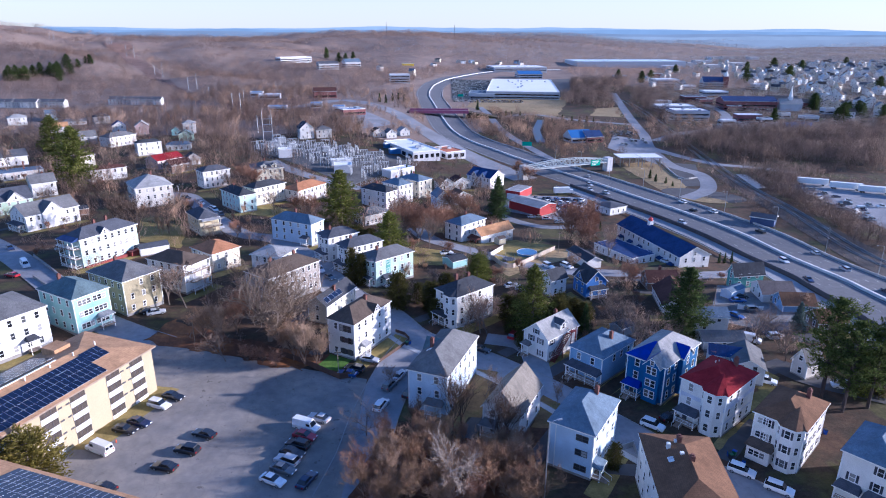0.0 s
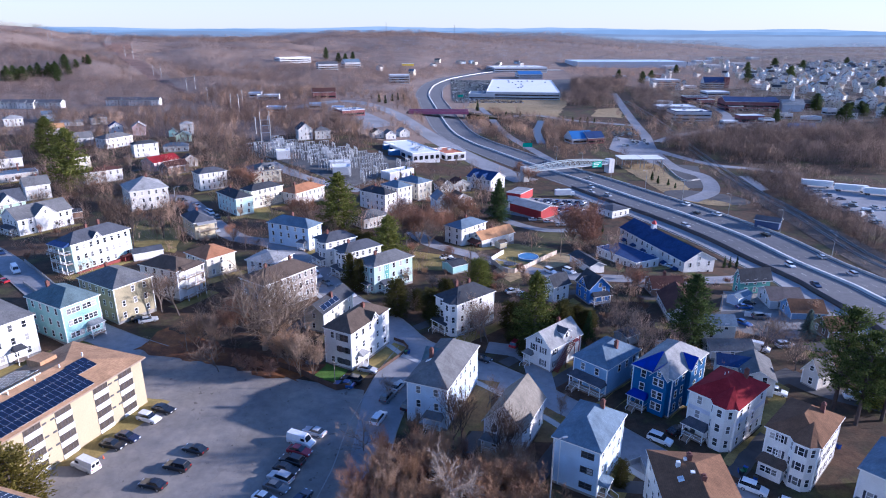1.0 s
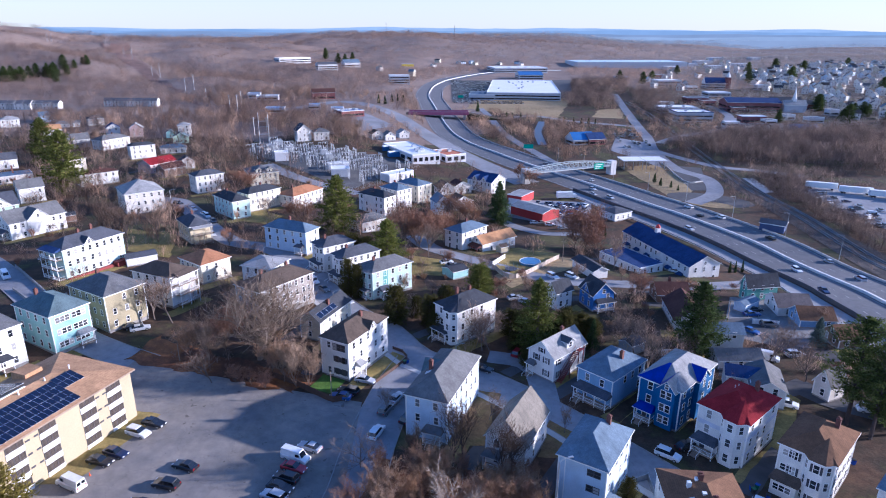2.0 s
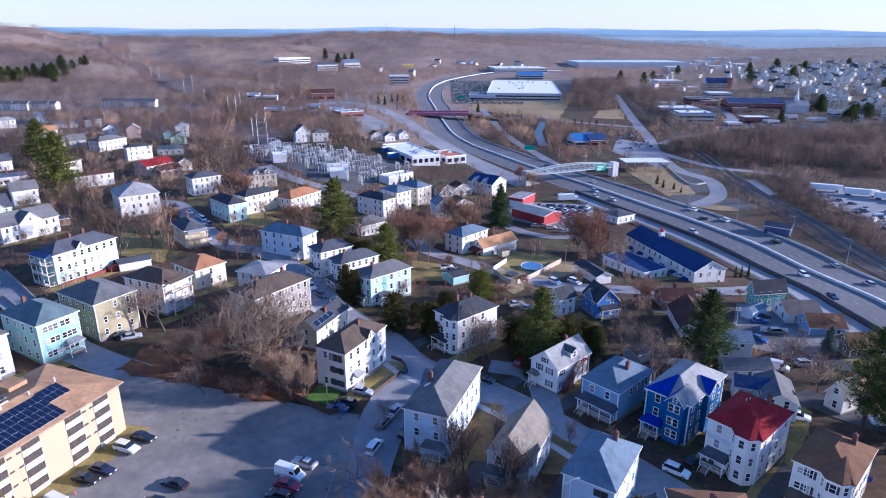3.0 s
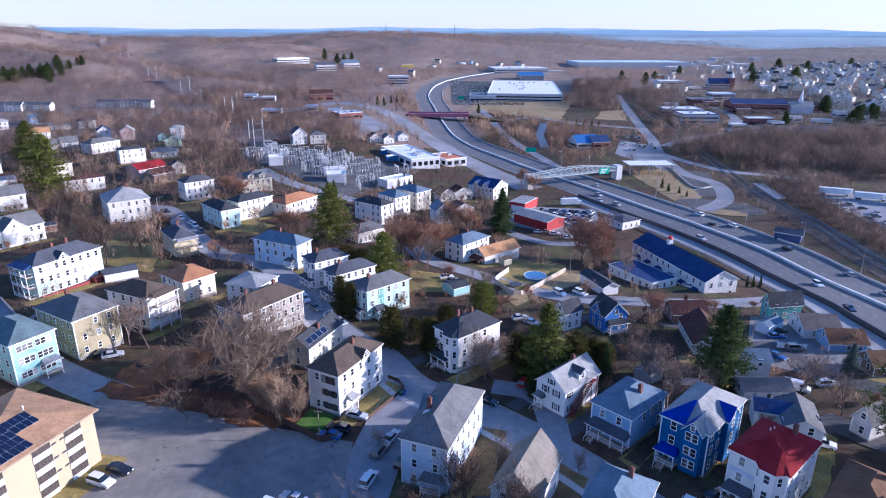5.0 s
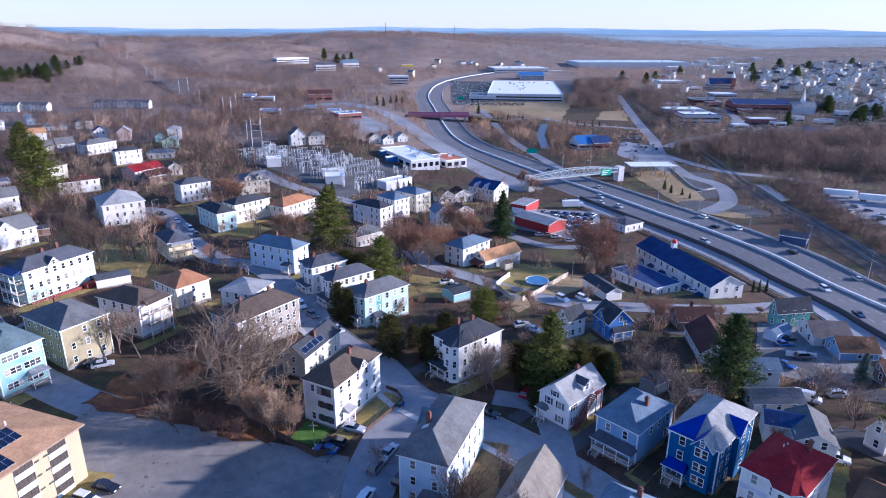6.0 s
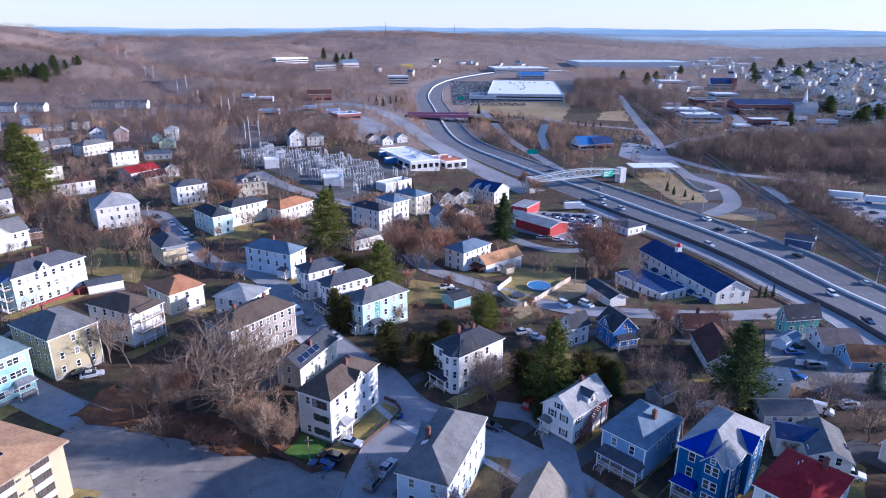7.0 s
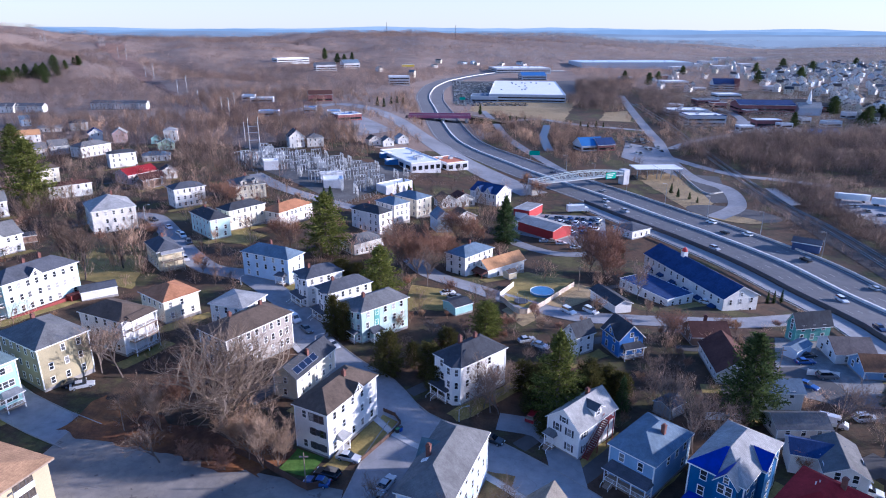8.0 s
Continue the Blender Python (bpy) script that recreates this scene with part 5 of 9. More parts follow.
def needles(name, dark, light):
    m, n, l, b = material(name, 0.9, 0, 0.04)
    g = n.new("ShaderNodeNewGeometry").outputs["Random Per Island"]
    c = ramp(n, l, g, [(0.0, dark), (0.55, tuple((a + b_) / 2 for a, b_ in zip(dark, light))), (1.0, light)])
    r = ramp(n, l, n.new("ShaderNodeObjectInfo").outputs["Random"], [(0.0, (0.8, 0.8, 0.8)), (1.0, (1.25, 1.2, 1.1))])
    thin(m, n, l, b, blend(n, l, 1.0, c, r, "MULTIPLY"), 0.4)
    return m


DARKPINE = needles("dark_pine_needles", (0.03, 0.05, 0.016), (0.125, 0.155, 0.05))
PINE = needles("pine_needles", (0.06, 0.078, 0.02), (0.23, 0.245, 0.062))
DEEPPINE = needles("deep_green_needles", (0.028, 0.048, 0.018), (0.13, 0.17, 0.06))
BLUESPRUCE = needles("blue_spruce_needles", (0.05, 0.08, 0.075), (0.20, 0.26, 0.25))
OLIVE = needles("olive_leaves", (0.10, 0.09, 0.02), (0.30, 0.25, 0.06))
SPRUCE = needles("spruce_needles", (0.025, 0.05, 0.022), (0.10, 0.14, 0.055))
YEW = needles("evergreen_leaves", (0.035, 0.038, 0.012), (0.13, 0.118, 0.04))


def add_tube(V, F, a, b, ra, rb, sides):
    d = (b - a).normalized()
    s = d.orthogonal().normalized()
    t = d.cross(s)
    n = len(V)
    for p, r in ((a, ra), (b, rb)):
        for i in range(sides):
            k = 2 * math.pi * i / sides
            V.append(p + (s * math.cos(k) + t * math.sin(k)) * r)
    for i in range(sides):
        j = (i + 1) % sides
        F.append((n + i, n + j, n + sides + j, n + sides + i))


def add_twig(V, F, a, d, length, w, rnd):
    s = d.cross(Vector((rnd.uniform(-1, 1), rnd.uniform(-1, 1), rnd.uniform(-1, 1)))).normalized() * w
    n = len(V)
    mid = a + d * length * 0.55 + Vector((rnd.uniform(-1, 1), rnd.uniform(-1, 1), rnd.uniform(-0.4, 1))) * length * 0.09
    V.extend([a - s, a + s, mid + s * 0.7, mid - s * 0.7, a + d * length + Vector((0, 0, length * 0.08))])
    F.extend([(n, n + 1, n + 2, n + 3), (n + 3, n + 2, n + 4)])


def bare_tree(seed, height=10.0, clear=0.22, spread=0.62, limbs=6, subs=5, twigs=7, trunk=0.2, lean=0.0, fork=0.5, levels=3, twig_w=0.022, rise=0.25):
    """Meshes of a leafless tree: the woody limbs, and the fine twigs."""
    rnd = random.Random(seed)
    V, F, TV, TF = [], [], [], []

    def grow(a, d, length, r, level):
        k = 3 if level < levels else 2
        pts, cur = [a], a
        for i in range(k):
            d = (d + Vector((rnd.gauss(0, 0.17), rnd.gauss(0, 0.17), rnd.gauss(0, 0.1) + rise * 0.25))).normalized()
            cur = cur + d * length / k
            pts.append(cur)
        for i in range(k):
            add_tube(V, F, pts[i], pts[i + 1], r * (1 - 0.62 * i / k), r * (1 - 0.62 * (i + 1) / k), 5 if level == 0 else 4 if level == 1 else 3)
        if level >= levels:
            for i in range(twigs):
                f = rnd.uniform(0.15, 1.0)
                seg = min(k - 1, int(f * k))
                p = pts[seg].lerp(pts[seg + 1], f * k - seg)
                q = (d + Vector((rnd.gauss(0, 0.6), rnd.gauss(0, 0.6), rnd.gauss(0.15, 0.4)))).normalized()
                ln = length * rnd.uniform(0.35, 0.85)
                add_twig(TV, TF, p, q, ln, twig_w, rnd)
                for _ in range(2):
                    q2 = (q + Vector((rnd.gauss(0, 0.5), rnd.gauss(0, 0.5), rnd.gauss(0.1, 0.4)))).normalized()
                    add_twig(TV, TF, p + q * ln * rnd.uniform(0.3, 0.8), q2, ln * 0.6, twig_w * 0.75, rnd)
            return
        n = subs if level else limbs
        for i in range(n):
            f = (0.35 if level else fork) + (1 - (0.35 if level else fork)) * (i + rnd.random()) / n
            seg = min(k - 1, int(f * k))
            p = pts[seg].lerp(pts[seg + 1], min(1.0, f * k - seg))
            turn = 2 * math.pi * (i / n + rnd.random() * 0.3) if level == 0 else rnd.uniform(0, 2 * math.pi)
            side = d.orthogonal().normalized()
            side = (side * math.cos(turn) + d.cross(side) * math.sin(turn)).normalized()
            sp = spread * rnd.uniform(0.65, 1.35)
            q = (d * math.cos(sp) + side * math.sin(sp) + Vector((0, 0, rise * 0.3))).normalized()
            ln = length * rnd.uniform(0.5, 0.8) if level else height * (1 - clear) * rnd.uniform(0.5, 0.75)
            grow(p, q, ln, r * (0.5 if level else 0.55), level + 1)
    grow(Vector((0, 0, -0.3)), Vector((lean, 0, 1)).normalized(), height * max(0.3, clear * 2), trunk, 0)
    top = max(v.z for v in TV)
    k = height / top
    return [v * k for v in V], F, [v * k for v in TV], TF


def plant_mesh(name, V, F, mat):
    me = bpy.data.meshes.new(name)
    me.from_pydata([tuple(v) for v in V], [], F)
    me.materials.append(mat)
    return me


TREE_KINDS = {}


def tree_kind(key, bark_m, twig_m, **kw):
    V, F, TV, TF = bare_tree(**kw)
    TREE_KINDS[key] = (plant_mesh("trunk", V, F, bark_m), plant_mesh("crown", TV, TF, twig_m), kw.get("height", 10.0))


for i in range(3):
    tree_kind(("street", i), BARK, TWIG, seed=11 + i, spread=0.55 + 0.08 * i, limbs=7, subs=4, twigs=6, rise=0.35)
    tree_kind(("thicket", i), TWIG, (TANTWIG, REDTWIG, OCHRETWIG)[i], seed=31 + i, spread=0.42, limbs=9, subs=4, twigs=8, clear=0.1, fork=0.15, trunk=0.12, twig_w=0.03, rise=0.7)
    tree_kind(("russet", i), BARK, REDTWIG, seed=51 + i, spread=0.6, limbs=8, subs=5, twigs=9, clear=0.15, fork=0.3, twig_w=0.03, rise=0.3)
tree_kind(("pale", 0), PALEBARK, PALETWIG, seed=71, spread=0.75, limbs=6, subs=5, twigs=4, clear=0.42, fork=0.6, trunk=0.14, twig_w=0.035)
tree_kind(("oak", 0), OAKBARK, OAKTWIG, seed=86, spread=0.76, limbs=16, subs=4, twigs=3, clear=0.17, fork=0.3, trunk=0.42, twig_w=0.011, rise=0.42, levels=4)
tree_kind(("sparse", 0), DARKBARK, OAKTWIG, seed=95, spread=0.42, limbs=8, subs=4, twigs=4, clear=0.25, trunk=0.22, twig_w=0.026, rise=0.5)
TREE_WORDS = {"street": "bare grey-brown deciduous tree in winter", "thicket": "slender bare tree in a dense thicket", "russet": "bare tree with dense russet twigs",
              "pale": "bare tree with pale sunlit branches", "oak": "broad bare oak with pale spreading limbs", "sparse": "thin dark bare tree before a white wall"}
tree_count = 0


def tree(kind, x, y, h, wide=1.0, label=""):
    global tree_count
    tree_count += 1
    rnd = random.Random(tree_count * 17)
    key = (kind, rnd.randrange(3) if (kind, 1) in TREE_KINDS else 0)
    trunk_me, crown_me, base = TREE_KINDS[key]
    ob = new("shrub" if h < 5.2 else "tree", trunk_me)
    k = h / base
    ob.matrix_world = pose(x, y, terrain(x, y) - 0.05, 0, 0, rnd.uniform(0, 360)) @ Matrix.Diagonal((k * wide, k * wide, k, 1))
    new("crown", crown_me).parent = ob
    return tagged(ob, label or TREE_WORDS[kind], "shrub" if h < 5.2 else "tree", kind + " trees")


def conifer(seed, height=10.0, radius=2.6, bare=0.12, whorls=22, per=8, tufts=13, size=0.5, droop=0.25, ragged=0.3, flat=0.8):
    rnd = random.Random(seed)
    V, F, TV, TF = [], [], [], []
    add_tube(V, F, Vector((0, 0, -0.3)), Vector((0, 0, height * 0.6)), height * 0.024, height * 0.014, 6)
    add_tube(V, F, Vector((0, 0, height * 0.6)), Vector((0, 0, height * 0.98)), height * 0.014, 0.02, 5)
    for w in range(whorls):
        f = w / (whorls - 1)
        z = height * (bare + (1 - bare) * f * 0.97)
        reach = radius * ((1 - f) ** flat * 0.92 + 0.08) * (0.65 + 0.35 * min(1, f * 6))
        for i in range(per):
            a = 2 * math.pi * (i + rnd.random()) / per
            r = reach * rnd.uniform(1 - ragged, 1 + ragged * 0.6)
            d = Vector((math.cos(a), math.sin(a), -droop + 0.5 * f + rnd.uniform(-0.1, 0.1)))
            p0 = Vector((0, 0, z + rnd.uniform(-0.3, 0.3)))
            if r > 1.2:
                add_tube(V, F, p0, p0 + d * r * 0.8, 0.05, 0.015, 3)
            for t in range(max(3, int(tufts * (0.35 + r / radius)))):
                g = rnd.uniform(0.25, 1.05)
                c = p0 + d * r * g + Vector((rnd.gauss(0, 0.22), rnd.gauss(0, 0.22), rnd.gauss(0, 0.14))) * (0.5 + r * 0.22)
                s = size * rnd.uniform(0.6, 1.3)
                u = (d + Vector((rnd.gauss(0, 0.6), rnd.gauss(0, 0.6), rnd.gauss(0.15, 0.45)))).normalized()
                v = u.cross(Vector((rnd.gauss(0, 1), rnd.gauss(0, 1), rnd.gauss(0, 1)))).normalized()
                n = len(TV)
                TV.extend([c - u * s * 0.5 - v * s * 0.24, c + u * s * 0.8, c - u * s * 0.5 + v * s * 0.24, c - u * s * 0.2 + u.cross(v) * s * 0.4])
                TF.extend([(n, n + 1, n + 2), (n + 3, n + 1, n)])
    return V, F, TV, TF


for i in range(2):
    V, F, TV, TF = conifer(5 + i, radius=3.3, bare=0.30, whorls=15, per=7, tufts=60, size=0.22, droop=-0.1, ragged=0.65, flat=0.42)
    TREE_KINDS[("tallpine", i)] = (plant_mesh("trunk", V, F, DARKBARK), plant_mesh("crown", TV, TF, DARKPINE), 10.0)
    V, F, TV, TF = conifer(8 + i, radius=3.7, bare=0.08, whorls=22, per=9, tufts=42, size=0.29, droop=0.05, ragged=0.45, flat=0.6)
    TREE_KINDS[("pine", i)] = (plant_mesh("trunk", V, F, BARK), plant_mesh("crown", TV, TF, PINE), 10.0)
    TREE_KINDS[("deeppine", i)] = (TREE_KINDS[("pine", i)][0], plant_mesh("crown", TV, TF, DEEPPINE), 10.0)
    V, F, TV, TF = conifer(15 + i, radius=2.6, bare=0.05, whorls=28, per=10, tufts=26, size=0.27, ragged=0.38, flat=0.85)
    TREE_KINDS[("spruce", i)] = (plant_mesh("trunk", V, F, BARK), plant_mesh("crown", TV, TF, SPRUCE), 10.0)
    TREE_KINDS[("bluespruce", i)] = (TREE_KINDS[("spruce", i)][0], plant_mesh("crown", TV, TF, BLUESPRUCE), 10.0)
    V, F, TV, TF = conifer(25 + i, radius=4.6, bare=0.04, whorls=18, per=12, tufts=32, size=0.36, droop=-0.1, ragged=0.35, flat=0.4)
    TREE_KINDS[("evergreen", i)] = (plant_mesh("trunk", V, F, BARK), plant_mesh("crown", TV, TF, YEW), 10.0)
    V, F, TV, TF = conifer(35 + i, radius=4.6, bare=0.04, whorls=18, per=12, tufts=32, size=0.36, droop=-0.1, ragged=0.35, flat=0.4)
    TREE_KINDS[("greenbush", i)] = (plant_mesh("trunk", V, F, BARK), plant_mesh("crown", TV, TF, PINE), 10.0)
TREE_WORDS.update({"tallpine": "tall dark green pine with bare lower trunk", "pine": "broad dark green pine with ragged crown", "deeppine": "broad deep green pine with ragged crown", "bluespruce": "small silvery blue spruce in a yard", "spruce": "dark green conical spruce", "evergreen": "rounded dark evergreen shrub", "greenbush": "rounded green evergreen tree"})


def evergreen(kind, x, y, h, wide=1.0, label=""):
    global tree_count
    tree_count += 1
    rnd = random.Random(tree_count * 29)
    trunk_me, crown_me, base = TREE_KINDS[(kind, rnd.randrange(2))]
    ob = new("shrub" if kind in ("evergreen", "greenbush") and h < 7 else "tree", trunk_me)
    k = h / base
    ob.matrix_world = pose(x, y, terrain(x, y) - 0.05, 0, 0, rnd.uniform(0, 360)) @ Matrix.Diagonal((k * wide, k * wide, k, 1))
    new("crown", crown_me).parent = ob
    return tagged(ob, label or TREE_WORDS[kind], "shrub" if ob.name.startswith("shrub") else "tree", kind + " trees")


# the broad oak, the pale tree and the ones before the houses
tree("oak", -42.9, 140.6, 24.7, 1.3)
tree("pale", 0.1, 89.2, 15.0, 1.0)
for x, y, h in ((1.7, 104.5, 14.6), (3.8, 106.8, 14.5), (11.5, 100.6, 13.0), (9.8, 99.9, 14.5), (-5.4, 105.5, 9.5)):
    tree("sparse", x, y, h, 0.9)
for x, y, h in ((-14.7, 103.9, 10.3), (-69.4, 156.1, 14.6), (-74.4, 157.2, 11.5), (-5.4, 219.8, 14.0), (9.6, 148.9, 12.7), (8.2, 150.5, 11.3), (11.3, 148.4, 9.9), (58.4, 187.3, 9.9), (49.6, 135.1, 11.9), (46.6, 136.4, 14.2), (46.6, 146.8, 11.9), (82.3, 135.5, 12.0), (78.1, 144.1, 12.5), (-11.7, 120.6, 7.0), (-10.2, 236.8, 12.6), (-50.2, 129.4, 9.4), (93.9, 120.6, 13.7)):
    tree("street", x, y, h)
for x, y, h in ((-114.4, 219.1, 18.1), (-107.7, 211.8, 18.0), (-101.8, 223.3, 16.3), (-126.2, 232.3, 16.0), (-120.0, 226.0, 14.0)):
    tree("sparse", x, y, h, 1.0, "tall thin bare tree on a lawn")
for x, y, h in ((-134.6, 408.9, 15.7), (-148.3, 376.5, 15.2), (-199.1, 362.9, 13.8), (-270.5, 415.0, 16.2), (-290.5, 428.9, 16.3), (-73.9, 265.2, 10.5), (-20.2, 251.8, 15.4), (-170.5, 343.6, 13.4), (-142.9, 303.3, 12.6), (-168.4, 287.8, 12.9), (-175.4, 272.7, 11.3), (-129.1, 303.5, 12.1), (-121.8, 349.5, 12.7), (-74.6, 474.0, 15.4), (-63.9, 489.7, 16.3)):
    tree("street", x, y, h)
for x, y, h in ((-87.2, 498.7, 16.1), (-120.5, 508.9, 16.8), (-244.1, 348.7, 15.8), (-239.7, 373.0, 15.1), (-111.1, 310.4, 11.5), (-144.5, 274.1, 12.9), (59.4, 216.4, 13.9), (-33.6, 288.3, 12.2), (-4.8, 319.6, 13.4), (15.1, 338.2, 12.6), (9.2, 119.2, 8.3), (23.9, 115.3, 6.5), (26.6, 165.6, 7.8), (47.1, 160.5, 9.3), (55.1, 143.8, 7.9), (-69.2, 172.6, 8.8), (-59.4, 167.7, 12.1), (-70.0, 190.2, 7.7)):
    tree("street", x, y, h)
for x, y, h in ((-31.9, 129.3, 14.7), (-35.0, 131.1, 11.6), (-29.2, 128.5, 12.4), (-38.5, 134.8, 7.5), (-53.8, 138.6, 12.7), (-58.3, 139.5, 10.6), (-51.9, 143.4, 13.8), (-49.1, 148.6, 13.4)):
    tree("thicket", x, y, h, 1.1)
for x, y, h in ((-14.3, 230.6, 21.1), (-8.9, 232.3, 17.9), (-4.7, 238.9, 16.1), (-0.2, 252.0, 14.6), (5.1, 290.1, 16.5), (11.5, 281.2, 14.7), (52.7, 250.5, 17.0), (56.5, 245.9, 20.2), (56.4, 276.4, 13.3), (58.8, 235.8, 15.0), (58.5, 184.5, 10.4), (44.8, 383.7, 10.5), (49.8, 368.3, 11.8), (-61.6, 264.9, 11.3), (-57.2, 261.0, 11.2), (-76.2, 221.8, 7.6),
                (-95.6, 311.0, 12.9), (-103.2, 317.2, 13.1), (-41.6, 129.1, 5.1), (-45.2, 130.0, 5.1), (-38.2, 128.2, 5.1)):
    tree("russet", x, y, h, 1.15)

# thicket in front of the street
rnd = random.Random(4)
A, B, C, D = Vector((-15.6, 83.8)), Vector((-10.3, 103.5)), Vector((15.5, 100.0)), Vector((16.0, 84.5))
for i in range(64):
    u, v = rnd.random(), rnd.random()
    p = (A * (1 - u) + D * u) * (1 - v) + (B * (1 - u) + C * u) * v
    tree("thicket", p.x, p.y, rnd.uniform(5.0, 9.0), rnd.uniform(0.9, 1.4))
for i in range(12):
    u, v = rnd.random(), rnd.random()
    p = (A * (1 - u) + D * u) * (1 - v) + (B * (1 - u) + C * u) * v + Vector((0, -6))
    tree("russet", p.x, p.y, rnd.uniform(4.0, 6.0), 1.2)

# evergreens
for x, y, h, w in ((81.6, 119.1, 23.3, 0.8), (83.4, 114.2, 20.5, 0.8), (89.6, 115.7, 20.5, 0.75)):
    evergreen("tallpine", x, y, h, w)
for x, y, h, w in ((22.5, 146.2, 20.1, 0.75), (-41.8, 247.6, 22.5, 1.0), (-18.9, 208.5, 15.8, 1.1), (-181.5, 306.8, 29.8, 0.95), (-231.5, 373.4, 26.6, 0.95)):
    evergreen("pine", x, y, h, w)
evergreen("deeppine", 62.0, 148.0, 19.1, 0.9)
evergreen("bluespruce", 93.9, 152.3, 8.2, 1.1)
for x, y, h, w in ((25.2, 289.5, 19.7, 1.2), (37.0, 150.5, 8.1, 0.9), (-53.3, 321.5, 8.9, 0.9), (-56.0, 320.3, 8.3, 0.8), (-21.9, 362.5, 7.3, 0.8), (-24.8, 356.5, 5.9, 0.9)):
    evergreen("spruce", x, y, h, w)
for x, y, h, w in ((-3.7, 163.1, 8.2, 0.95), (0.8, 174.8, 6.4, 1.1), (-7.4, 167.9, 5.8, 0.9), (-1.6, 156.9, 6.2, 1.0), (-12.8, 163.6, 10.3, 0.9), (-28.0, 181.3, 11.1, 0.55), (-25.1, 179.3, 10.1, 0.5), (30.5, 151.5, 9.0, 0.8), (27.5, 150.5, 7.0, 0.9), (17.7, 149.3, 5.2, 1.0), (17.3, 158.0, 7.0, 1.0), (20.7, 155.4, 7.9, 1.1), (24.8, 154.4, 7.2, 1.0), (31.3, 155.7, 8.6, 0.9), (34.8, 155.7, 7.2, 1.0), (37.8, 154.7, 6.5, 1.0),
                   (25.4, 146.3, 5.4, 1.1), (19.8, 141.5, 5.2, 1.0), (30.8, 95.4, 5.4, 0.7), (-27.5, 222.9, 5.5, 1.3), (-32.8, 223.4, 6.2, 1.5), (96.7, 123.0, 9.8, 0.8), (95.2, 120.6, 8.4, 0.8)):
    evergreen("evergreen", x, y, h, w)
for x, y, h, w in ((10.4, 182.0, 10.2, 0.9), (11.5, 185.4, 8.1, 1.0), (90.2, 120.6, 11.1, 0.7), (-70.1, 85.9, 7.6, 1.2)):
    evergreen("greenbush", x, y, h, w)
V, F, TV, TF = conifer(45, radius=4.6, bare=0.04, whorls=18, per=12, tufts=32, size=0.36, droop=-0.1, ragged=0.35, flat=0.4)
TREE_KINDS[("olivebush", 0)] = TREE_KINDS[("olivebush", 1)] = (plant_mesh("trunk", V, F, BARK), plant_mesh("crown", TV, TF, OLIVE), 10.0)
TREE_WORDS["olivebush"] = "rounded yellow-olive evergreen shrub by the flats"
evergreen("olivebush", -67.4, 85.6, 11.0, 1.2)
for u in range(5):
    evergreen("spruce", *[(101.4, 219.3, 4.4), (103.6, 219.7, 4.4), (106.8, 221.2, 4.5), (69.5, 269.6, 4.7), (67.0, 269.4, 4.2)][u], 0.55, "narrow dark columnar evergreen")


# ---------------------------------------------------------------- vehicles
RUBBER = varied("tyre_rubber", (0.018, 0.018, 0.019), 0.85)
RIM = varied("wheel_rim", (0.45, 0.46, 0.48), 0.35, metal=0.8)
CARGLASS, _n, _l, _b = material("car_glass", 0.06, 0, 0.7)
_b.inputs["Base Color"].default_value = (0.012, 0.015, 0.02, 1)
LAMP_W, LAMP_R = varied("headlamp_lens", (0.75, 0.76, 0.78), 0.15, relief=0), varied("tail_lamp_lens", (0.32, 0.012, 0.012), 0.25, relief=0)


def car_paint(name, c):
    m, n, l, b = material(name, 0.28, 0, 0.5)
    v = coords(n)
    l.new(ramp(n, l, noise_tex(n, l, v, 1.6, 4), [(0.3, tone(c, 0.9)), (0.7, tone(c, 1.06))]), b.inputs["Base Color"])
    b.inputs["Coat Weight"].default_value = 0.6
    b.inputs["Coat Roughness"].default_value = 0.06
    return m


CAR_COLOURS = {k: car_paint("car_paint_" + k, c) for k, c in {"white": (0.72, 0.72, 0.72), "silver": (0.42, 0.43, 0.45), "grey": (0.13, 0.135, 0.14), "black": (0.015, 0.015, 0.018), "red": (0.30, 0.015, 0.025), "blue": (0.02, 0.07, 0.24), "navy": (0.012, 0.02, 0.06), "tan": (0.38, 0.33, 0.25)}.items()}
# length, width, height, belt height, cabin from the rear and to the front (shares of length), roof inset
CAR_SHAPE = {"saloon": (4.7, 1.8, 1.45, 0.92, 0.10, 0.68, 0.16, 0.30), "suv": (4.7, 1.9, 1.72, 1.02, 0.02, 0.72, 0.08, 0.26), "hatch": (4.1, 1.75, 1.5, 0.95, 0.03, 0.72, 0.10, 0.30), "van": (5.4, 2.0, 2.25, 1.15, 0.0, 0.84, 0.01, 0.20), "pickup": (5.6, 1.95, 1.85, 1.05, 0.36, 0.70, 0.05, 0.20)}
CAR_DONE = {}


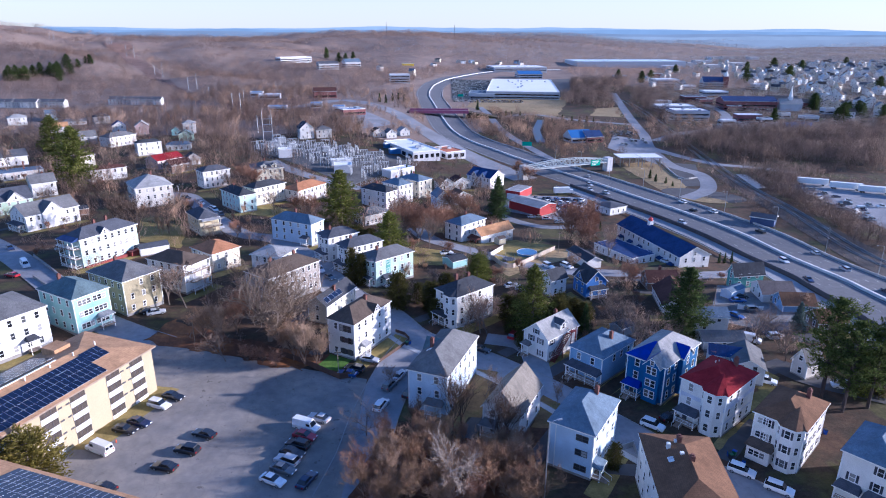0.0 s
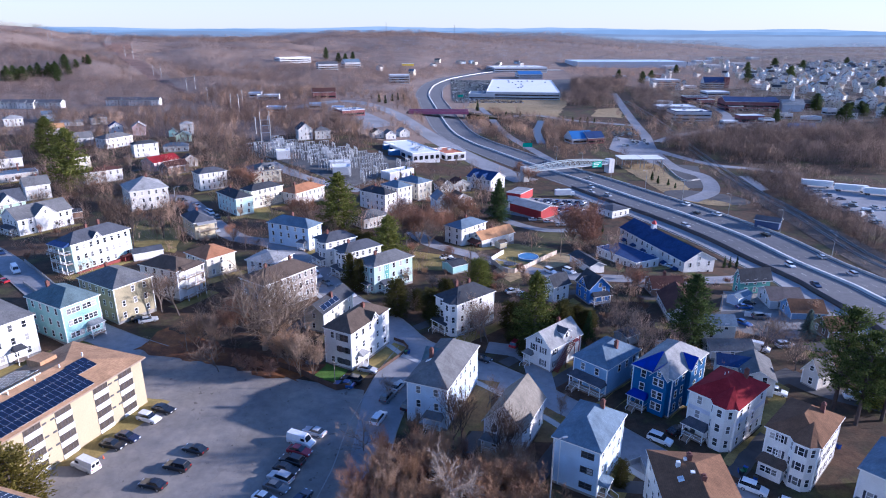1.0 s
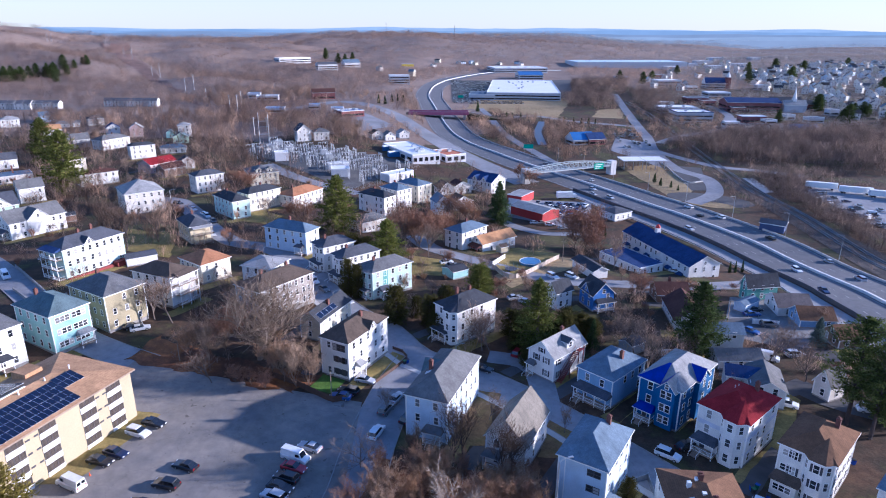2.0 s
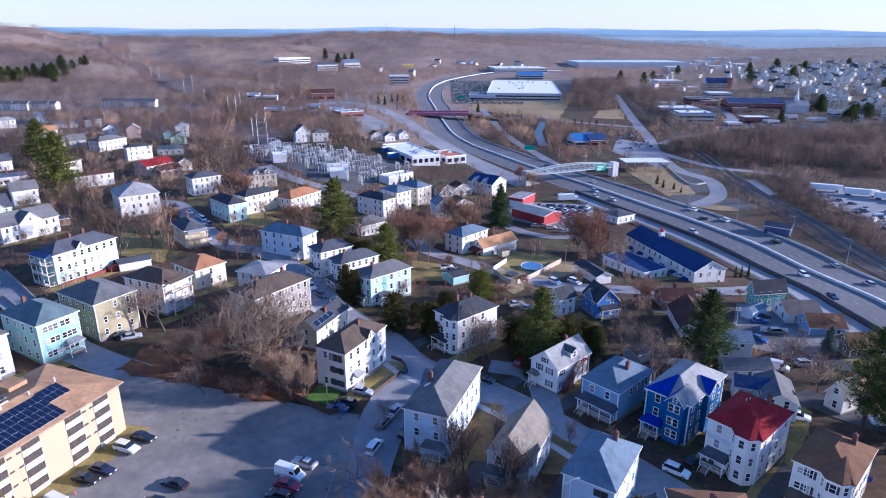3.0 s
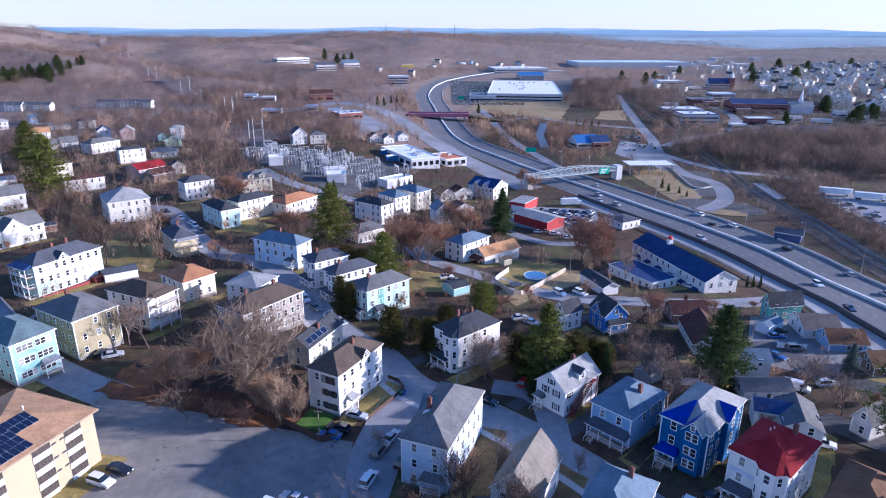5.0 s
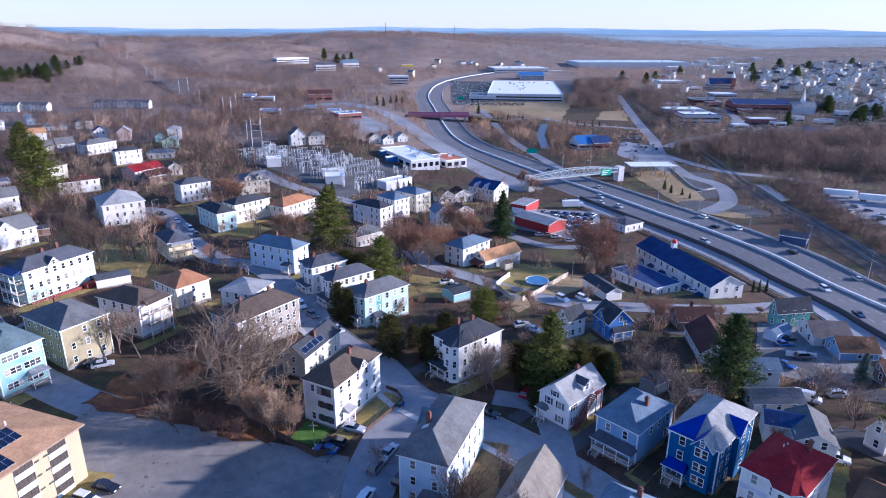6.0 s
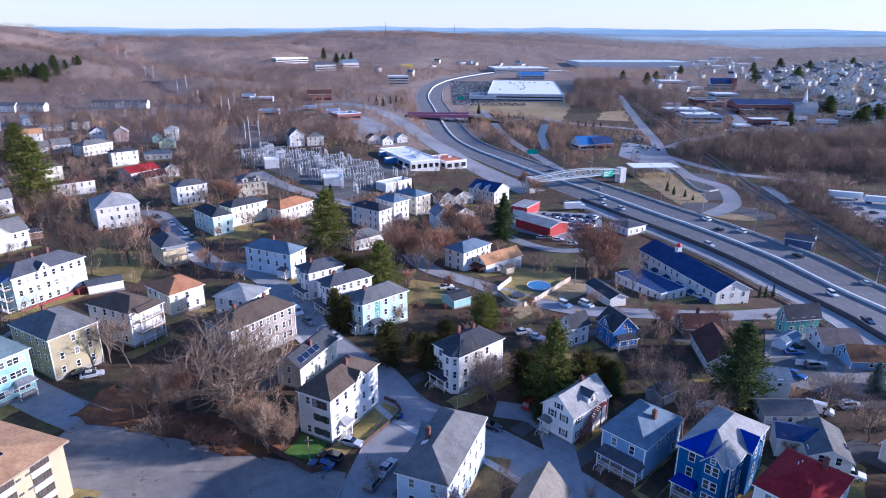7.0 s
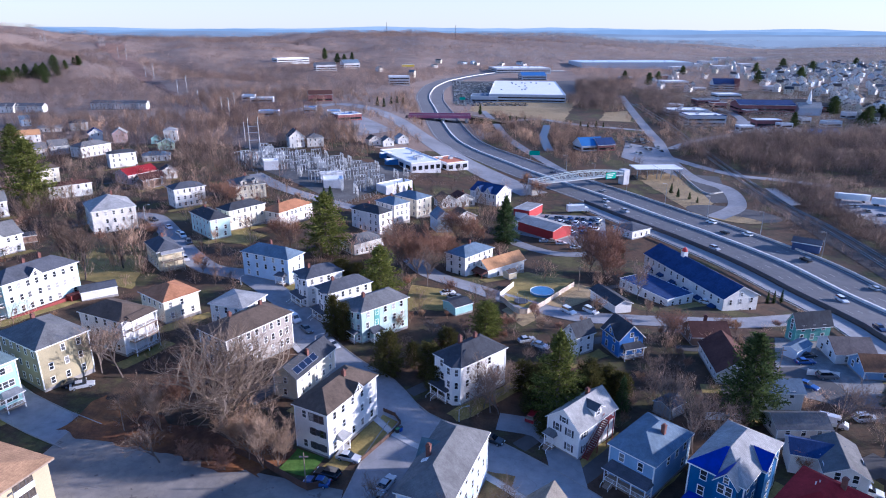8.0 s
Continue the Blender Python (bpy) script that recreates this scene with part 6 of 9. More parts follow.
def car_body(kind):
    Lc, Wc, H, belt, r0, r1, ins, ins2 = CAR_SHAPE[kind]
    bm = bmesh.new()
    hl, hw = Lc / 2, Wc / 2
    prof = [(-hl, 0.35), (-hl, belt - 0.06), (-hl + 0.1, belt), (-hl + Lc * r1, belt), (hl - 0.25, belt - 0.2), (hl, belt - 0.36), (hl, 0.35), (hl - 0.2, 0.25), (-hl + 0.2, 0.25)]
    rows = []
    for y, k in ((-hw, 0.0), (-hw + 0.12, 1.0), (hw - 0.12, 1.0), (hw, 0.0)):
        rows.append([bm.verts.new((x * (1 - 0.012 * (1 - k)), y, z - 0.07 * (1 - k) * (z > 0.5))) for x, z in prof])
    n = len(prof)
    for a, b in zip(rows, rows[1:]):
        for i in range(n):
            bm.faces.new((a[i], a[(i + 1) % n], b[(i + 1) % n], b[i]))
    bm.faces.new(rows[0][::-1])
    bm.faces.new(rows[-1])
    if kind == "pickup":
        box(bm, -hl + 0.1, -hl + 0.16, -hw + 0.1, hw - 0.1, belt, belt + 0.18)
        for s in (-1, 1):
            box(bm, -hl + 0.1, -hl + Lc * r0, s * (hw - 0.1) - 0.05, s * (hw - 0.1) + 0.05, belt - 0.02, belt + 0.18)
    bmesh.ops.recalc_face_normals(bm, faces=bm.faces)
    return bm


def cabin(kind, z_in, z_out, grow, top_only):
    Lc, Wc, H, belt, r0, r1, ins, ins2 = CAR_SHAPE[kind]
    hl, hw = Lc / 2, Wc / 2
    x0, x1 = -hl + Lc * r0, -hl + Lc * r1
    t0, t1 = x0 + Lc * ins, x1 - Lc * ins2 * 0.62
    a = [(x0, -hw + 0.1), (x1, -hw + 0.12), (x1, hw - 0.12), (x0, hw - 0.1)]
    b = [(t0, -hw + 0.28), (t1, -hw + 0.28), (t1, hw - 0.28), (t0, hw - 0.28)]
    f = lambda k: [(p[0] + (q[0] - p[0]) * k, p[1] + (q[1] - p[1]) * k) for p, q in zip(a, b)]
    bm = bmesh.new()
    lo, hi = f(z_in), f(z_out)
    zl, zh = belt + (H - belt) * z_in, belt + (H - belt) * z_out
    v = [(x, y, zl) for x, y in lo] + [(x, y, zh) for x, y in hi]
    if grow:
        v = [(x * 1.005, y * 1.012, z) for x, y, z in v]
    solid(bm, v, [(4, 5, 6, 7), (3, 2, 1, 0), (0, 1, 5, 4), (1, 2, 6, 5), (2, 3, 7, 6), (3, 0, 4, 7)])
    return bm


def car(kind, colour, x, y, yaw, label="", z=None, group="parked cars"):
    lite = y > 185
    key = (kind, colour, lite)
    at = pose(x, y, (terrain(x, y) if z is None else z) + 0.1, 0, 0, yaw)
    words = label or {"saloon": "%s saloon car standing on asphalt", "suv": "%s sport utility car on asphalt", "hatch": "%s hatchback car on asphalt", "van": "%s panel van with dark windscreen", "pickup": "%s pickup truck with open bed"}[kind] % colour
    if key in CAR_DONE:
        return tagged(copy_thing(CAR_DONE[key], at), words, kind if kind in ("van", "pickup") else "car", group)
    Lc, Wc, H, belt, r0, r1, ins, ins2 = CAR_SHAPE[kind]
    root = new("van" if kind == "van" else "pickup" if kind == "pickup" else "car")
    root.matrix_world = at
    tagged(root, words, kind if kind in ("van", "pickup") else "car", group)
    paint = CAR_COLOURS[colour]
    part("body", car_body(kind), paint, root)
    if kind == "van":
        part("cargo_shell", cabin(kind, 0.0, 0.96, False, False), paint, root)
        bm = bmesh.new()
        hl = Lc / 2
        x1 = -hl + Lc * r1
        solid(bm, [(x1 - 0.10, -0.72, belt + 0.12), (x1 - 0.10, 0.72, belt + 0.12), (x1 - 0.50, 0.62, H - 0.25), (x1 - 0.50, -0.62, H - 0.25), (x1 + 0.03, -0.72, belt + 0.12), (x1 + 0.03, 0.72, belt + 0.12), (x1 - 0.42, 0.62, H - 0.25), (x1 - 0.42, -0.62, H - 0.25)], [(4, 5, 6, 7), (3, 2, 1, 0), (0, 1, 5, 4), (1, 2, 6, 5), (2, 3, 7, 6), (3, 0, 4, 7)])
        part("windscreen", bm, CARGLASS, root)
        for s in (-1, 1):
            bm = bmesh.new()
            box(bm, x1 - 1.3, x1 - 0.5, s * 0.86 - 0.03, s * 0.86 + 0.03, belt + 0.15, belt + 0.65)
            part("side_window", bm, CARGLASS, root)
            bm = bmesh.new()
            box(bm, -hl - 0.02, -hl + 0.1, s * 0.4 - 0.3, s * 0.4 + 0.3, belt + 0.2, belt + 0.75)
            part("rear_window", bm, CARGLASS, root)
    else:
        part("cabin_glass", cabin(kind, 0.0, 0.9, False, False), CARGLASS, root)
        part("roof", cabin(kind, 0.86, 1.0, True, True), paint, root)
    for sx in (-0.31, 0.31):
        for sy in (-1, 1):
            bm = bmesh.new()
            tube(bm, (Lc * sx, sy * (Wc / 2 - 0.2), 0.22), (Lc * sx, sy * (Wc / 2 + 0.01), 0.22), 0.33, sides=14)
            bm.normal_update()
            cap = max(bm.faces, key=lambda f: f.calc_center_median().y * sy)
            bmesh.ops.inset_region(bm, faces=[cap], thickness=0.13)
            cap.material_index = 1
            part("wheel", bm, [RUBBER, RIM], root)
    for sy in () if lite else (-1, 1):
        bm = bmesh.new()
        box(bm, Lc / 2 - 0.12, Lc / 2 + 0.015, sy * (Wc / 2 - 0.35) - 0.2, sy * (Wc / 2 - 0.35) + 0.2, belt - 0.42, belt - 0.27)
        part("headlight", bm, LAMP_W, root)
        bm = bmesh.new()
        box(bm, -Lc / 2 - 0.015, -Lc / 2 + 0.1, sy * (Wc / 2 - 0.28) - 0.16, sy * (Wc / 2 - 0.28) + 0.16, belt - 0.3, belt - 0.08)
        part("tail_light", bm, LAMP_R, root)
    CAR_DONE[key] = root
    return root


# in the big car park
for kind, colour, x, y, yaw in (
        ("saloon", "white", -29.3, 90.0, -25), ("saloon", "grey", -28.2, 92.9, -22), ("suv", "silver", -28.1, 95.2, 155), ("saloon", "black", -27.6, 97.5, -22), ("suv", "black", -27.1, 99.8, 158), ("saloon", "red", -26.4, 102.6, -20), ("van", "white", -26.7, 105.4, -24), ("saloon", "silver", -24.8, 108.5, 155), ("saloon", "navy", -23.5, 90.2, 68),
        ("saloon", "black", -48.9, 92.4, 165), ("suv", "black", -46.7, 97.1, 165), ("saloon", "black", -45.3, 101.9, 160), ("van", "white", -62.1, 96.2, 155), ("saloon", "black", -60.3, 102.1, -15), ("saloon", "navy", -58.7, 104.5, -20), ("suv", "white", -57.4, 110.4, -20), ("saloon", "black", -55.8, 113.6, -18), ("saloon", "black", -56.6, 86.7, 160)):
    car(kind, colour, x, y, yaw)
# along the streets
for kind, colour, x, y, yaw in (
        ("saloon", "silver", -17.3, 132.6, -18), ("suv", "black", -20.3, 127.9, 160), ("saloon", "blue", -21.7, 125.8, 165), ("saloon", "silver", -9.9, 125.9, 65), ("suv", "grey", -11.7, 121.5, 65), ("suv", "white", -12.9, 113.6, 70), ("suv", "black", -7.0, 118.6, 62), ("suv", "white", 41.9, 108.2, -38), ("suv", "white", 53.6, 94.5, -36), ("suv", "white", 58.0, 89.8, -36), ("saloon", "black", 9.3, 139.1, -30), ("suv", "red", 18.2, 147.0, 60), ("saloon", "black", 46.3, 111.2, 30), ("van", "white", -129.6, 183.1, -48), ("saloon", "navy", -147.2, 202.5, -45), ("saloon", "red", -127.5, 173.7, 160), ("suv", "white", -128.4, 201.3, 20), ("saloon", "black", -77.5, 151.9, 30), ("saloon", "silver", -75.4, 151.2, 28), ("van", "white", -40.2, 189.2, -50), ("saloon", "grey", -35.6, 183.4, -50), ("saloon", "silver", -27.5, 175.4, -48), ("suv", "black", -122.7, 277.5, -70), ("suv", "black", -113.5, 268.0, -52), ("saloon", "white", -108.0, 272.4, -52), ("suv", "white", -98.0, 260.9, -56), ("suv", "black", -92.4, 252.4, -57), ("suv", "silver", -86.4, 233.4, -52), ("suv", "silver", 86.0, 147.4, 5), ("suv", "white", 89.5, 123.6, -25), ("suv", "grey", 87.9, 164.4, 0), ("van", "white", 78.4, 145.7, -30)):
    car(kind, colour, x, y, yaw)
for kind, colour, x, y, yaw in (
        ("saloon", "white", -100.3, 264.3, -42), ("suv", "black", -119.0, 283.3, -30), ("suv", "white", 35.4, 201.2, -55), ("suv", "white", 41.9, 202.1, -52), ("saloon", "silver", 20.9, 181.1, 20), ("saloon", "white", 24.0, 178.0, -30), ("saloon", "white", 80.7, 215.3, -40), ("pickup", "white", 89.4, 123.4, 165), ("saloon", "blue", 81.1, 160.2, -50), ("saloon", "black", 88.9, 174.9, 10), ("saloon", "blue", 86.5, 171.4, 5), ("saloon", "white", 70.3, 127.0, -60), ("suv", "white", 72.8, 125.6, -30), ("saloon", "grey", 2.8, 209.8, 30), ("saloon", "white", 0.9, 213.2, 20), ("saloon", "tan", 45.4, 289.2, 5), ("saloon", "silver", 41.9, 289.1, 5), ("saloon", "white", 48.4, 286.4, 0), ("saloon", "silver", 53.3, 280.9, 10)):
    car(kind, colour, x, y, yaw)
# on the motorway, halted where the traffic was
rnd = random.Random(9)
for i in range(2, 120):
    if rnd.random() > 0.15 or i > 110:
        continue
    p, q = fine_line[i], fine_line[i + 1]
    d = (q - p).normalized()
    s = Vector((d.y, -d.x))
    off = rnd.choice((-13.7, -10.2, -6.7, 6.7, 10.2, 13.7))
    c = p + s * off
    car(rnd.choice(("saloon", "suv", "suv", "hatch")), rnd.choice(("white", "silver", "grey", "black", "navy", "white")), c.x, c.y, math.degrees(math.atan2(d.y, d.x)) + (180 if off < 0 else 0), group="cars on the motorway")
# shop yard
A, B = Vector((43.1, 313.9)), Vector((69.3, 307.9))
for j in range(4):
    for i in range(8):
        p = A.lerp(B, (i + rnd.uniform(-0.2, 0.2)) / 8) + Vector((j * 2.0, j * 7.0 - 9))
        car(rnd.choice(("saloon", "hatch", "suv")), rnd.choice(("white", "silver", "grey", "navy", "blue", "black", "red")), p.x, p.y, 60 + rnd.uniform(-8, 8), group="cars in the shop yard")


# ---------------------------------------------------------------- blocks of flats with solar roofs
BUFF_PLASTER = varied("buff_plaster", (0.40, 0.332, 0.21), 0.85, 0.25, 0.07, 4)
TANROOF = shingle("tan_shingle_roof", (0.40, 0.24, 0.13))
CURTAIN = varied("curtained_glass", (0.07, 0.058, 0.05), 0.25, 2.2, 0.7, 5, relief=0)
PANELFRAME = varied("anodised_panel_frame", (0.62, 0.64, 0.68), 0.4, 1.0, 0.08, relief=0)


def solar_array(root, rows, cols, M, pw=1.05, ph=1.75):
    frame_bm = bmesh.new()
    box(frame_bm, 0, pw - 0.04, 0, ph - 0.04, 0.08, 0.12)
    top = [f for f in frame_bm.faces if f.calc_center_median().z > 0.119]
    bmesh.ops.inset_region(frame_bm, faces=top, thickness=0.055)
    for f in top:
        f.material_index = 1
    me = as_mesh("solar_panel", frame_bm, [PANELFRAME, SOLAR_BLUE])
    for r in range(rows):
        for c in range(cols):
            ob = new("solar_panel", me)
            ob.parent, ob.matrix_local = root, M @ pose(c * pw, r * ph , 0)


def flats(label, x, y, yaw, L, W, h, floors, stacks, rise):
    root = thing("apartment_building", x, y, yaw, label, "building", "flats", terrain(-60, 116) - 0.2)
    bm = bmesh.new()
    box(bm, -L / 2, L / 2, -W / 2, W / 2, -3, h)
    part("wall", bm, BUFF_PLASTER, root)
    part("roof", hip_roof(L, W, rise, 0.7, 0.3), [TANROOF, WOOD], root).location = (0, 0, h)
    st = h / floors
    opening = bmesh.new()
    box(opening, -1.55, 1.55, -0.05, 0.02, 1.0, 2.5)
    open_me = as_mesh("balcony_window", opening, [CURTAIN])
    bars = bmesh.new()
    for u in (-1.55, -0.55, 0.4, 1.47):
        box(bars, u, u + 0.08, -0.09, -0.05, 1.0, 2.5)
    bars_me = as_mesh("mullion", bars, [DARKTRIM])
    panel = bmesh.new()
    box(panel, -1.6, 1.6, -0.14, 0.0, 0.0, 0.98)
    box(panel, -1.65, 1.65, -0.17, 0.0, 0.98, 1.05)
    panel_me = as_mesh("balcony_panel", panel, [TRIM])
    sleeve = bmesh.new()
    box(sleeve, -0.38, 0.38, -0.1, 0.0, 1.45, 1.75)
    sleeve_me = as_mesh("air_sleeve", sleeve, [DARKTRIM])
    for face, flip in (("-Y", 1), ("+Y", -1)):
        M = face_pose(face, L, W)
        for i in range(floors):
            for s in stacks:
                u = flip * (L / 2 - s)
                for nm, me in (("balcony_window", open_me), ("balcony_panel", panel_me)):
                    ob = new(nm, me)
                    ob.parent, ob.matrix_local = root, M @ pose(u, 0, i * st)
                    if nm == "balcony_window":
                        new("mullion", bars_me).parent = ob
            for a, b in zip(stacks[::2], stacks[1::2]):
                for f in (0.36, 0.62):
                    if i:
                        ob = new("air_sleeve", sleeve_me)
                        ob.parent, ob.matrix_local = root, M @ pose(flip * (L / 2 - a - (b - a) * f), 0, i * st - 0.3)
    return root


ax, ay, ayaw, aL, aW, ah = -60.3 - math.cos(radians(70)) * 24 - math.sin(radians(70)) * 9, 116.3 - math.sin(radians(70)) * 24 + math.cos(radians(70)) * 9, 70.0, 48.0, 18.0, 10.2
f1 = flats("buff four-storey flats with tan roof and blue solar panels", ax, ay, ayaw, aL, aW, ah, 4, (4.2, 9.9, 17.8, 23.7, 32.0, 38.0), 2.6)
slope = math.degrees(math.atan2(2.4, aW / 2 + 0.7))
solar_array(f1, 4, 28, pose(-16, -aW / 2 + 0.2, ah + 0.45, slope, 0, 0))
solar_array(f1, 2, 4, pose(-16 + 28 * 1.05, -aW / 2 + 3.9, ah + 1.42, slope, 0, 0))
solar_array(f1, 4, 26, pose(-16 + 26 * 1.05, aW / 2 - 0.2, ah + 0.45, slope, 0, 180))
for k in range(7):
    bm = bmesh.new()
    tube(bm, (-12 + 5 * k, -1.0, ah + 2.2), (-12 + 5 * k, -1.0, ah + 3.0), 0.14, sides=8)
    part("vent_pipe", bm, TRIM, f1)
bm = bmesh.new()
box(bm, -14, 10, -0.12, 0.12, ah + 2.62, ah + 2.78)
part("ridge_vent", bm, TRIM, f1)
bm = bmesh.new()
box(bm, 13.0, 16.5, 4.0, 7.6, ah + 0.5, ah + 2.4)
part("stair_head", bm, [TANROOF], f1)

# second block, of which the roof's corner shows
q0, q1 = Vector((-66.0, 78.6)), Vector((-45.7, 72.0))
d = (q1 - q0).normalized()
b2yaw = math.degrees(math.atan2(d.y, d.x))
mid = q0 + d * 10 + Vector((d.y, -d.x)) * 9
f2 = flats("buff block of flats with solar panels on a tan roof", mid.x, mid.y, b2yaw, 40.0, 18.0, 10.6, 4, (5, 12, 19, 26, 33), 2.4)
solar_array(f2, 4, 22, pose(17, 9 - 0.2, 10.6 + 0.45, slope, 0, 180))


# ---------------------------------------------------------------- smaller houses on the hill and in the valley
def cottage(label, x, y, yaw, L, W, h, storeys, wall, roof, kind="hip", rise=None):
    return house(label, x, y, yaw, L, W, h, storeys, wall, roof, roof_kind=kind, rise=rise, near=False, gap=2.9, chimneys=((0.1, 0.1),) if L > 9 else (), group="far houses")


cottage("pale blue house with blue-grey roof", -333.7, 546.6, 40, 12, 10, 5.5, 2, "paleblue", "bluegrey", "gable_x", 2.6)
cottage("white house with orange-tan gable roof", -287.7, 471.3, 35, 15, 10, 5.5, 2, "white", "orange", "gable_x", 3.0)
cottage("grey house with pale roof", -252.1, 424.3, 40, 9, 9, 5.0, 2, "offwhite", "grey", "gable_x", 3.0)
cottage("grey-green house with steep roof", -243.7, 432.2, 40, 10, 9, 5.5, 2, "grey", "grey", "gable_x", 3.4)
cottage("cream house with dark roof beside a pine", -204.8, 355.4, 45, 9, 10, 7.5, 3, "cream", "brown", "hip")
cottage("white house with grey hip roof on a slope", -220.9, 428.3, 62.9, 20.3, 10.1, 6.5, 2, "white", "grey", "hip")
cottage("white three-storey house with black roof", -185.9, 395.7, 39.7, 14.3, 6.8, 8.0, 3, "white", "black", "hip")
cottage("white long house with maroon-brown roof", -176.5, 325.3, 40.8, 18.0, 6.0, 6.0, 2, "white", "maroon", "hip")
cottage("rosy house with red gable roof", -160.4, 358.9, 59.9, 16.9, 10.8, 5.0, 2, "rosy", "red", "gable_x", 2.6)
cottage("dark brown house with maroon gable roof", -148.3, 347.3, 55.1, 12.5, 8.1, 4.5, 2, "brown", "maroon", "gable_x", 2.4)
cottage("small white gambrel cottage", -147.2, 366.5, 30, 8, 6.5, 4.2, 1, "white", "black", "gable_y", 2.6)
cottage("tall white house with pale hip roof", -194.0, 484.3, 20, 9, 8, 7.5, 3, "white", "light", "hip")
cottage("small turquoise house with grey roof", -199.6, 472.2, 20, 6, 6, 4.0, 1, "teal", "tealgrey", "gable_y", 2.0)
cottage("pale green house with gable", -183.8, 451.2, 20, 10, 8, 4.5, 2, "green", "tealgrey", "gable_y", 2.8)
cottage("low white house with blue-grey roof", -173.9, 413.5, 20, 15, 8, 3.6, 1, "white", "bluegrey", "hip")
cottage("rosy gambrel house with pale roof", -226.9, 477.6, 25, 9, 9, 6.5, 2, "rosy", "light", "gable_y", 3.2)
cottage("white house with dark porch roof", -247.3, 483.4, 30, 9, 9, 5.5, 2, "white", "navy", "gable_y", 3.0)
cottage("dim grey house with slate roof", -285.1, 530.6, 35, 12, 10, 5.5, 2, "grey", "slate", "hip")
cottage("low white outbuilding among bare trees", -299.7, 518.0, 25, 16, 7, 3.2, 1, "white", "light", "gable_x", 1.4)
cottage("white house with pale roof among trees", -343.7, 513.6, 35, 13, 10, 6.0, 2, "white", "light", "hip")
cottage("white house with slate roof and dormers", -249.8, 361.0, 40, 15, 10, 5.5, 2, "white", "slate", "gable_x", 3.2)
cottage("white gabled house behind a green one", -189.0, 290.3, 42, 10, 9, 7.0, 2, "white", "grey", "gable_x", 3.2)
cottage("long low building with pale blue roof", -224.5, 329.3, 40, 20, 12, 4.0, 1, "offwhite", "bluegrey", "flat")
cottage("white steep-gabled house near the substation", -101.8, 465.0, 25, 10, 11, 7.5, 3, "white", "slate", "gable_y", 4.2)
cottage("grey two-storey house with porch", -89.6, 468.2, 20, 11, 10, 6.0, 2, "offwhite", "grey", "hip")
for lab, x, y, L_, w, rf in (("small pale house", -51.4, 486.2, 9, "offwhite", "brown"), ("small white gabled house", -42.0, 487.3, 8, "white", "grey"), ("small white shed", -32.7, 505.3, 8, "white", "light"), ("white cottage with brown roof", -0.1, 340.1, 8, "white", "brown"), ("white cottage with gables", 8.1, 345.5, 11, "white", "maroon"), ("white cottage with porch", 7.7, 313.4, 10, "white", "brown")):
    cottage(lab + " among bare trees", x, y, 25, L_, 8, 4.2, 1, w, rf, "gable_y", 2.6)
cottage("pale blue tall-gabled house", -1.7, 300.6, 20, 7, 9, 6.5, 2, "paleblue", "bluegrey", "gable_y", 3.0)
for x, y, n in ((-309.7, 656.2, 7), (-415.3, 616.2, 8), (-381.3, 622.7, 5)):
    for k in range(n):
        cottage("terraced house with pale gables", x + (k - n / 2) * 7.2, y + (k - n / 2) * 0.8, 6, 7.1, 10, 5.8, 2, ("white", "offwhite", "grey")[k % 3], "slate", "gable_x", 2.4)


# ---------------------------------------------------------------- sheds, shops, works
BLUEROOF = varied("blue_sheet_roof", (0.05, 0.16, 0.38), 0.45, 0.3, 0.12, 3, 0.2)
WHITEROOF = varied("white_membrane_roof", (0.74, 0.74, 0.74), 0.7, 0.06, 0.06, 1.5)
BRICKWALL = varied("red_brick_wall", (0.23, 0.09, 0.085), 0.9, 0.3, 0.2, 4)
PANEL = varied("pale_wall_panels", (0.52, 0.52, 0.54), 0.7, 0.2, 0.1, 2)


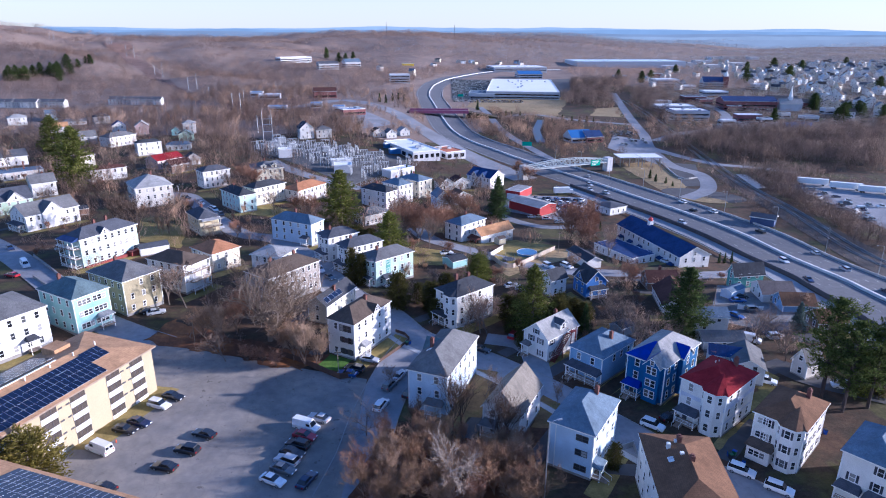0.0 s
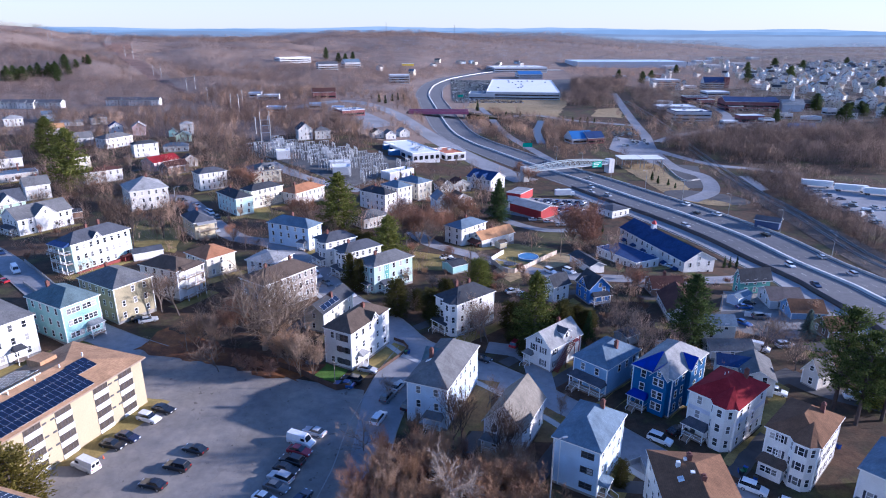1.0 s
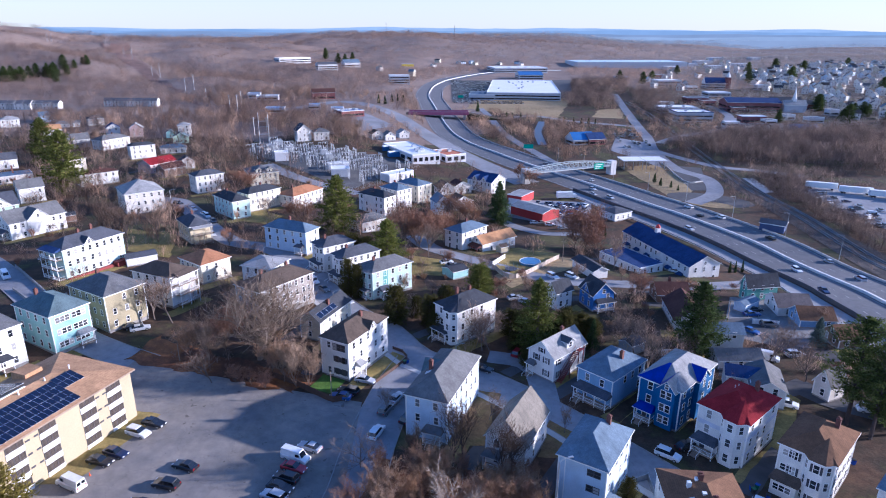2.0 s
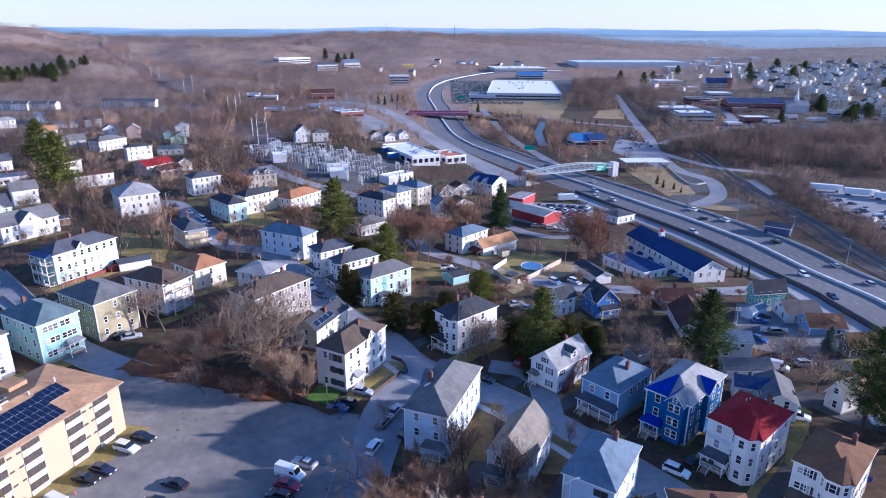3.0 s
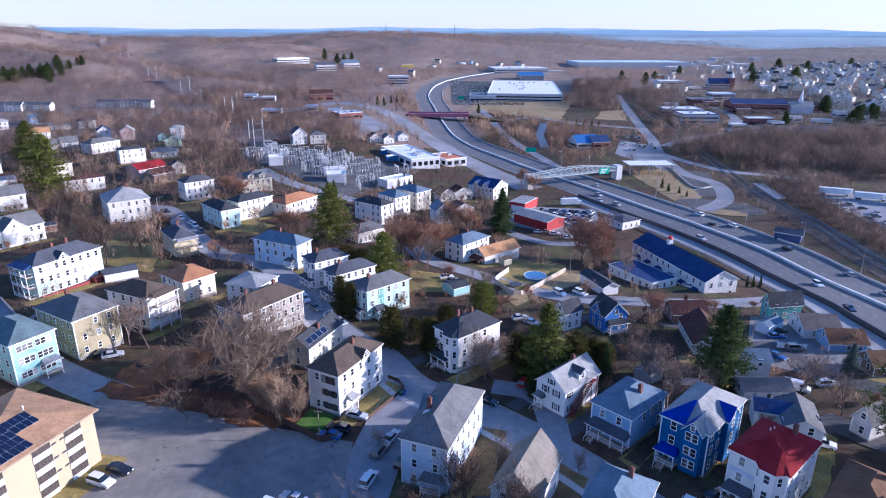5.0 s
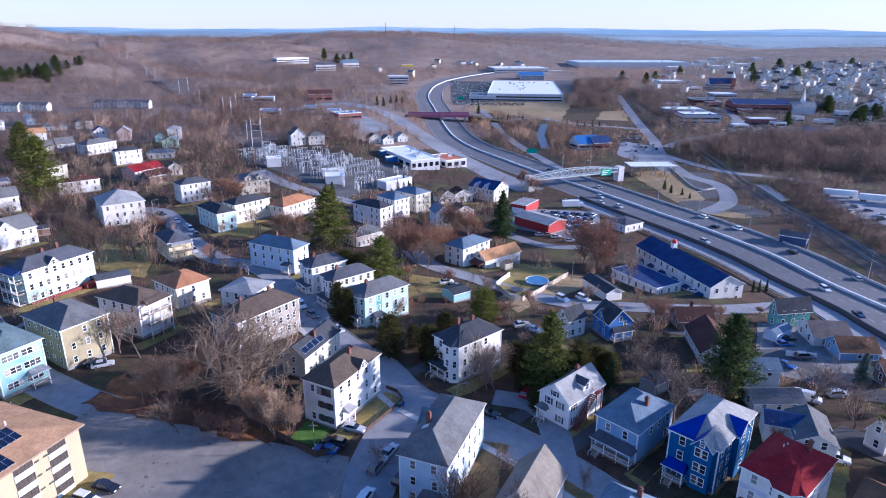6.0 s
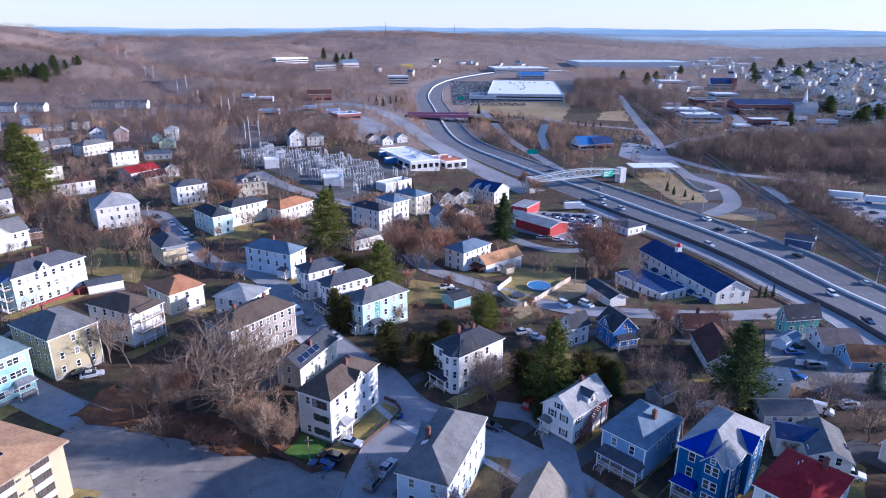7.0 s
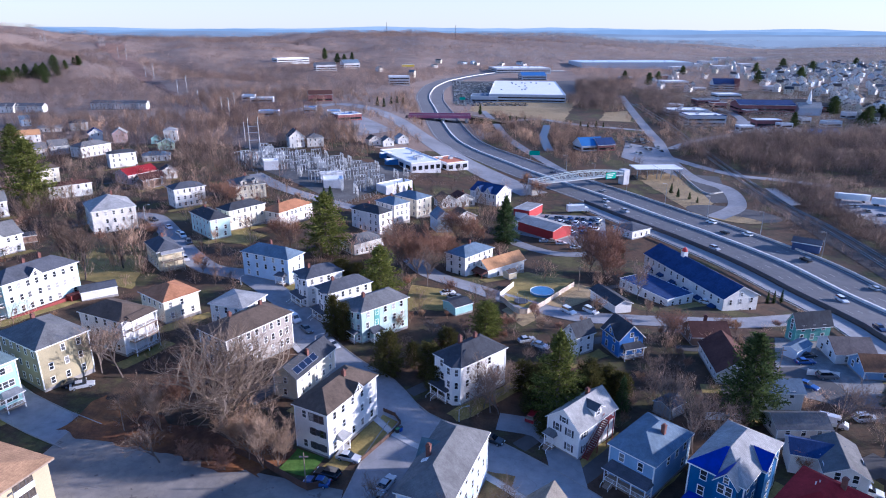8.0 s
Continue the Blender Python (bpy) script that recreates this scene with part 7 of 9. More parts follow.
def shed(label, x, y, yaw, L, W, h, wall, roof, name="commercial_building", pitch=0.0, units=0, band_mat=None, windows=0, z=None):
    """A large plain building with parapet, roof units and doors."""
    root = thing(name, x, y, yaw, label, "building", "works and shops", z)
    bm = bmesh.new()
    box(bm, -L / 2, L / 2, -W / 2, W / 2, -2, h)
    part("wall", bm, wall, root)
    bm = bmesh.new()
    if pitch:
        bm.free()
        bm = gable_roof(L, W, pitch, 0.5, 0.3, 0.02)
        part("roof", bm, [roof, TRIM], root).location = (0, 0, h)
        bm = bmesh.new()
        gable_wall(bm, L, W, h, pitch)
        part("gable", bm, wall, root)
    else:
        box(bm, -L / 2 + 0.4, L / 2 - 0.4, -W / 2 + 0.4, W / 2 - 0.4, h, h + 0.15)
        part("roof", bm, roof, root)
        bm = bmesh.new()
        for a in ((-L / 2, L / 2, -W / 2, -W / 2 + 0.4), (-L / 2, L / 2, W / 2 - 0.4, W / 2), (-L / 2, -L / 2 + 0.4, -W / 2 + 0.4, W / 2 - 0.4), (L / 2 - 0.4, L / 2, -W / 2 + 0.4, W / 2 - 0.4)):
            box(bm, *a, h, h + 0.6)
        part("parapet", bm, band_mat or TRIM, root)
    rnd = random.Random(int(x + y))
    for k in range(units):
        bm = bmesh.new()
        ux, uy = rnd.uniform(-0.38, 0.38) * L, rnd.uniform(-0.35, 0.35) * W
        box(bm, ux - 1.3, ux + 1.3, uy - 0.9, uy + 0.9, h + 0.1, h + 1.5)
        part("roof_unit", bm, METAL, root)
    for face in ("-Y", "-X"):
        span = L if face == "-Y" else W
        if windows and y > 480:
            bm = bmesh.new()
            for z_ in range(max(1, int(h / 3.6))):
                box(bm, -span / 2 + 1, span / 2 - 1, -0.08, 0.0, 1.0 + 3.6 * z_, min(h - 0.6, 2.6 + 3.6 * z_))
            part("window_band", bm, CARGLASS, root).matrix_local = face_pose(face, L, W)
            continue
        for k in range(min(windows, 6)):
            bm = bmesh.new()
            u = (k + 0.5) / min(windows, 6) * span - span / 2
            w = span / min(windows, 6) * 0.3
            box(bm, u - w, u + w, -0.08, 0.0, 0.9, min(h - 0.8, 3.4))
            part("shop_window", bm, CARGLASS, root).matrix_local = face_pose(face, L, W)
    return root


shed("long flat-roofed shop with white roof and pale front", -23.1, 436.2, 27.3, 19.7, 50.5, 5.0, PANEL, WHITEROOF, units=6, windows=5)
shed("orange-roofed low shop beside a street", 2.2, 438.8, 30.9, 15.5, 22.1, 4.5, PANEL, varied("orange_roof", (0.50, 0.16, 0.07), 0.7, 0.4, 0.2), units=2, windows=3)
for k, (x, y) in enumerate(((-38.5, 445.2), (-33.2, 426.9), (-33.5, 457.9))):
    shed("blue box trailer beside the shop", x, y, 30, 9, 2.6, 3.2, BLUEROOF, BLUEROOF, "trailer")
shed("white shelter in the substation", -58.0, 357.3, 11.0, 10.2, 9.7, 4.0, PANEL, WHITEROOF)
shed("long white switch house on gravel", -26.6, 360.0, 45, 18, 8, 4.5, PANEL, WHITEROOF)
shed("long white control hut on gravel", -61.7, 372.0, 20, 12, 5, 3.5, PANEL, WHITEROOF)
shed("white switchgear kiosk on gravel", -99.1, 390.8, 20, 8, 6, 5.0, PANEL, WHITEROOF)
shed("blue-roofed low shop with red base", -87.7, 604.2, 30, 22, 16, 5, BRICKWALL, BLUEROOF, units=5, windows=4)
shed("brick station house with dark roof", -140.0, 756.1, 15, 26, 14, 7, BRICKWALL, ROOF["maroon"], pitch=4.0, windows=4)
for x, y, l in ((-198.4, 734.7, 24), (-218.5, 754.1, 14), (-161.9, 624.6, 18), (-130.6, 655.5, 12), (-103.4, 629.3, 12)):
    shed("low pale workshop below the wooded hill", x, y, 8, l, 12, 4.5, PANEL, WHITEROOF if l > 20 else BLUEROOF, windows=3)
shed("long white flats on the wooded hill", -306.4, 1335.3, 42, 70, 22, 9, PANEL, WHITEROOF, "apartment_building", windows=12)
shed("white house block on the hill", -185.0, 1301.6, 30, 32, 20, 10, PANEL, ROOF["bluegrey"], "apartment_building", pitch=6, windows=6)
shed("pale flats among bare woods", -207.6, 1163.2, 30, 36, 14, 9, PANEL, ROOF["slate"], "apartment_building", pitch=4, windows=8)
shed("white inn below the hill", -69.0, 993.4, 10, 30, 18, 12, PANEL, WHITEROOF, windows=5)
shed("yellow-panelled low roadside shop block", -75.9, 1351.9, 10, 24, 8, 4, varied("yellow_panel", (0.75, 0.55, 0.05), 0.6), WHITEROOF)
shed("large white-roofed store with grey front", 113.0, 955.0, -6, 95, 225, 9.0, PANEL, WHITEROOF, units=14, windows=7)
shed("entrance wing of the big store", 50.0, 865.0, -6, 34, 40, 6.5, PANEL, ROOF["bluegrey"], units=4, windows=5)
shed("long white-roofed store beyond a car park", 154.0, 1420.0, 10, 115, 70, 9.0, PANEL, WHITEROOF, units=8, windows=6)
shed("pale shop with blue sheet roof", 159.4, 1249.3, 5, 45, 40, 8, PANEL, BLUEROOF, pitch=5, windows=4)
shed("vast pale warehouse with low roof", 445.0, 1640.0, 6, 270, 110, 13.0, PANEL, varied("pale_blue_sheet_roof", (0.55, 0.66, 0.74), 0.5, 0.02, 0.05, 1), units=10)
shed("blue-roofed restaurant with steep roofs", 107.4, 512.1, 15, 18, 15, 4, PANEL, BLUEROOF, pitch=5, windows=4)
shed("blue-roofed wing of a restaurant", 118.0, 512.4, 15, 14, 14, 4.5, BRICKWALL, ROOF["navy"], pitch=4, windows=3)
shed("old brick mill with dark roof", 347.0, 745.0, -6, 58, 30, 10, BRICKWALL, ROOF["navy"], pitch=4, windows=14)
shed("brick mill wing with dark roof", 401.8, 776.7, -6, 36, 20, 8, BRICKWALL, ROOF["black"], pitch=4, windows=10)
shed("long brick mill range with slate roof", 413.9, 754.8, -6, 30, 14, 7, BRICKWALL, ROOF["black"], pitch=3, windows=10)
shed("low dark red brick shop", 303.5, 643.4, 0, 24, 12, 6, BRICKWALL, WHITEROOF, windows=6)
shed("flat-roofed offices with dark window band", 247.5, 656.5, 0, 36, 26, 9, PANEL, WHITEROOF, units=5, windows=8, band_mat=ROOF["navy"])
shed("low grey works building with flat roof", 256.2, 724.6, 0, 40, 24, 6, PANEL, WHITEROOF, units=4, windows=5)
shed("pale flat-roofed hall in town", 365.5, 883.6, 0, 30, 24, 8, PANEL, WHITEROOF, windows=4)
shed("brick building by the road", 309.8, 809.6, 0, 26, 20, 8, BRICKWALL, ROOF["slate"], windows=5)
shed("low blue-roofed chapel hall in town", 317.2, 575.8, 5, 26, 12, 4, PANEL, BLUEROOF, pitch=3, windows=5)
shed("white shed by the river", 367.7, 1095.1, 5, 40, 30, 9, PANEL, WHITEROOF, windows=4)
shed("dark blue trackside shed", 147.8, 281.7, -35, 10, 7, 3.4, varied("dark_blue_sheet", (0.04, 0.07, 0.16), 0.6, 0.3, 0.2), ROOF["slate"], pitch=1.2)
church = shed("white church with dark blue roof and belfry", 430.2, 1049.8, -4, 34, 20, 8, PANEL, ROOF["navy"], "church", pitch=8, windows=7)
bm = bmesh.new()
box(bm, 14, 21, -10.5, -3.5, -2, 17)
part("tower", bm, BRICKWALL, church)
bm = bmesh.new()
tube(bm, (17.5, -7, 17), (17.5, -7, 20), 3.2, 3.0, 8)
tube(bm, (17.5, -7, 20), (17.5, -7, 25), 3.0, 0.4, 8)
part("belfry", bm, TRIM, church, "white belfry cap")
chapel = shed("small white chapel with steeple", 389.1, 729.9, -4, 24, 12, 8, PANEL, ROOF["light"], "church", pitch=5)
bm = bmesh.new()
box(bm, -2, 2, -2, 2, 8, 15)
tube(bm, (0, 0, 15), (0, 0, 27), 2.2, 0.1, 8)
part("steeple", bm, TRIM, chapel, "slim white steeple")

# small shops and offices in the valley
for x, y, l, w, h_, wm, rm in ((264.4, 782.6, 16, 12, 5, PANEL, WHITEROOF), (271.1, 615.5, 14, 8, 4, PANEL, WHITEROOF), (315.0, 632.0, 12, 9, 4, PANEL, ROOF["slate"]), (350.9, 665.7, 10, 9, 5, PANEL, ROOF["grey"]), (363.6, 641.5, 16, 10, 5, PANEL, ROOF["bluegrey"]), (417.8, 704.1, 11, 9, 6, PANEL, ROOF["black"]),
                               (318.9, 797.0, 18, 12, 6, BRICKWALL, ROOF["slate"]), (328.8, 1234.8, 24, 14, 6, PANEL, WHITEROOF), (409.4, 1263.7, 22, 14, 7, BRICKWALL, ROOF["black"]), (379.6, 1016.9, 20, 12, 5, PANEL, WHITEROOF), (490.4, 1022.1, 18, 14, 7, PANEL, WHITEROOF), (326.9, 730.3, 14, 10, 5, BRICKWALL, WHITEROOF)):
    shed("small low shop building in the valley", x, y, 8, l, w, h_, wm, rm, windows=2)
for x, y, l in ((625.4, 1722.8, 40), (736.6, 1896.4, 50), (876.4, 2132.2, 60), (1004.8, 2336.4, 60), (531.7, 1554.4, 34), (651.6, 1606.5, 36), (783.4, 1765.8, 40), (938.7, 2020.1, 30)):
    shed("distant pale flat-roofed store in the valley", x, y, 8, l, 26, 7, PANEL, WHITEROOF)

# trailers in the yard
for x, y in ((213.6, 360.3), (226.5, 349.5), (237.3, 340.6), (247.7, 332.0)):
    t_ = thing("trailer", x, y, -22, "long white box trailer standing in a yard", "trailer", "trailers")
    bm = bmesh.new()
    box(bm, -8, 8, -1.3, 1.3, 1.1, 4.1)
    part("box", bm, TRIM, t_)
    for sx in (-6.5, -5.2, 5.5):
        for sy in (-1.1, 1.1):
            bm = bmesh.new()
            tube(bm, (sx, sy - 0.15, 0.5), (sx, sy + 0.15, 0.5), 0.5, sides=10)
            part("wheel", bm, RUBBER, t_)
for k, (x, y) in enumerate(((208.9, 306.3), (221.7, 310.8), (202.2, 300.0), (208.4, 317.2), (210.7, 331.3), (200.2, 328.7), (197.4, 290.1))):
    car(("van", "pickup", "van", "suv", "saloon", "suv", "saloon")[k], ("white", "white", "white", "grey", "navy", "silver", "white")[k], x, y, -25 + 30 * (k % 3))
t_ = thing("lorry", 64.5, 335.7, 8, "white box lorry in the shop yard", "lorry")
bm = bmesh.new()
box(bm, -5, 3.5, -1.25, 1.25, 1.0, 3.9)
part("box", bm, TRIM, t_)
bm = bmesh.new()
box(bm, 3.6, 5.4, -1.15, 1.15, 0.6, 2.7)
part("cab", bm, CAR_COLOURS["white"], t_)
for sx in (-3.5, 4.4):
    for sy in (-1.05, 1.05):
        bm = bmesh.new()
        tube(bm, (sx, sy - 0.15, 0.5), (sx, sy + 0.15, 0.5), 0.5, sides=10)
        part("wheel", bm, RUBBER, t_)


# ---------------------------------------------------------------- bridges over the motorway
GREENSIGN = varied("green_sign", (0.0, 0.32, 0.22), 0.5, 0.5, 0.08, relief=0)
STEELPALE = varied("pale_bridge_steel", (0.46, 0.52, 0.52), 0.6, 0.6, 0.12, 4)
PINKSTEEL = varied("red_bridge_paint", (0.36, 0.10, 0.17), 0.6, 0.4, 0.2)
a0, b0 = Vector((48.0, 372.0)), Vector((103.0, 398.0))
dv = b0 - a0
fb = thing("footbridge", a0.x, a0.y, math.degrees(math.atan2(dv.y, dv.x)), "pale steel truss footbridge across the motorway", "bridge", z=-9.0)
span = dv.length
bm = bmesh.new()
box(bm, 0, span, -2.0, 2.0, 5.6, 6.0)
part("deck", bm, CONCRETE, fb)
n = 16
top = lambda f: 7.6 + 2.4 * math.sin(math.pi * min(1, max(0, f)))
for sy in (-1.9, 1.9):
    bm = bmesh.new()
    for i in range(n):
        x0, x1 = span * i / n, span * (i + 1) / n
        tube(bm, (x0, sy, top(i / n)), (x1, sy, top((i + 1) / n)), 0.22, sides=4)
        tube(bm, (x0, sy, 6.0), (x1, sy, top((i + 1) / n)) if i % 2 else (x1, sy, 6.0), 0.12, sides=4)
        tube(bm, (x0, sy, top(i / n)), (x1, sy, 6.0), 0.13, sides=4)
        tube(bm, (x0, sy, 6.0), (x0, sy, top(i / n)), 0.13, sides=4)
    tube(bm, (0, sy, 6.0), (span, sy, 6.0), 0.2, sides=4)
    part("truss", bm, STEELPALE, fb)
for i in range(n + 1):
    bm = bmesh.new()
    tube(bm, (span * i / n, -1.9, top(i / n)), (span * i / n, 1.9, top(i / n)), 0.12, sides=4)
    part("cross_beam", bm, STEELPALE, fb)
for x0 in (-2.5, span - 1.0):
    bm = bmesh.new()
    box(bm, x0, x0 + 4.0, -2.3, 2.3, -1, 8.6)
    part("stair_tower", bm, PANEL if x0 > 0 else CONCRETE, fb)
bm = bmesh.new()
box(bm, span - 14, span - 7, -2.3, -2.1, 4.6, 8.2)
part("road_sign", bm, GREENSIGN, fb, "green road sign")
for k in range(3):
    bm = bmesh.new()
    box(bm, span - 13.2, span - 8 - k, -2.36, -2.3, 7.1 - k, 7.5 - k)
    part("sign_line", bm, TRIM, fb)

# station canopies beside it
for k in range(2):
    cn = thing("canopy", 121.0 + 14.5 * k, 417 + 0.6 * k, 3, "flat white platform canopy on steel posts", "canopy", "canopies", z=-8.5)
    bm = bmesh.new()
    box(bm, -7, 7, -7, 7, 5.4, 5.8)
    part("roof", bm, WHITEROOF, cn)
    for sx in (-6, 0, 6):
        for sy in (-6, 6):
            bm = bmesh.new()
            box(bm, sx - 0.2, sx + 0.2, sy - 0.2, sy + 0.2, -2, 5.4)
            part("post", bm, METAL, cn)

ov = thing("overpass", -10.0, 655.0, 0, "road overpass with red steel sides", "bridge", z=-9.0)
bm = bmesh.new()
box(bm, -26, 34, -8, 8, 5.6, 6.6)
part("deck", bm, ASPHALT, ov)
for sy in (-8.3, 8.3):
    bm = bmesh.new()
    box(bm, -26, 34, sy - 0.3, sy + 0.3, 5.2, 8.2)
    part("side_wall", bm, PINKSTEEL, ov, "red painted steel side")
for sx in (-22, 8, 30):
    bm = bmesh.new()
    box(bm, sx - 1, sx + 1, -7, 7, -3, 5.6)
    part("pier", bm, CONCRETE, ov)
for x0, x1 in ((-60, -25), (33, 70)):
    bm = bmesh.new()
    v = [(x0, -9, -1), (x1, -9, -1), (x1, 9, -1), (x0, 9, -1)] + ([(x0, -8, 0.4), (x1, -8, 6.5), (x1, 8, 6.5), (x0, 8, 0.4)] if x0 < 0 else [(x0, -8, 6.5), (x1, -8, 0.4), (x1, 8, 0.4), (x0, 8, 6.5)])
    solid(bm, v, [(4, 5, 6, 7), (3, 2, 1, 0), (0, 1, 5, 4), (1, 2, 6, 5), (2, 3, 7, 6), (3, 0, 4, 7)])
    part("ramp", bm, EARTH, ov)
for x, y, hh in ((19.7, 805.2, 9), (60.6, 465.2, 7)):
    sg = thing("road_sign", x, y, -5, "green motorway sign on posts", "sign")
    bm = bmesh.new()
    box(bm, -3.5, 3.5, -0.1, 0.1, hh - 3, hh)
    part("board", bm, GREENSIGN, sg)
    for s in (-2.5, 2.5):
        bm = bmesh.new()
        box(bm, s - 0.12, s + 0.12, 0.1, 0.3, -0.5, hh)
        part("post", bm, METAL, sg)


# ---------------------------------------------------------------- substation
def bay_frame(x, y, yaw, h, w):
    fr = thing("switch_frame", x, y, yaw, "grey lattice switch frame with insulators", "switchgear", "substation frames")
    for s in (-w / 2, w / 2):
        bm = bmesh.new()
        for dx, dy in ((-0.3, -0.3), (0.3, -0.3), (0.3, 0.3), (-0.3, 0.3)):
            tube(bm, (s + dx, dy, -0.3), (s + dx * 0.4, dy * 0.4, h), 0.05, sides=3, cap=False)
        for k in range(6):
            z0, z1 = h * k / 6, h * (k + 1) / 6
            tube(bm, (s - 0.3, -0.3, z0), (s + 0.3, -0.3, z1), 0.04, sides=3, cap=False)
            tube(bm, (s + 0.3, 0.3, z0), (s - 0.3, 0.3, z1), 0.04, sides=3, cap=False)
        part("column", bm, METAL, fr)
    bm = bmesh.new()
    box(bm, -w / 2, w / 2, -0.14, 0.14, h - 0.3, h)
    part("beam", bm, METAL, fr)
    for k in range(3):
        bm = bmesh.new()
        u = (k - 1) * w * 0.3
        tube(bm, (u, 0, h - 0.3), (u, 0, h - 1.5), 0.14, 0.09, 6)
        part("insulator", bm, TRIM, fr)
        bm = bmesh.new()
        tube(bm, (u, -0.9, 0), (u, -0.9, h * 0.4), 0.07, sides=4)
        tube(bm, (u, -0.9, h * 0.4), (u, -0.9, h * 0.62), 0.14, 0.09, 6)
        part("post_insulator", bm, TRIM, fr)
    return fr


SA, SB, SC, SD = Vector((-125.4, 415.5)), Vector((-123.0, 449.2)), Vector((-18.6, 400.8)), Vector((-44.8, 336.1))
rnd = random.Random(3)
first = bay_frame(SA.x, SA.y, 25, 5.4, 6.0)
for j in range(7):
    for i in range(13):
        u, v = (i + 0.5) / 13, (j + 0.5) / 7
        p = (SA * (1 - u) + SD * u) * (1 - v) + (SB * (1 - u) + SC * u) * v + Vector((rnd.uniform(-2, 2), rnd.uniform(-2, 2)))
        if rnd.random() < 0.34:
            continue
        copy_thing(first, pose(p.x, p.y, terrain(p.x, p.y), 0, 0, 25 + rnd.choice((0, 0, 90))))
for k in range(6):
    u, v = rnd.random(), rnd.random()
    p = (SA * (1 - u) + SD * u) * (1 - v) + (SB * (1 - u) + SC * u) * v
    tr = thing("transformer", p.x, p.y, 25, "grey ribbed power transformer", "transformer", "transformers")
    bm = bmesh.new()
    box(bm, -2.2, 2.2, -1.4, 1.4, 0, 3.4)
    part("tank", bm, METAL, tr)
    for s in (-1.2, 0, 1.2):
        bm = bmesh.new()
        tube(bm, (s, 0, 3.4), (s, 0, 5.0), 0.22, 0.12, 6)
        part("bushing", bm, TRIM, tr)
ladder = thing("line_tower", -126.3, 453.9, 20, "pale steel ladder tower with three poles", "pylon")
for s in (-3.2, 3.2):
    bm = bmesh.new()
    tube(bm, (s, 0, -1), (s, 0, 21), 0.28, 0.16, 6)
    part("leg", bm, METAL, ladder)
for z_ in (6, 11, 15):
    bm = bmesh.new()
    tube(bm, (-3.6, 0, z_), (3.6, 0, z_), 0.2, sides=5)
    part("cross_arm", bm, METAL, ladder)


def pole(label, x, y, h, arm=0.0, r=0.16, mat=None, yaw=0.0, lamp=False, name="utility_pole"):
    ob = thing(name, x, y, yaw, label, "lamp" if lamp else "pole", "poles")
    bm = bmesh.new()
    tube(bm, (0, 0, -0.5), (0, 0, h), r, r * 0.65, 6)
    part("shaft", bm, mat or WOOD, ob)
    if arm and not lamp:
        bm = bmesh.new()
        box(bm, -arm / 2, arm / 2, -0.08, 0.08, h - 0.9, h - 0.72)
        part("cross_arm", bm, mat or WOOD, ob)
    if lamp:
        bm = bmesh.new()
        tube(bm, (0, 0, h - 0.1), (arm * 0.5, 0, h + 0.35), 0.05, sides=5)
        tube(bm, (arm * 0.5, 0, h + 0.35), (arm, 0, h + 0.4), 0.05, sides=5)
        part("arm", bm, METAL, ob)
        bm = bmesh.new()
        box(bm, arm - 0.1, arm + 0.7, -0.16, 0.16, h + 0.32, h + 0.46)
        part("lamp_head", bm, METAL, ob)
    return ob


for x, y, h in ((-807.3, 1359.5, 17.4), (-804.6, 1368.7, 17.6), (-714.6, 1404.7, 18.1), (-711.7, 1408.5, 18.2), (-708.9, 1412.4, 18.2), (-593.7, 1231.6, 20.1), (-575.8, 1224.2, 25.9), (-450.3, 1016.3, 15.2), (-435.8, 1010.7, 21.8), (-312.0, 791.0, 14.7), (-305.8, 802.3, 18.2), (-257.9, 708.8, 13.9), (-213.0, 647.3, 13.8), (-189.0, 596.4, 18.9), (-217.0, 698.3, 13.1), (-142.9, 487.3, 13.2), (-139.2, 507.9, 10.7)):
    pole("tall grey power-line pole on a cleared hillside", x, y, h, 3.5, 0.35, METAL)
for x, y, h, a in ((16.6, 84.5, 16.9, 1.5), (3.0, 145.4, 2.9, 1.6), (-30.9, 171.9, 4.5, 1.6), (-61.4, 212.6, 2.7, 1.6), (-122.1, 283.2, 6.4, 1.8)):
    pole("grey street lamp on a timber pole", x, y, h, a, 0.13, METAL, 20, True, "street_lamp")
for x, y, h in ((76.3, 163.9, 8.1, ), (81.0, 147.3, 7.2, ), (42.9, 224.2, 8.4, ), (87.9, 229.6, 7.3, ), (-23.5, 125.0, 4.0, ), (-60.4, 137.7, 3.0, )):
    pole("brown timber utility pole with cross-arm", x, y, max(7.0, h), 1.5, 0.12)
for k in range(12):
    p, q = fine_line[8 + 9 * k], fine_line[9 + 9 * k]
    d = (q - p).normalized()
    c = p + Vector((d.y, -d.x)) * 17.9
    pole("tall grey motorway lamp post", c.x, c.y, 11, 2.2, 0.14, METAL, math.degrees(math.atan2(d.y, d.x)) + 90, True, "street_lamp")
for x, y, h in ((-219.0, 2500.0, 0), (35.0, 2520.0, 0)):
    m_ = thing("radio_mast", x, y, 0, "slim radio mast on the far ridge", "mast")
    bm = bmesh.new()
    tube(bm, (0, 0, -2), (0, 0, 52), 1.0, 0.5, 5)
    part("shaft", bm, DARKTRIM, m_)


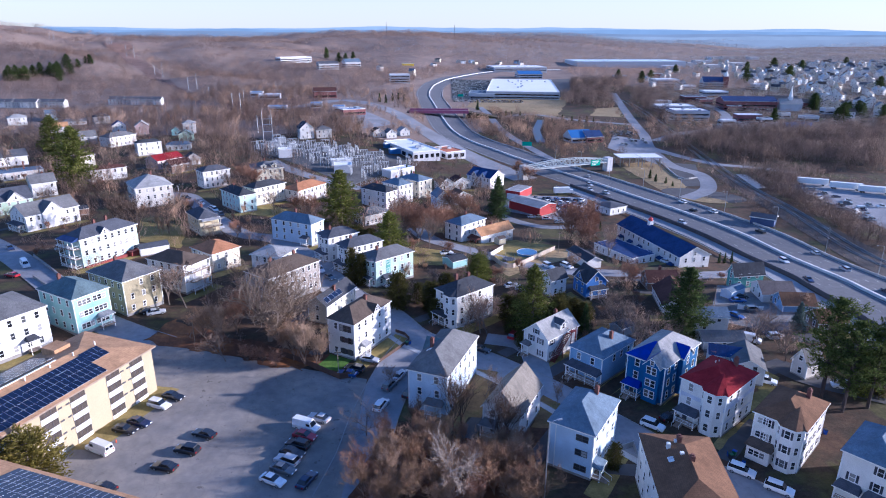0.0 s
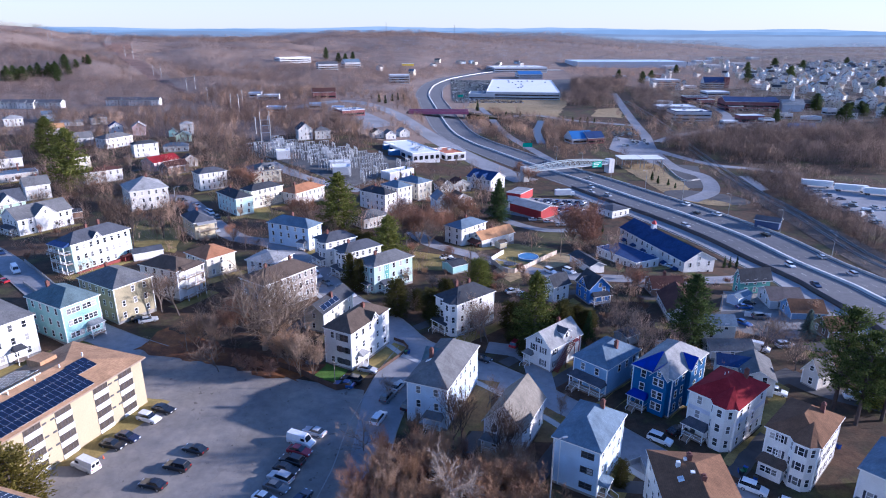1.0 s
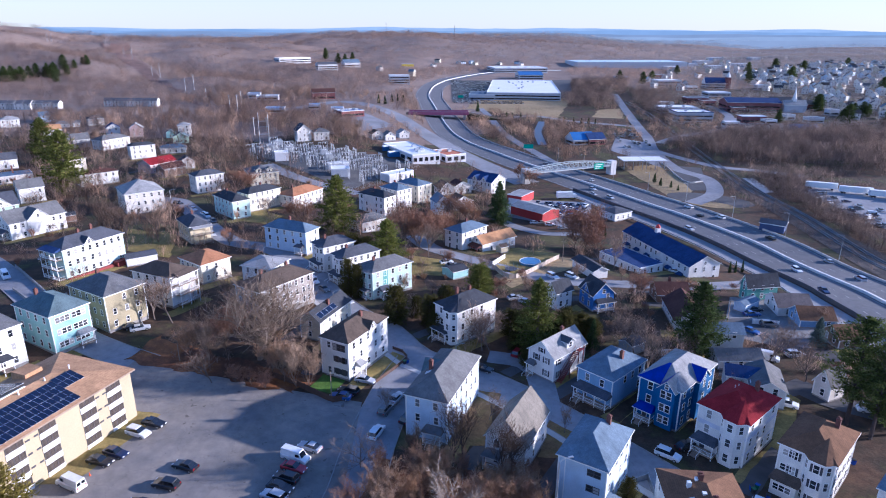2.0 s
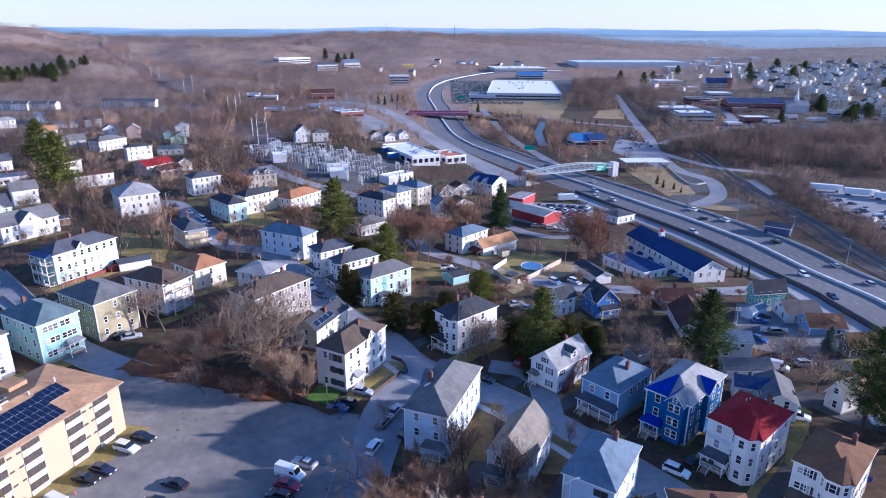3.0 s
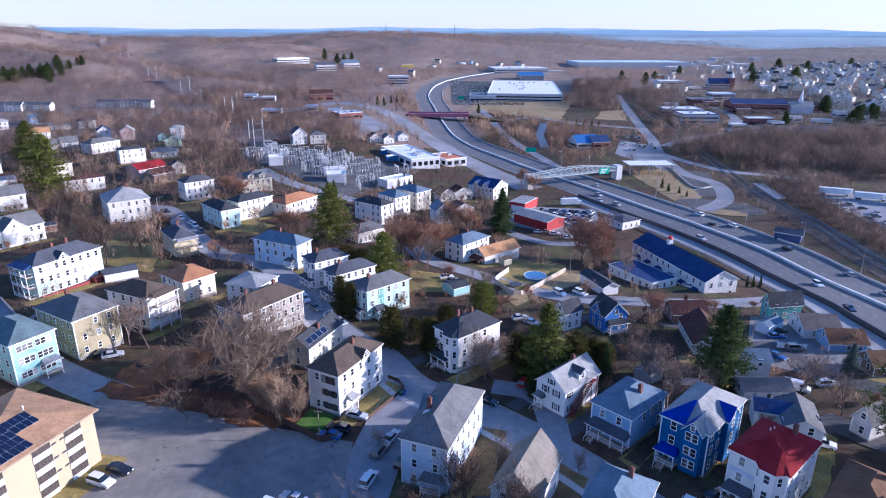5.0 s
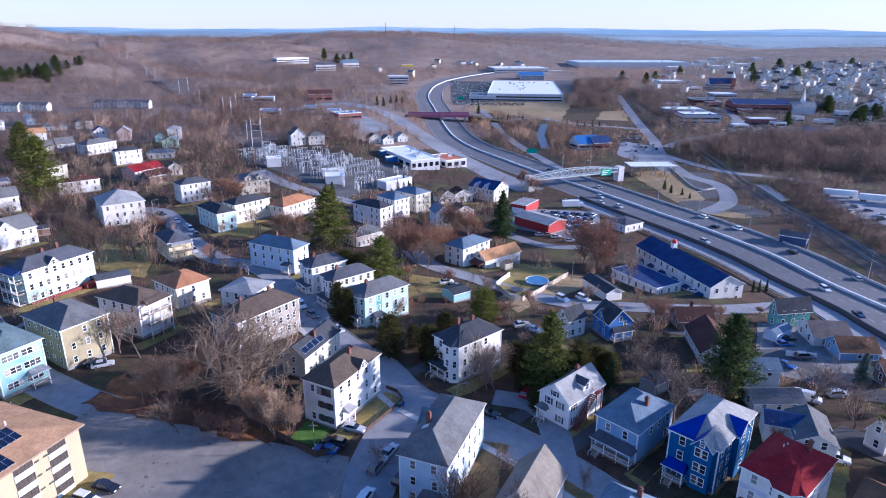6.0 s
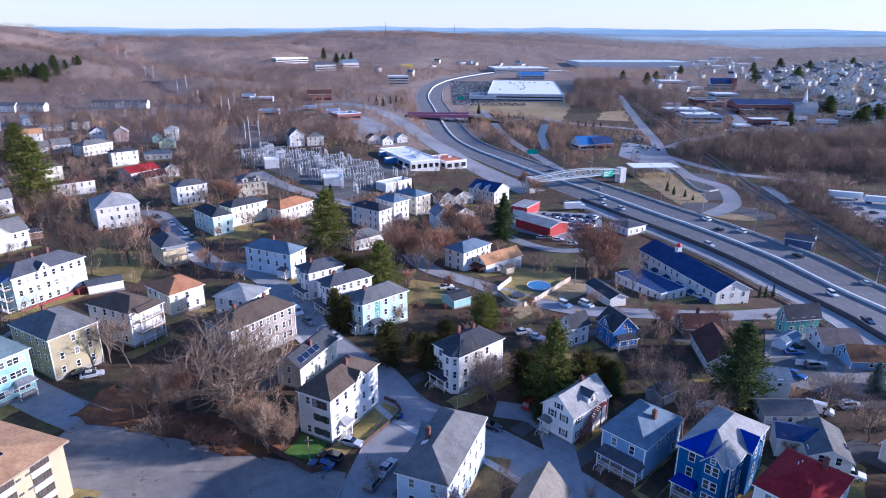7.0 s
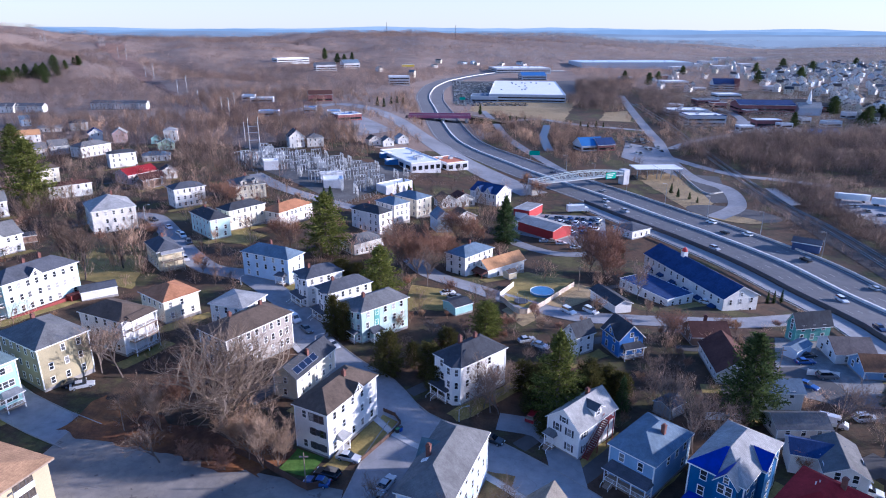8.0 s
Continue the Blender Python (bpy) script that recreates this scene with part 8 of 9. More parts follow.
# ---------------------------------------------------------------- yards: fences, pool, walls
def fence(label, pts, h, mat, name="fence", post=2.4, t=0.06, wires=0):
    """A board fence with posts along a line."""
    line = resample(pts, post)
    root = thing(name, line[0].x, line[0].y, 0, label, "fence", "fences")
    oz = root.matrix_world.translation
    for a, b in zip(line, line[1:]):
        d = (b - a)
        if d.length < 0.3:
            continue
        s = Vector((d.y, -d.x)).normalized() * t / 2
        bm = bmesh.new()
        za, zb = terrain(a.x, a.y) - oz.z, terrain(b.x, b.y) - oz.z
        v = [(a.x - s.x, a.y - s.y, za - 0.3), (b.x - s.x, b.y - s.y, zb - 0.3), (b.x + s.x, b.y + s.y, zb - 0.3), (a.x + s.x, a.y + s.y, za - 0.3)]
        v += [(x, y, z + h + 0.3) for x, y, z in v]
        v = [(x - oz.x, y - oz.y, z) for x, y, z in v]
        for w_ in range(wires):
            up = h * (w_ + 1) / wires
            wire_bm = bmesh.new()
            tube(wire_bm, (a.x - oz.x, a.y - oz.y, za + up), (b.x - oz.x, b.y - oz.y, zb + up), 0.025, sides=3, cap=False)
            part("wire", wire_bm, mat, root)
        if not wires:
            solid(bm, v, [(4, 5, 6, 7), (3, 2, 1, 0), (0, 1, 5, 4), (1, 2, 6, 5), (2, 3, 7, 6), (3, 0, 4, 7)])
            bmesh.ops.recalc_face_normals(bm, faces=bm.faces)
            part("panel", bm, mat, root)
        else:
            bm.free()
        bm = bmesh.new()
        box(bm, a.x - oz.x - 0.07, a.x - oz.x + 0.07, a.y - oz.y - 0.07, a.y - oz.y + 0.07, za - 0.4, za + h + 0.12)
        part("post", bm, mat, root)
    return root


DARKWOOD = varied("dark_stained_boards", (0.085, 0.05, 0.035), 0.85, 0.8, 0.25, 8)
VINYL = varied("white_vinyl", (0.78, 0.77, 0.74), 0.5, 0.8, 0.06)
PALEWOOD = varied("pale_board_fence", (0.50, 0.42, 0.33), 0.85, 0.8, 0.2, 8)
fence("pale board fence round a pool yard", [(16.4, 210.0), (23.2, 199.0), (42.5, 229.1)], 1.7, PALEWOOD)
fence("white fence beside a gravel street", [(16.6, 212.4), (22.2, 225.3)], 1.7, VINYL)
fence("dark timber fence above the car park", [(-38.0, 132.9), (-32.1, 130.0), (-23.1, 124.1), (-20.3, 125.2)], 1.5, DARKWOOD)
fence("low dark fence round a small lawn", [(-15.0, 132.2), (-8.7, 144.1), (-12.5, 148.3)], 0.9, DARKWOOD)
fence("white fence in a back yard", [(53.4, 147.5), (60.5, 147.0)], 1.8, VINYL)
fence("white fence behind small houses", [(84.0, 165.7), (90.6, 164.3)], 1.6, VINYL)
fence("grey fence beside a driveway", [(32.6, 100.3), (36.3, 102.1), (36.1, 97.9)], 1.2, METAL)
fence("low stone wall along the hill street", [(-120.5, 172.7), (-105.5, 161.0), (-104.0, 169.9)], 0.8, STONE, "garden_wall", t=0.4)
fence("long low stone wall above the road", [(-133.2, 193.1), (-104.8, 165.3)], 0.9, STONE, "garden_wall", t=0.4)
fence("tall wire fence of the substation", [(-125.5, 409.3), (-76.2, 340.6), (-48.8, 321.0), (-15.0, 399.2)], 2.2, METAL, post=6.0, wires=4)
fence("white parapet of the slip road", [(147.0, 432.2), (142.5, 377.1), (153.1, 377.3)], 0.9, CONCRETE, "parapet", t=0.5)
patch("track_slab", [(181.2, 388.1), (188.0, 388.3), (183.5, 352.7), (177.0, 350.1)], CONCRETE, "pale concrete slab beside the railway", "concrete", 0.2, 5)

pool = thing("pool", 30.2, 217.7, 0, "round blue above-ground pool with pale rim", "pool")
bm = bmesh.new()
tube(bm, (0, 0, -0.2), (0, 0, 1.25), 3.6, sides=32)
part("wall", bm, varied("pool_wall_blue", (0.10, 0.22, 0.34), 0.5), pool)
bm = bmesh.new()
tube(bm, (0, 0, 1.25), (0, 0, 1.28), 3.4, sides=32)
part("cover", bm, varied("pool_cover", (0.06, 0.19, 0.36), 0.3), pool)
bm = bmesh.new()
r = [Vector((3.65 * math.cos(a), 3.65 * math.sin(a), 1.3)) for a in [2 * math.pi * i / 32 for i in range(33)]]
for a, b in zip(r, r[1:]):
    tube(bm, a, b, 0.12, sides=4)
part("rim", bm, TRIM, pool)
tr = thing("trampoline", 22.6, 208.0, 0, "round dark trampoline in a yard", "trampoline")
bm = bmesh.new()
tube(bm, (0, 0, 0.7), (0, 0, 0.8), 2.1, sides=20)
part("mat", bm, DARKTRIM, tr)
for k in range(6):
    bm = bmesh.new()
    a = k * math.pi / 3
    tube(bm, (2 * math.cos(a), 2 * math.sin(a), 0), (2 * math.cos(a), 2 * math.sin(a), 2.4), 0.05, sides=4)
    part("leg", bm, METAL, tr)
for lab, x, y, L_, W_, h_, c, rf in (("yellow timber play shed", 22.0, 235.6, 3.5, 3, 2.4, "yellow", "brown"), ("small white shed", 87.0, 176.2, 7, 3.5, 2.6, "paleblue", "bluegrey"), ("white garden shed", -83.5, 130.1, 3, 3, 2.4, "white", "black"), ("dark shed", -153.4, 253.7, 9, 6, 2.6, "brown", "black"), ("white flat garage", -97.2, 199.7, 9, 6, 2.6, "white", "slate"),
                                     ("grey shed", 46.7, 150.0, 5, 4, 2.5, "grey", "slate"), ("low carport with slate roof", 3.7, 199.9, 6, 6, 2.6, "teal", "black")):
    house(lab + " standing in a back yard", x, y, 35, L_, W_, h_, 1, c, rf, roof_kind="gable_x", rise=0.8, over=0.2, near=False, chimneys=(), name="shed", windows=False, group="sheds", found=0.6)
BINS = [varied("bin_blue", (0.02, 0.07, 0.35), 0.5), varied("bin_black", (0.03, 0.03, 0.035), 0.5), varied("bin_green", (0.03, 0.14, 0.05), 0.5)]
for k, (x, y) in enumerate(((53.4, 99.3), (53.4, 98.6), (54.5, 99.6), (55.1, 97.0), (12.4, 107.0), (10.7, 106.6), (-8.5, 141.7), (-9.1, 141.1), (15.8, 102.8), (75.4, 106.5), (28.0, 93.1), (-19.7, 135.7))):
    bn = thing("wheelie_bin", x, y, 20 * k, "plastic refuse bin beside a house", "bin", "bins")
    bm = bmesh.new()
    solid(bm, [(-0.25, -0.28, 0), (0.25, -0.28, 0), (0.25, 0.28, 0), (-0.25, 0.28, 0), (-0.3, -0.36, 1.0), (0.3, -0.36, 1.0), (0.3, 0.36, 1.0), (-0.3, 0.36, 1.0)], [(4, 5, 6, 7), (3, 2, 1, 0), (0, 1, 5, 4), (1, 2, 6, 5), (2, 3, 7, 6), (3, 0, 4, 7)])
    part("body", bm, BINS[k % 3], bn)
    bm = bmesh.new()
    box(bm, -0.32, 0.32, -0.4, 0.38, 1.0, 1.08)
    part("lid", bm, BINS[(k + 1) % 3], bn)
cone = thing("traffic_cone", -60.5, 98.9, 0, "orange traffic cone on asphalt", "cone")
bm = bmesh.new()
tube(bm, (0, 0, 0.03), (0, 0, 0.75), 0.17, 0.04, 10)
box(bm, -0.22, 0.22, -0.22, 0.22, 0, 0.04)
part("body", bm, varied("orange_plastic", (0.7, 0.10, 0.02), 0.5), cone)


# driveways beside the houses
rnd = random.Random(77)
for o in [q for q in scene.objects if q.parent is None and q.get("group") in ("houses", "far houses") and q.name.startswith("house")]:
    w_ = next((c for c in o.children if c.name.startswith("wall")), None)
    if w_ is None or o.matrix_world.translation.y > 420:
        continue
    M = o.matrix_world.to_3x3()
    c0 = o.matrix_world.translation
    L_, W_ = w_.dimensions.x, w_.dimensions.y
    side = W_ / 2 + 1.0
    cor = [c0 + M @ Vector((a, b, 0)) for a, b in ((-L_ / 2 - 5, side), (L_ / 2 - 1, side), (L_ / 2 - 1, side + 3.2), (-L_ / 2 - 5, side + 3.2))]
    patch("driveway", [(q.x, q.y) for q in cor], rnd.choice((YARD, EARTH, YARD)), "narrow worn driveway beside a house", "driveway", 0.045 + rnd.random() * 0.004, 3.0, 0.4)
    if rnd.random() < 0.6:
        cor = [c0 + M @ Vector((a, b, 0)) for a, b in ((-L_ / 2 - 4, -W_ / 2 - 4), (L_ / 2 + 2, -W_ / 2 - 4), (L_ / 2 + 2, -W_ / 2 - 0.2), (-L_ / 2 - 4, -W_ / 2 - 0.2))]
        patch("yard_grass", [(q.x, q.y) for q in cor], GRASS, "thin winter grass beside a house", "grass", 0.035 + rnd.random() * 0.004, 3.0, 0.9)


# ---------------------------------------------------------------- woods and the far town
def wood_mat(name, a, b, c):
    m, n, l, bs = material(name, 0.95, 0, 0.1)
    g = n.new("ShaderNodeNewGeometry").outputs["Random Per Island"]
    v = coords(n)
    big = ramp(n, l, noise_tex(n, l, v, 0.012, 4), [(0.3, (0.8, 0.8, 0.84)), (0.7, (1.2, 1.14, 1.08))])
    crown = ramp(n, l, noise_tex(n, l, v, 0.07, 2), [(0.36, (0.6, 0.6, 0.64)), (0.5, (1.0, 1.0, 1.0)), (0.66, (1.34, 1.3, 1.25))])
    grain = ramp(n, l, noise_tex(n, l, v, 0.7, 3, 0.7), [(0.3, (0.85, 0.85, 0.85)), (0.7, (1.12, 1.12, 1.12))])
    both = blend(n, l, 1.0, blend(n, l, 1.0, big, crown, "MULTIPLY"), grain, "MULTIPLY")
    thin(m, n, l, bs, blend(n, l, 1.0, ramp(n, l, g, [(0.0, a), (0.5, b), (1.0, c)]), both, "MULTIPLY"), 0.5)
    side = n.new("ShaderNodeAttribute")
    side.attribute_name = "crown_side"
    for node in n:
        if node.type in ("BSDF_PRINCIPLED", "BSDF_TRANSLUCENT"):
            l.new(side.outputs["Vector"], node.inputs["Normal"])
    return m


# Base colour lightened all over to stand for haze before the hills.
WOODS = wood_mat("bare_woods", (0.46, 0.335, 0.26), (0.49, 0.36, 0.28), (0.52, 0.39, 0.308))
# Pale blue-grey stands for haze over the eastern woods, put into the colour.
EASTWOODS = wood_mat("hazed_east_woods", (0.38, 0.39, 0.415), (0.41, 0.42, 0.44), (0.44, 0.45, 0.465))
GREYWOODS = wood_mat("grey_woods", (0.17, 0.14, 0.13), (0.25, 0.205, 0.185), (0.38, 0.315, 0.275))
# Town tree colour paled and cooled to imitate haze.
TOWNWOODS = wood_mat("hazed_town_trees", (0.27, 0.275, 0.295), (0.34, 0.345, 0.36), (0.42, 0.42, 0.425))
RUSSET_WOODS = wood_mat("russet_woods", (0.37, 0.262, 0.192), (0.51, 0.365, 0.268), (0.64, 0.485, 0.37))


def wood_template(seed, limbs, blades, width, fine=0.008, h=10.0, reach=(0.10, 0.22)):
    """Triangles of one leafless tree of the woods, as an array (n, 3, 3)."""
    rnd = random.Random(seed)
    T = [[(-width, 0, 0), (width, 0, 0), (0, 0, h * 0.8)]]
    for i in range(limbs):
        a = rnd.uniform(0, 2 * math.pi)
        z0 = h * rnd.uniform(0.15, 0.55)
        r = h * rnd.uniform(0.12, 0.34)
        z1 = min(h, z0 + h * rnd.uniform(0.25, 0.5))
        c, s = math.cos(a), math.sin(a)
        T.append([(-s * width * 0.6, c * width * 0.6, z0), (s * width * 0.6, -c * width * 0.6, z0), (c * r, s * r, z1)])
    for i in range(blades):
        a, f = rnd.uniform(0, 2 * math.pi), rnd.random() ** 0.5
        z = h * rnd.uniform(0.22, 0.9)
        r = h * 0.36 * f * math.sqrt(max(0.08, 1 - ((z / h - 0.55) / 0.46) ** 2))
        c, s = math.cos(a), math.sin(a)
        k = h * rnd.uniform(*reach)
        w = h * rnd.uniform(0.4, 1.0) * fine
        b = rnd.uniform(0, 2 * math.pi)
        T.append([(c * r - math.cos(b) * w, s * r - math.sin(b) * w, z - k * 0.4), (c * r + math.cos(b) * w, s * r + math.sin(b) * w, z - k * 0.4), (c * r * 1.2 + rnd.uniform(-k, k) * 0.8, s * r * 1.2 + rnd.uniform(-k, k) * 0.8, z + k * rnd.uniform(0.2, 0.8))])
    return np.array(T)


def clump(x, y):
    """Groups of taller and lower trees in the woods, -1 to 1."""
    return noise.noise((x * 0.031, y * 0.02, 7.0)) + 0.5 * noise.noise((x * 0.075, y * 0.05, 2.0))


def wood_object(name, places, templates, mat, label):
    rnd = np.random.RandomState(len(places))
    out, sides = [], []
    for i, (x, y, h, w) in enumerate(places):
        T = templates[i % len(templates)]
        a = rnd.uniform(0, 2 * math.pi)
        c, s = math.cos(a), math.sin(a)
        g = clump(x, y)
        k = h * (1 + 0.35 * g) / 10.0
        lean = ((g - clump(x + 4, y)) * 5.5, (g - clump(x, y + 6)) * 4.0)
        X = (T[..., 0] * c - T[..., 1] * s) * k * w + x
        Y = (T[..., 0] * s + T[..., 1] * c) * k * w + y
        Z = T[..., 2] * k + terrain(x, y) - 0.3
        out.append(np.stack([X, Y, Z], -1))
        N = T - np.array((0, 0, 4.2))
        N = np.stack([N[..., 0] * c - N[..., 1] * s + 2.5 * lean[0], N[..., 0] * s + N[..., 1] * c + 2.5 * lean[1], np.abs(N[..., 2]) + 1.6], -1).reshape(-1, 3)
        sides.append(N / np.linalg.norm(N, axis=1, keepdims=True))
    A = np.concatenate(out)
    n = len(A)
    me = bpy.data.meshes.new(name)
    me.vertices.add(n * 3)
    me.vertices.foreach_set("co", A.reshape(-1).astype(np.float32))
    me.loops.add(n * 3)
    me.loops.foreach_set("vertex_index", np.arange(n * 3, dtype=np.int32))
    me.polygons.add(n)
    me.polygons.foreach_set("loop_start", np.arange(0, n * 3, 3, dtype=np.int32))
    me.attributes.new("crown_side", "FLOAT_VECTOR", "POINT").data.foreach_set("vector", np.concatenate(sides).reshape(-1).astype(np.float32))
    me.update(calc_edges=True)
    me.materials.append(mat)
    return tagged(new(name, me), label, "woods", kind="stuff")


def inside(poly, x, y):
    hit_, j = False, len(poly) - 1
    for i in range(len(poly)):
        (xi, yi), (xj, yj) = poly[i], poly[j]
        if (yi > y) != (yj > y) and x < (xj - xi) * (y - yi) / (yj - yi) + xi:
            hit_ = not hit_
        j = i
    return hit_


clear_lines = [(motorway_line, 21.0), ([(p.x, p.y) for p in resample(rails, 20)], 6.0), (RIVER, 6.0)] + [(s, w / 2 + 1.5) for s, w in zip(STREETS, WIDTHS)]
clear_pts = [(p, w) for line, w in clear_lines for p in resample(line, 8.0)]
cells = {}
for p, w in clear_pts:
    for i in range(-1, 2):
        for j in range(-1, 2):
            cells.setdefault((int(p.x // 40) + i, int(p.y // 40) + j), []).append((p.x, p.y, w))
blocks = {}
for o in scene.objects:
    if o.parent is None and o.type == "EMPTY" and o.children and o.get("category") in ("house", "building", "bridge", "canopy", "trailer", "sign"):
        d = o.children[0].dimensions
        c0, r = o.matrix_world.translation, max(d.x, d.y) / 2 + 3
        entry = (o.matrix_world.inverted(), d.x / 2 + 1.8, d.y / 2 + 1.8)
        if o.get("category") == "bridge":
            entry = (o.matrix_world.inverted(), 75, 9)
            r = 80
        for i in range(int((c0.x - r) // 40), int((c0.x + r) // 40) + 1):
            for j in range(int((c0.y - r) // 40), int((c0.y + r) // 40) + 1):
                blocks.setdefault((i, j), []).append(entry)


def free(x, y):
    key = (int(x // 40), int(y // 40))
    if any((x - a) ** 2 + (y - b) ** 2 <= r * r for a, b, r in cells.get(key, ())):
        return False
    for m, a, b in blocks.get(key, ()):
        q = m @ Vector((x, y, 0))
        if abs(q.x) < a and abs(q.y) < b:
            return False
    return True


def scatter(poly, spacing, seed, lo, hi, wide=1.0, share=1.0):
    rnd = random.Random(seed)
    xs, ys = [p[0] for p in poly], [p[1] for p in poly]
    out, y = [], min(ys)
    while y < max(ys):
        x = min(xs)
        while x < max(xs):
            px_, py_ = x + rnd.uniform(-0.5, 0.5) * spacing, y + rnd.uniform(-0.5, 0.5) * spacing
            if rnd.random() < share and not any(inside(q, px_, py_) for q in PAVED) and inside(poly, px_, py_) and free(px_, py_):
                out.append((px_, py_, rnd.uniform(lo, hi), wide * rnd.uniform(0.8, 1.3)))
            x += spacing
        y += spacing
    return out


MID = [wood_template(200 + i, 20, 120, 0.11, 0.008) for i in range(6)]
FAR = [wood_template(300 + i, 2, 100, 0.05, 0.0105, reach=(0.06, 0.13)) for i in range(8)]
FARTHEST = [wood_template(400 + i, 1, 52, 0.08, 0.02, reach=(0.07, 0.14)) * np.array((1.7, 1.7, 1)) for i in range(6)]

yards = [([(-31.5, 230.3), (58.2, 207.7), (100.6, 192.4), (105.6, 135.8), (65.2, 115.9), (48.8, 146.8), (16.1, 139.9), (-13.2, 157.9)], 8.0, 61, 70), ([(-239.3, 334.4), (-43.6, 326.1), (-23.3, 164.5), (-54.8, 153.0), (-104.0, 161.2), (-162.5, 219.8)], 10.0, 62, 50)]
for poly, gap_, seed_, most in yards:
    places = scatter(poly, gap_, seed_, 2.5, 7.0, 1.1, 0.7)
    random.Random(seed_).shuffle(places)
    for k, (x, y, h, w) in enumerate(places[:most]):
        tree(("thicket", "street", "russet", "thicket")[k % 4], x, y, h, w, "small bare tree standing in a back yard")
near_woods = []
near_woods.append(([(-373.2, 582.8), (-261.3, 610.0), (-201.5, 583.2), (-178.9, 585.1), (-136.9, 448.6), (-153.3, 420.7), (-192.5, 484.5), (-230.2, 482.1), (-271.5, 479.3)], 8.0, 9, 15, 0.55))
near_woods.append(([(-337.4, 482.2), (-294.4, 497.2), (-197.7, 418.7), (-171.8, 419.9), (-139.3, 436.7), (-113.9, 369.1), (-123.5, 352.5), (-145.6, 351.9), (-188.4, 375.1), (-231.5, 373.4)], 9.0, 7, 13, 0.5))
near_woods.append(([(-178.9, 585.1), (-116.4, 581.8), (-70.4, 541.8), (-61.4, 469.6), (-109.3, 459.6)], 7.0, 8, 14, 0.7))
near_woods.append(([(-248.7, 348.6), (-195.9, 350.4), (-157.5, 309.5), (-137.8, 253.1), (-163.7, 274.5)], 9.0, 7, 12, 0.5))
near_woods.append(([(190.2, 541.5), (221.8, 542.5), (275.0, 568.1), (418.8, 585.4), (288.7, 390.4), (236.6, 425.3), (214.3, 424.7), (192.6, 442.8), (174.1, 471.0)], 5.6, 8, 15, 0.9))
near_woods.append(([(180.1, 395.2), (207.4, 371.9), (197.3, 308.2), (189.2, 240.0), (174.0, 218.7), (169.6, 278.5)], 5.0, 5, 9, 0.6))
near_woods.append(([(169.1, 403.6), (171.2, 374.1), (167.6, 336.6), (157.9, 342.8), (154.5, 356.2)], 6.0, 4, 8, 0.5))
near_woods.append(([(25.0, 659.9), (63.5, 636.1), (83.2, 540.4), (82.8, 465.8), (62.7, 489.5), (39.9, 538.8)], 6.5, 5, 10, 0.75))
near_woods.append(([(-49.9, 652.7), (-25.7, 621.9), (3.7, 496.5), (-7.4, 495.6), (-33.2, 561.7)], 7.0, 5, 9, 0.7))
near_woods.append(([(31.8, 422.1), (59.4, 415.3), (57.0, 371.5), (33.5, 353.5)], 6.0, 5, 9, 0.7))
near_woods.append(([(85.0, 628.8), (116.3, 618.1), (91.7, 480.4), (113.3, 462.1), (83.6, 435.5), (74.4, 511.0)], 6.5, 6, 11, 0.8))
near_woods.append(([(209.8, 1087.4), (342.7, 1229.8), (200.8, 744.0), (164.3, 725.9), (162.4, 815.8)], 9.0, 9, 16, 0.8))
near_woods.append(([(118.9, 420.6), (127.7, 355.6), (128.2, 329.6), (117.9, 355.4)], 9.0, 2, 4, 0.3))
near_woods.append(([(-6.9, 284.9), (19.8, 339.1), (25.2, 327.3), (20.4, 299.0), (3.7, 284.0)], 7.0, 6, 10, 0.6))
near_woods.append(([(49.2, 244.4), (73.7, 258.6), (68.2, 237.7), (51.8, 224.2)], 7.0, 5, 9, 0.5))
near_woods.append(([(51.5, 168.2), (65.3, 160.8), (57.8, 135.2), (44.7, 132.3), (40.0, 146.7)], 4.5, 3, 7, 0.5))
near_woods.append(([(13.3, 159.5), (22.7, 159.8), (38.6, 140.5), (29.1, 134.7), (16.7, 146.0)], 4.5, 2.5, 5.5, 0.5))
near_woods.append(([(-75.7, 137.1), (-59.7, 145.5), (-29.8, 131.6), (-39.8, 129.3), (-60.5, 136.3)], 3.2, 1.5, 3.5, 0.55))
near_woods.append(([(61.9, 135.2), (81.1, 161.0), (91.5, 150.7), (97.4, 135.7), (79.6, 132.8)], 6.0, 3, 7, 0.35))
near_woods.append(([(-261.0, 348.1), (-118.8, 368.9), (-43.6, 326.1), (36.7, 353.6), (26.9, 250.8), (-31.5, 230.3), (-72.0, 208.2), (-171.6, 220.8)], 8.5, 5, 11, 0.55))
near_woods.append(([(-31.5, 230.3), (26.9, 250.8), (63.8, 257.5), (54.1, 207.0), (20.3, 184.8), (-27.3, 196.7)], 8.0, 4, 8, 0.35))
near_woods.append(([(38.3, 185.8), (101.9, 207.5), (114.6, 147.7), (93.9, 116.2), (68.5, 120.4), (41.4, 140.6)], 6.5, 2.5, 7, 0.35))
near_woods.append(([(-18.2, 225.1), (17.6, 195.3), (33.7, 160.2), (12.8, 134.2), (-14.4, 173.7)], 6.0, 2, 5.5, 0.35))
near_woods.append(([(-151.9, 204.3), (-114.3, 253.3), (-62.6, 209.7), (-31.9, 142.8), (-62.8, 138.9), (-104.0, 161.2)], 6.5, 3, 8, 0.24))
near_woods.append(([(-389.9, 561.5), (-190.0, 604.6), (-72.5, 558.3), (-29.5, 377.3), (-114.0, 352.8), (-248.7, 348.6)], 9.0, 7, 13, 0.5))
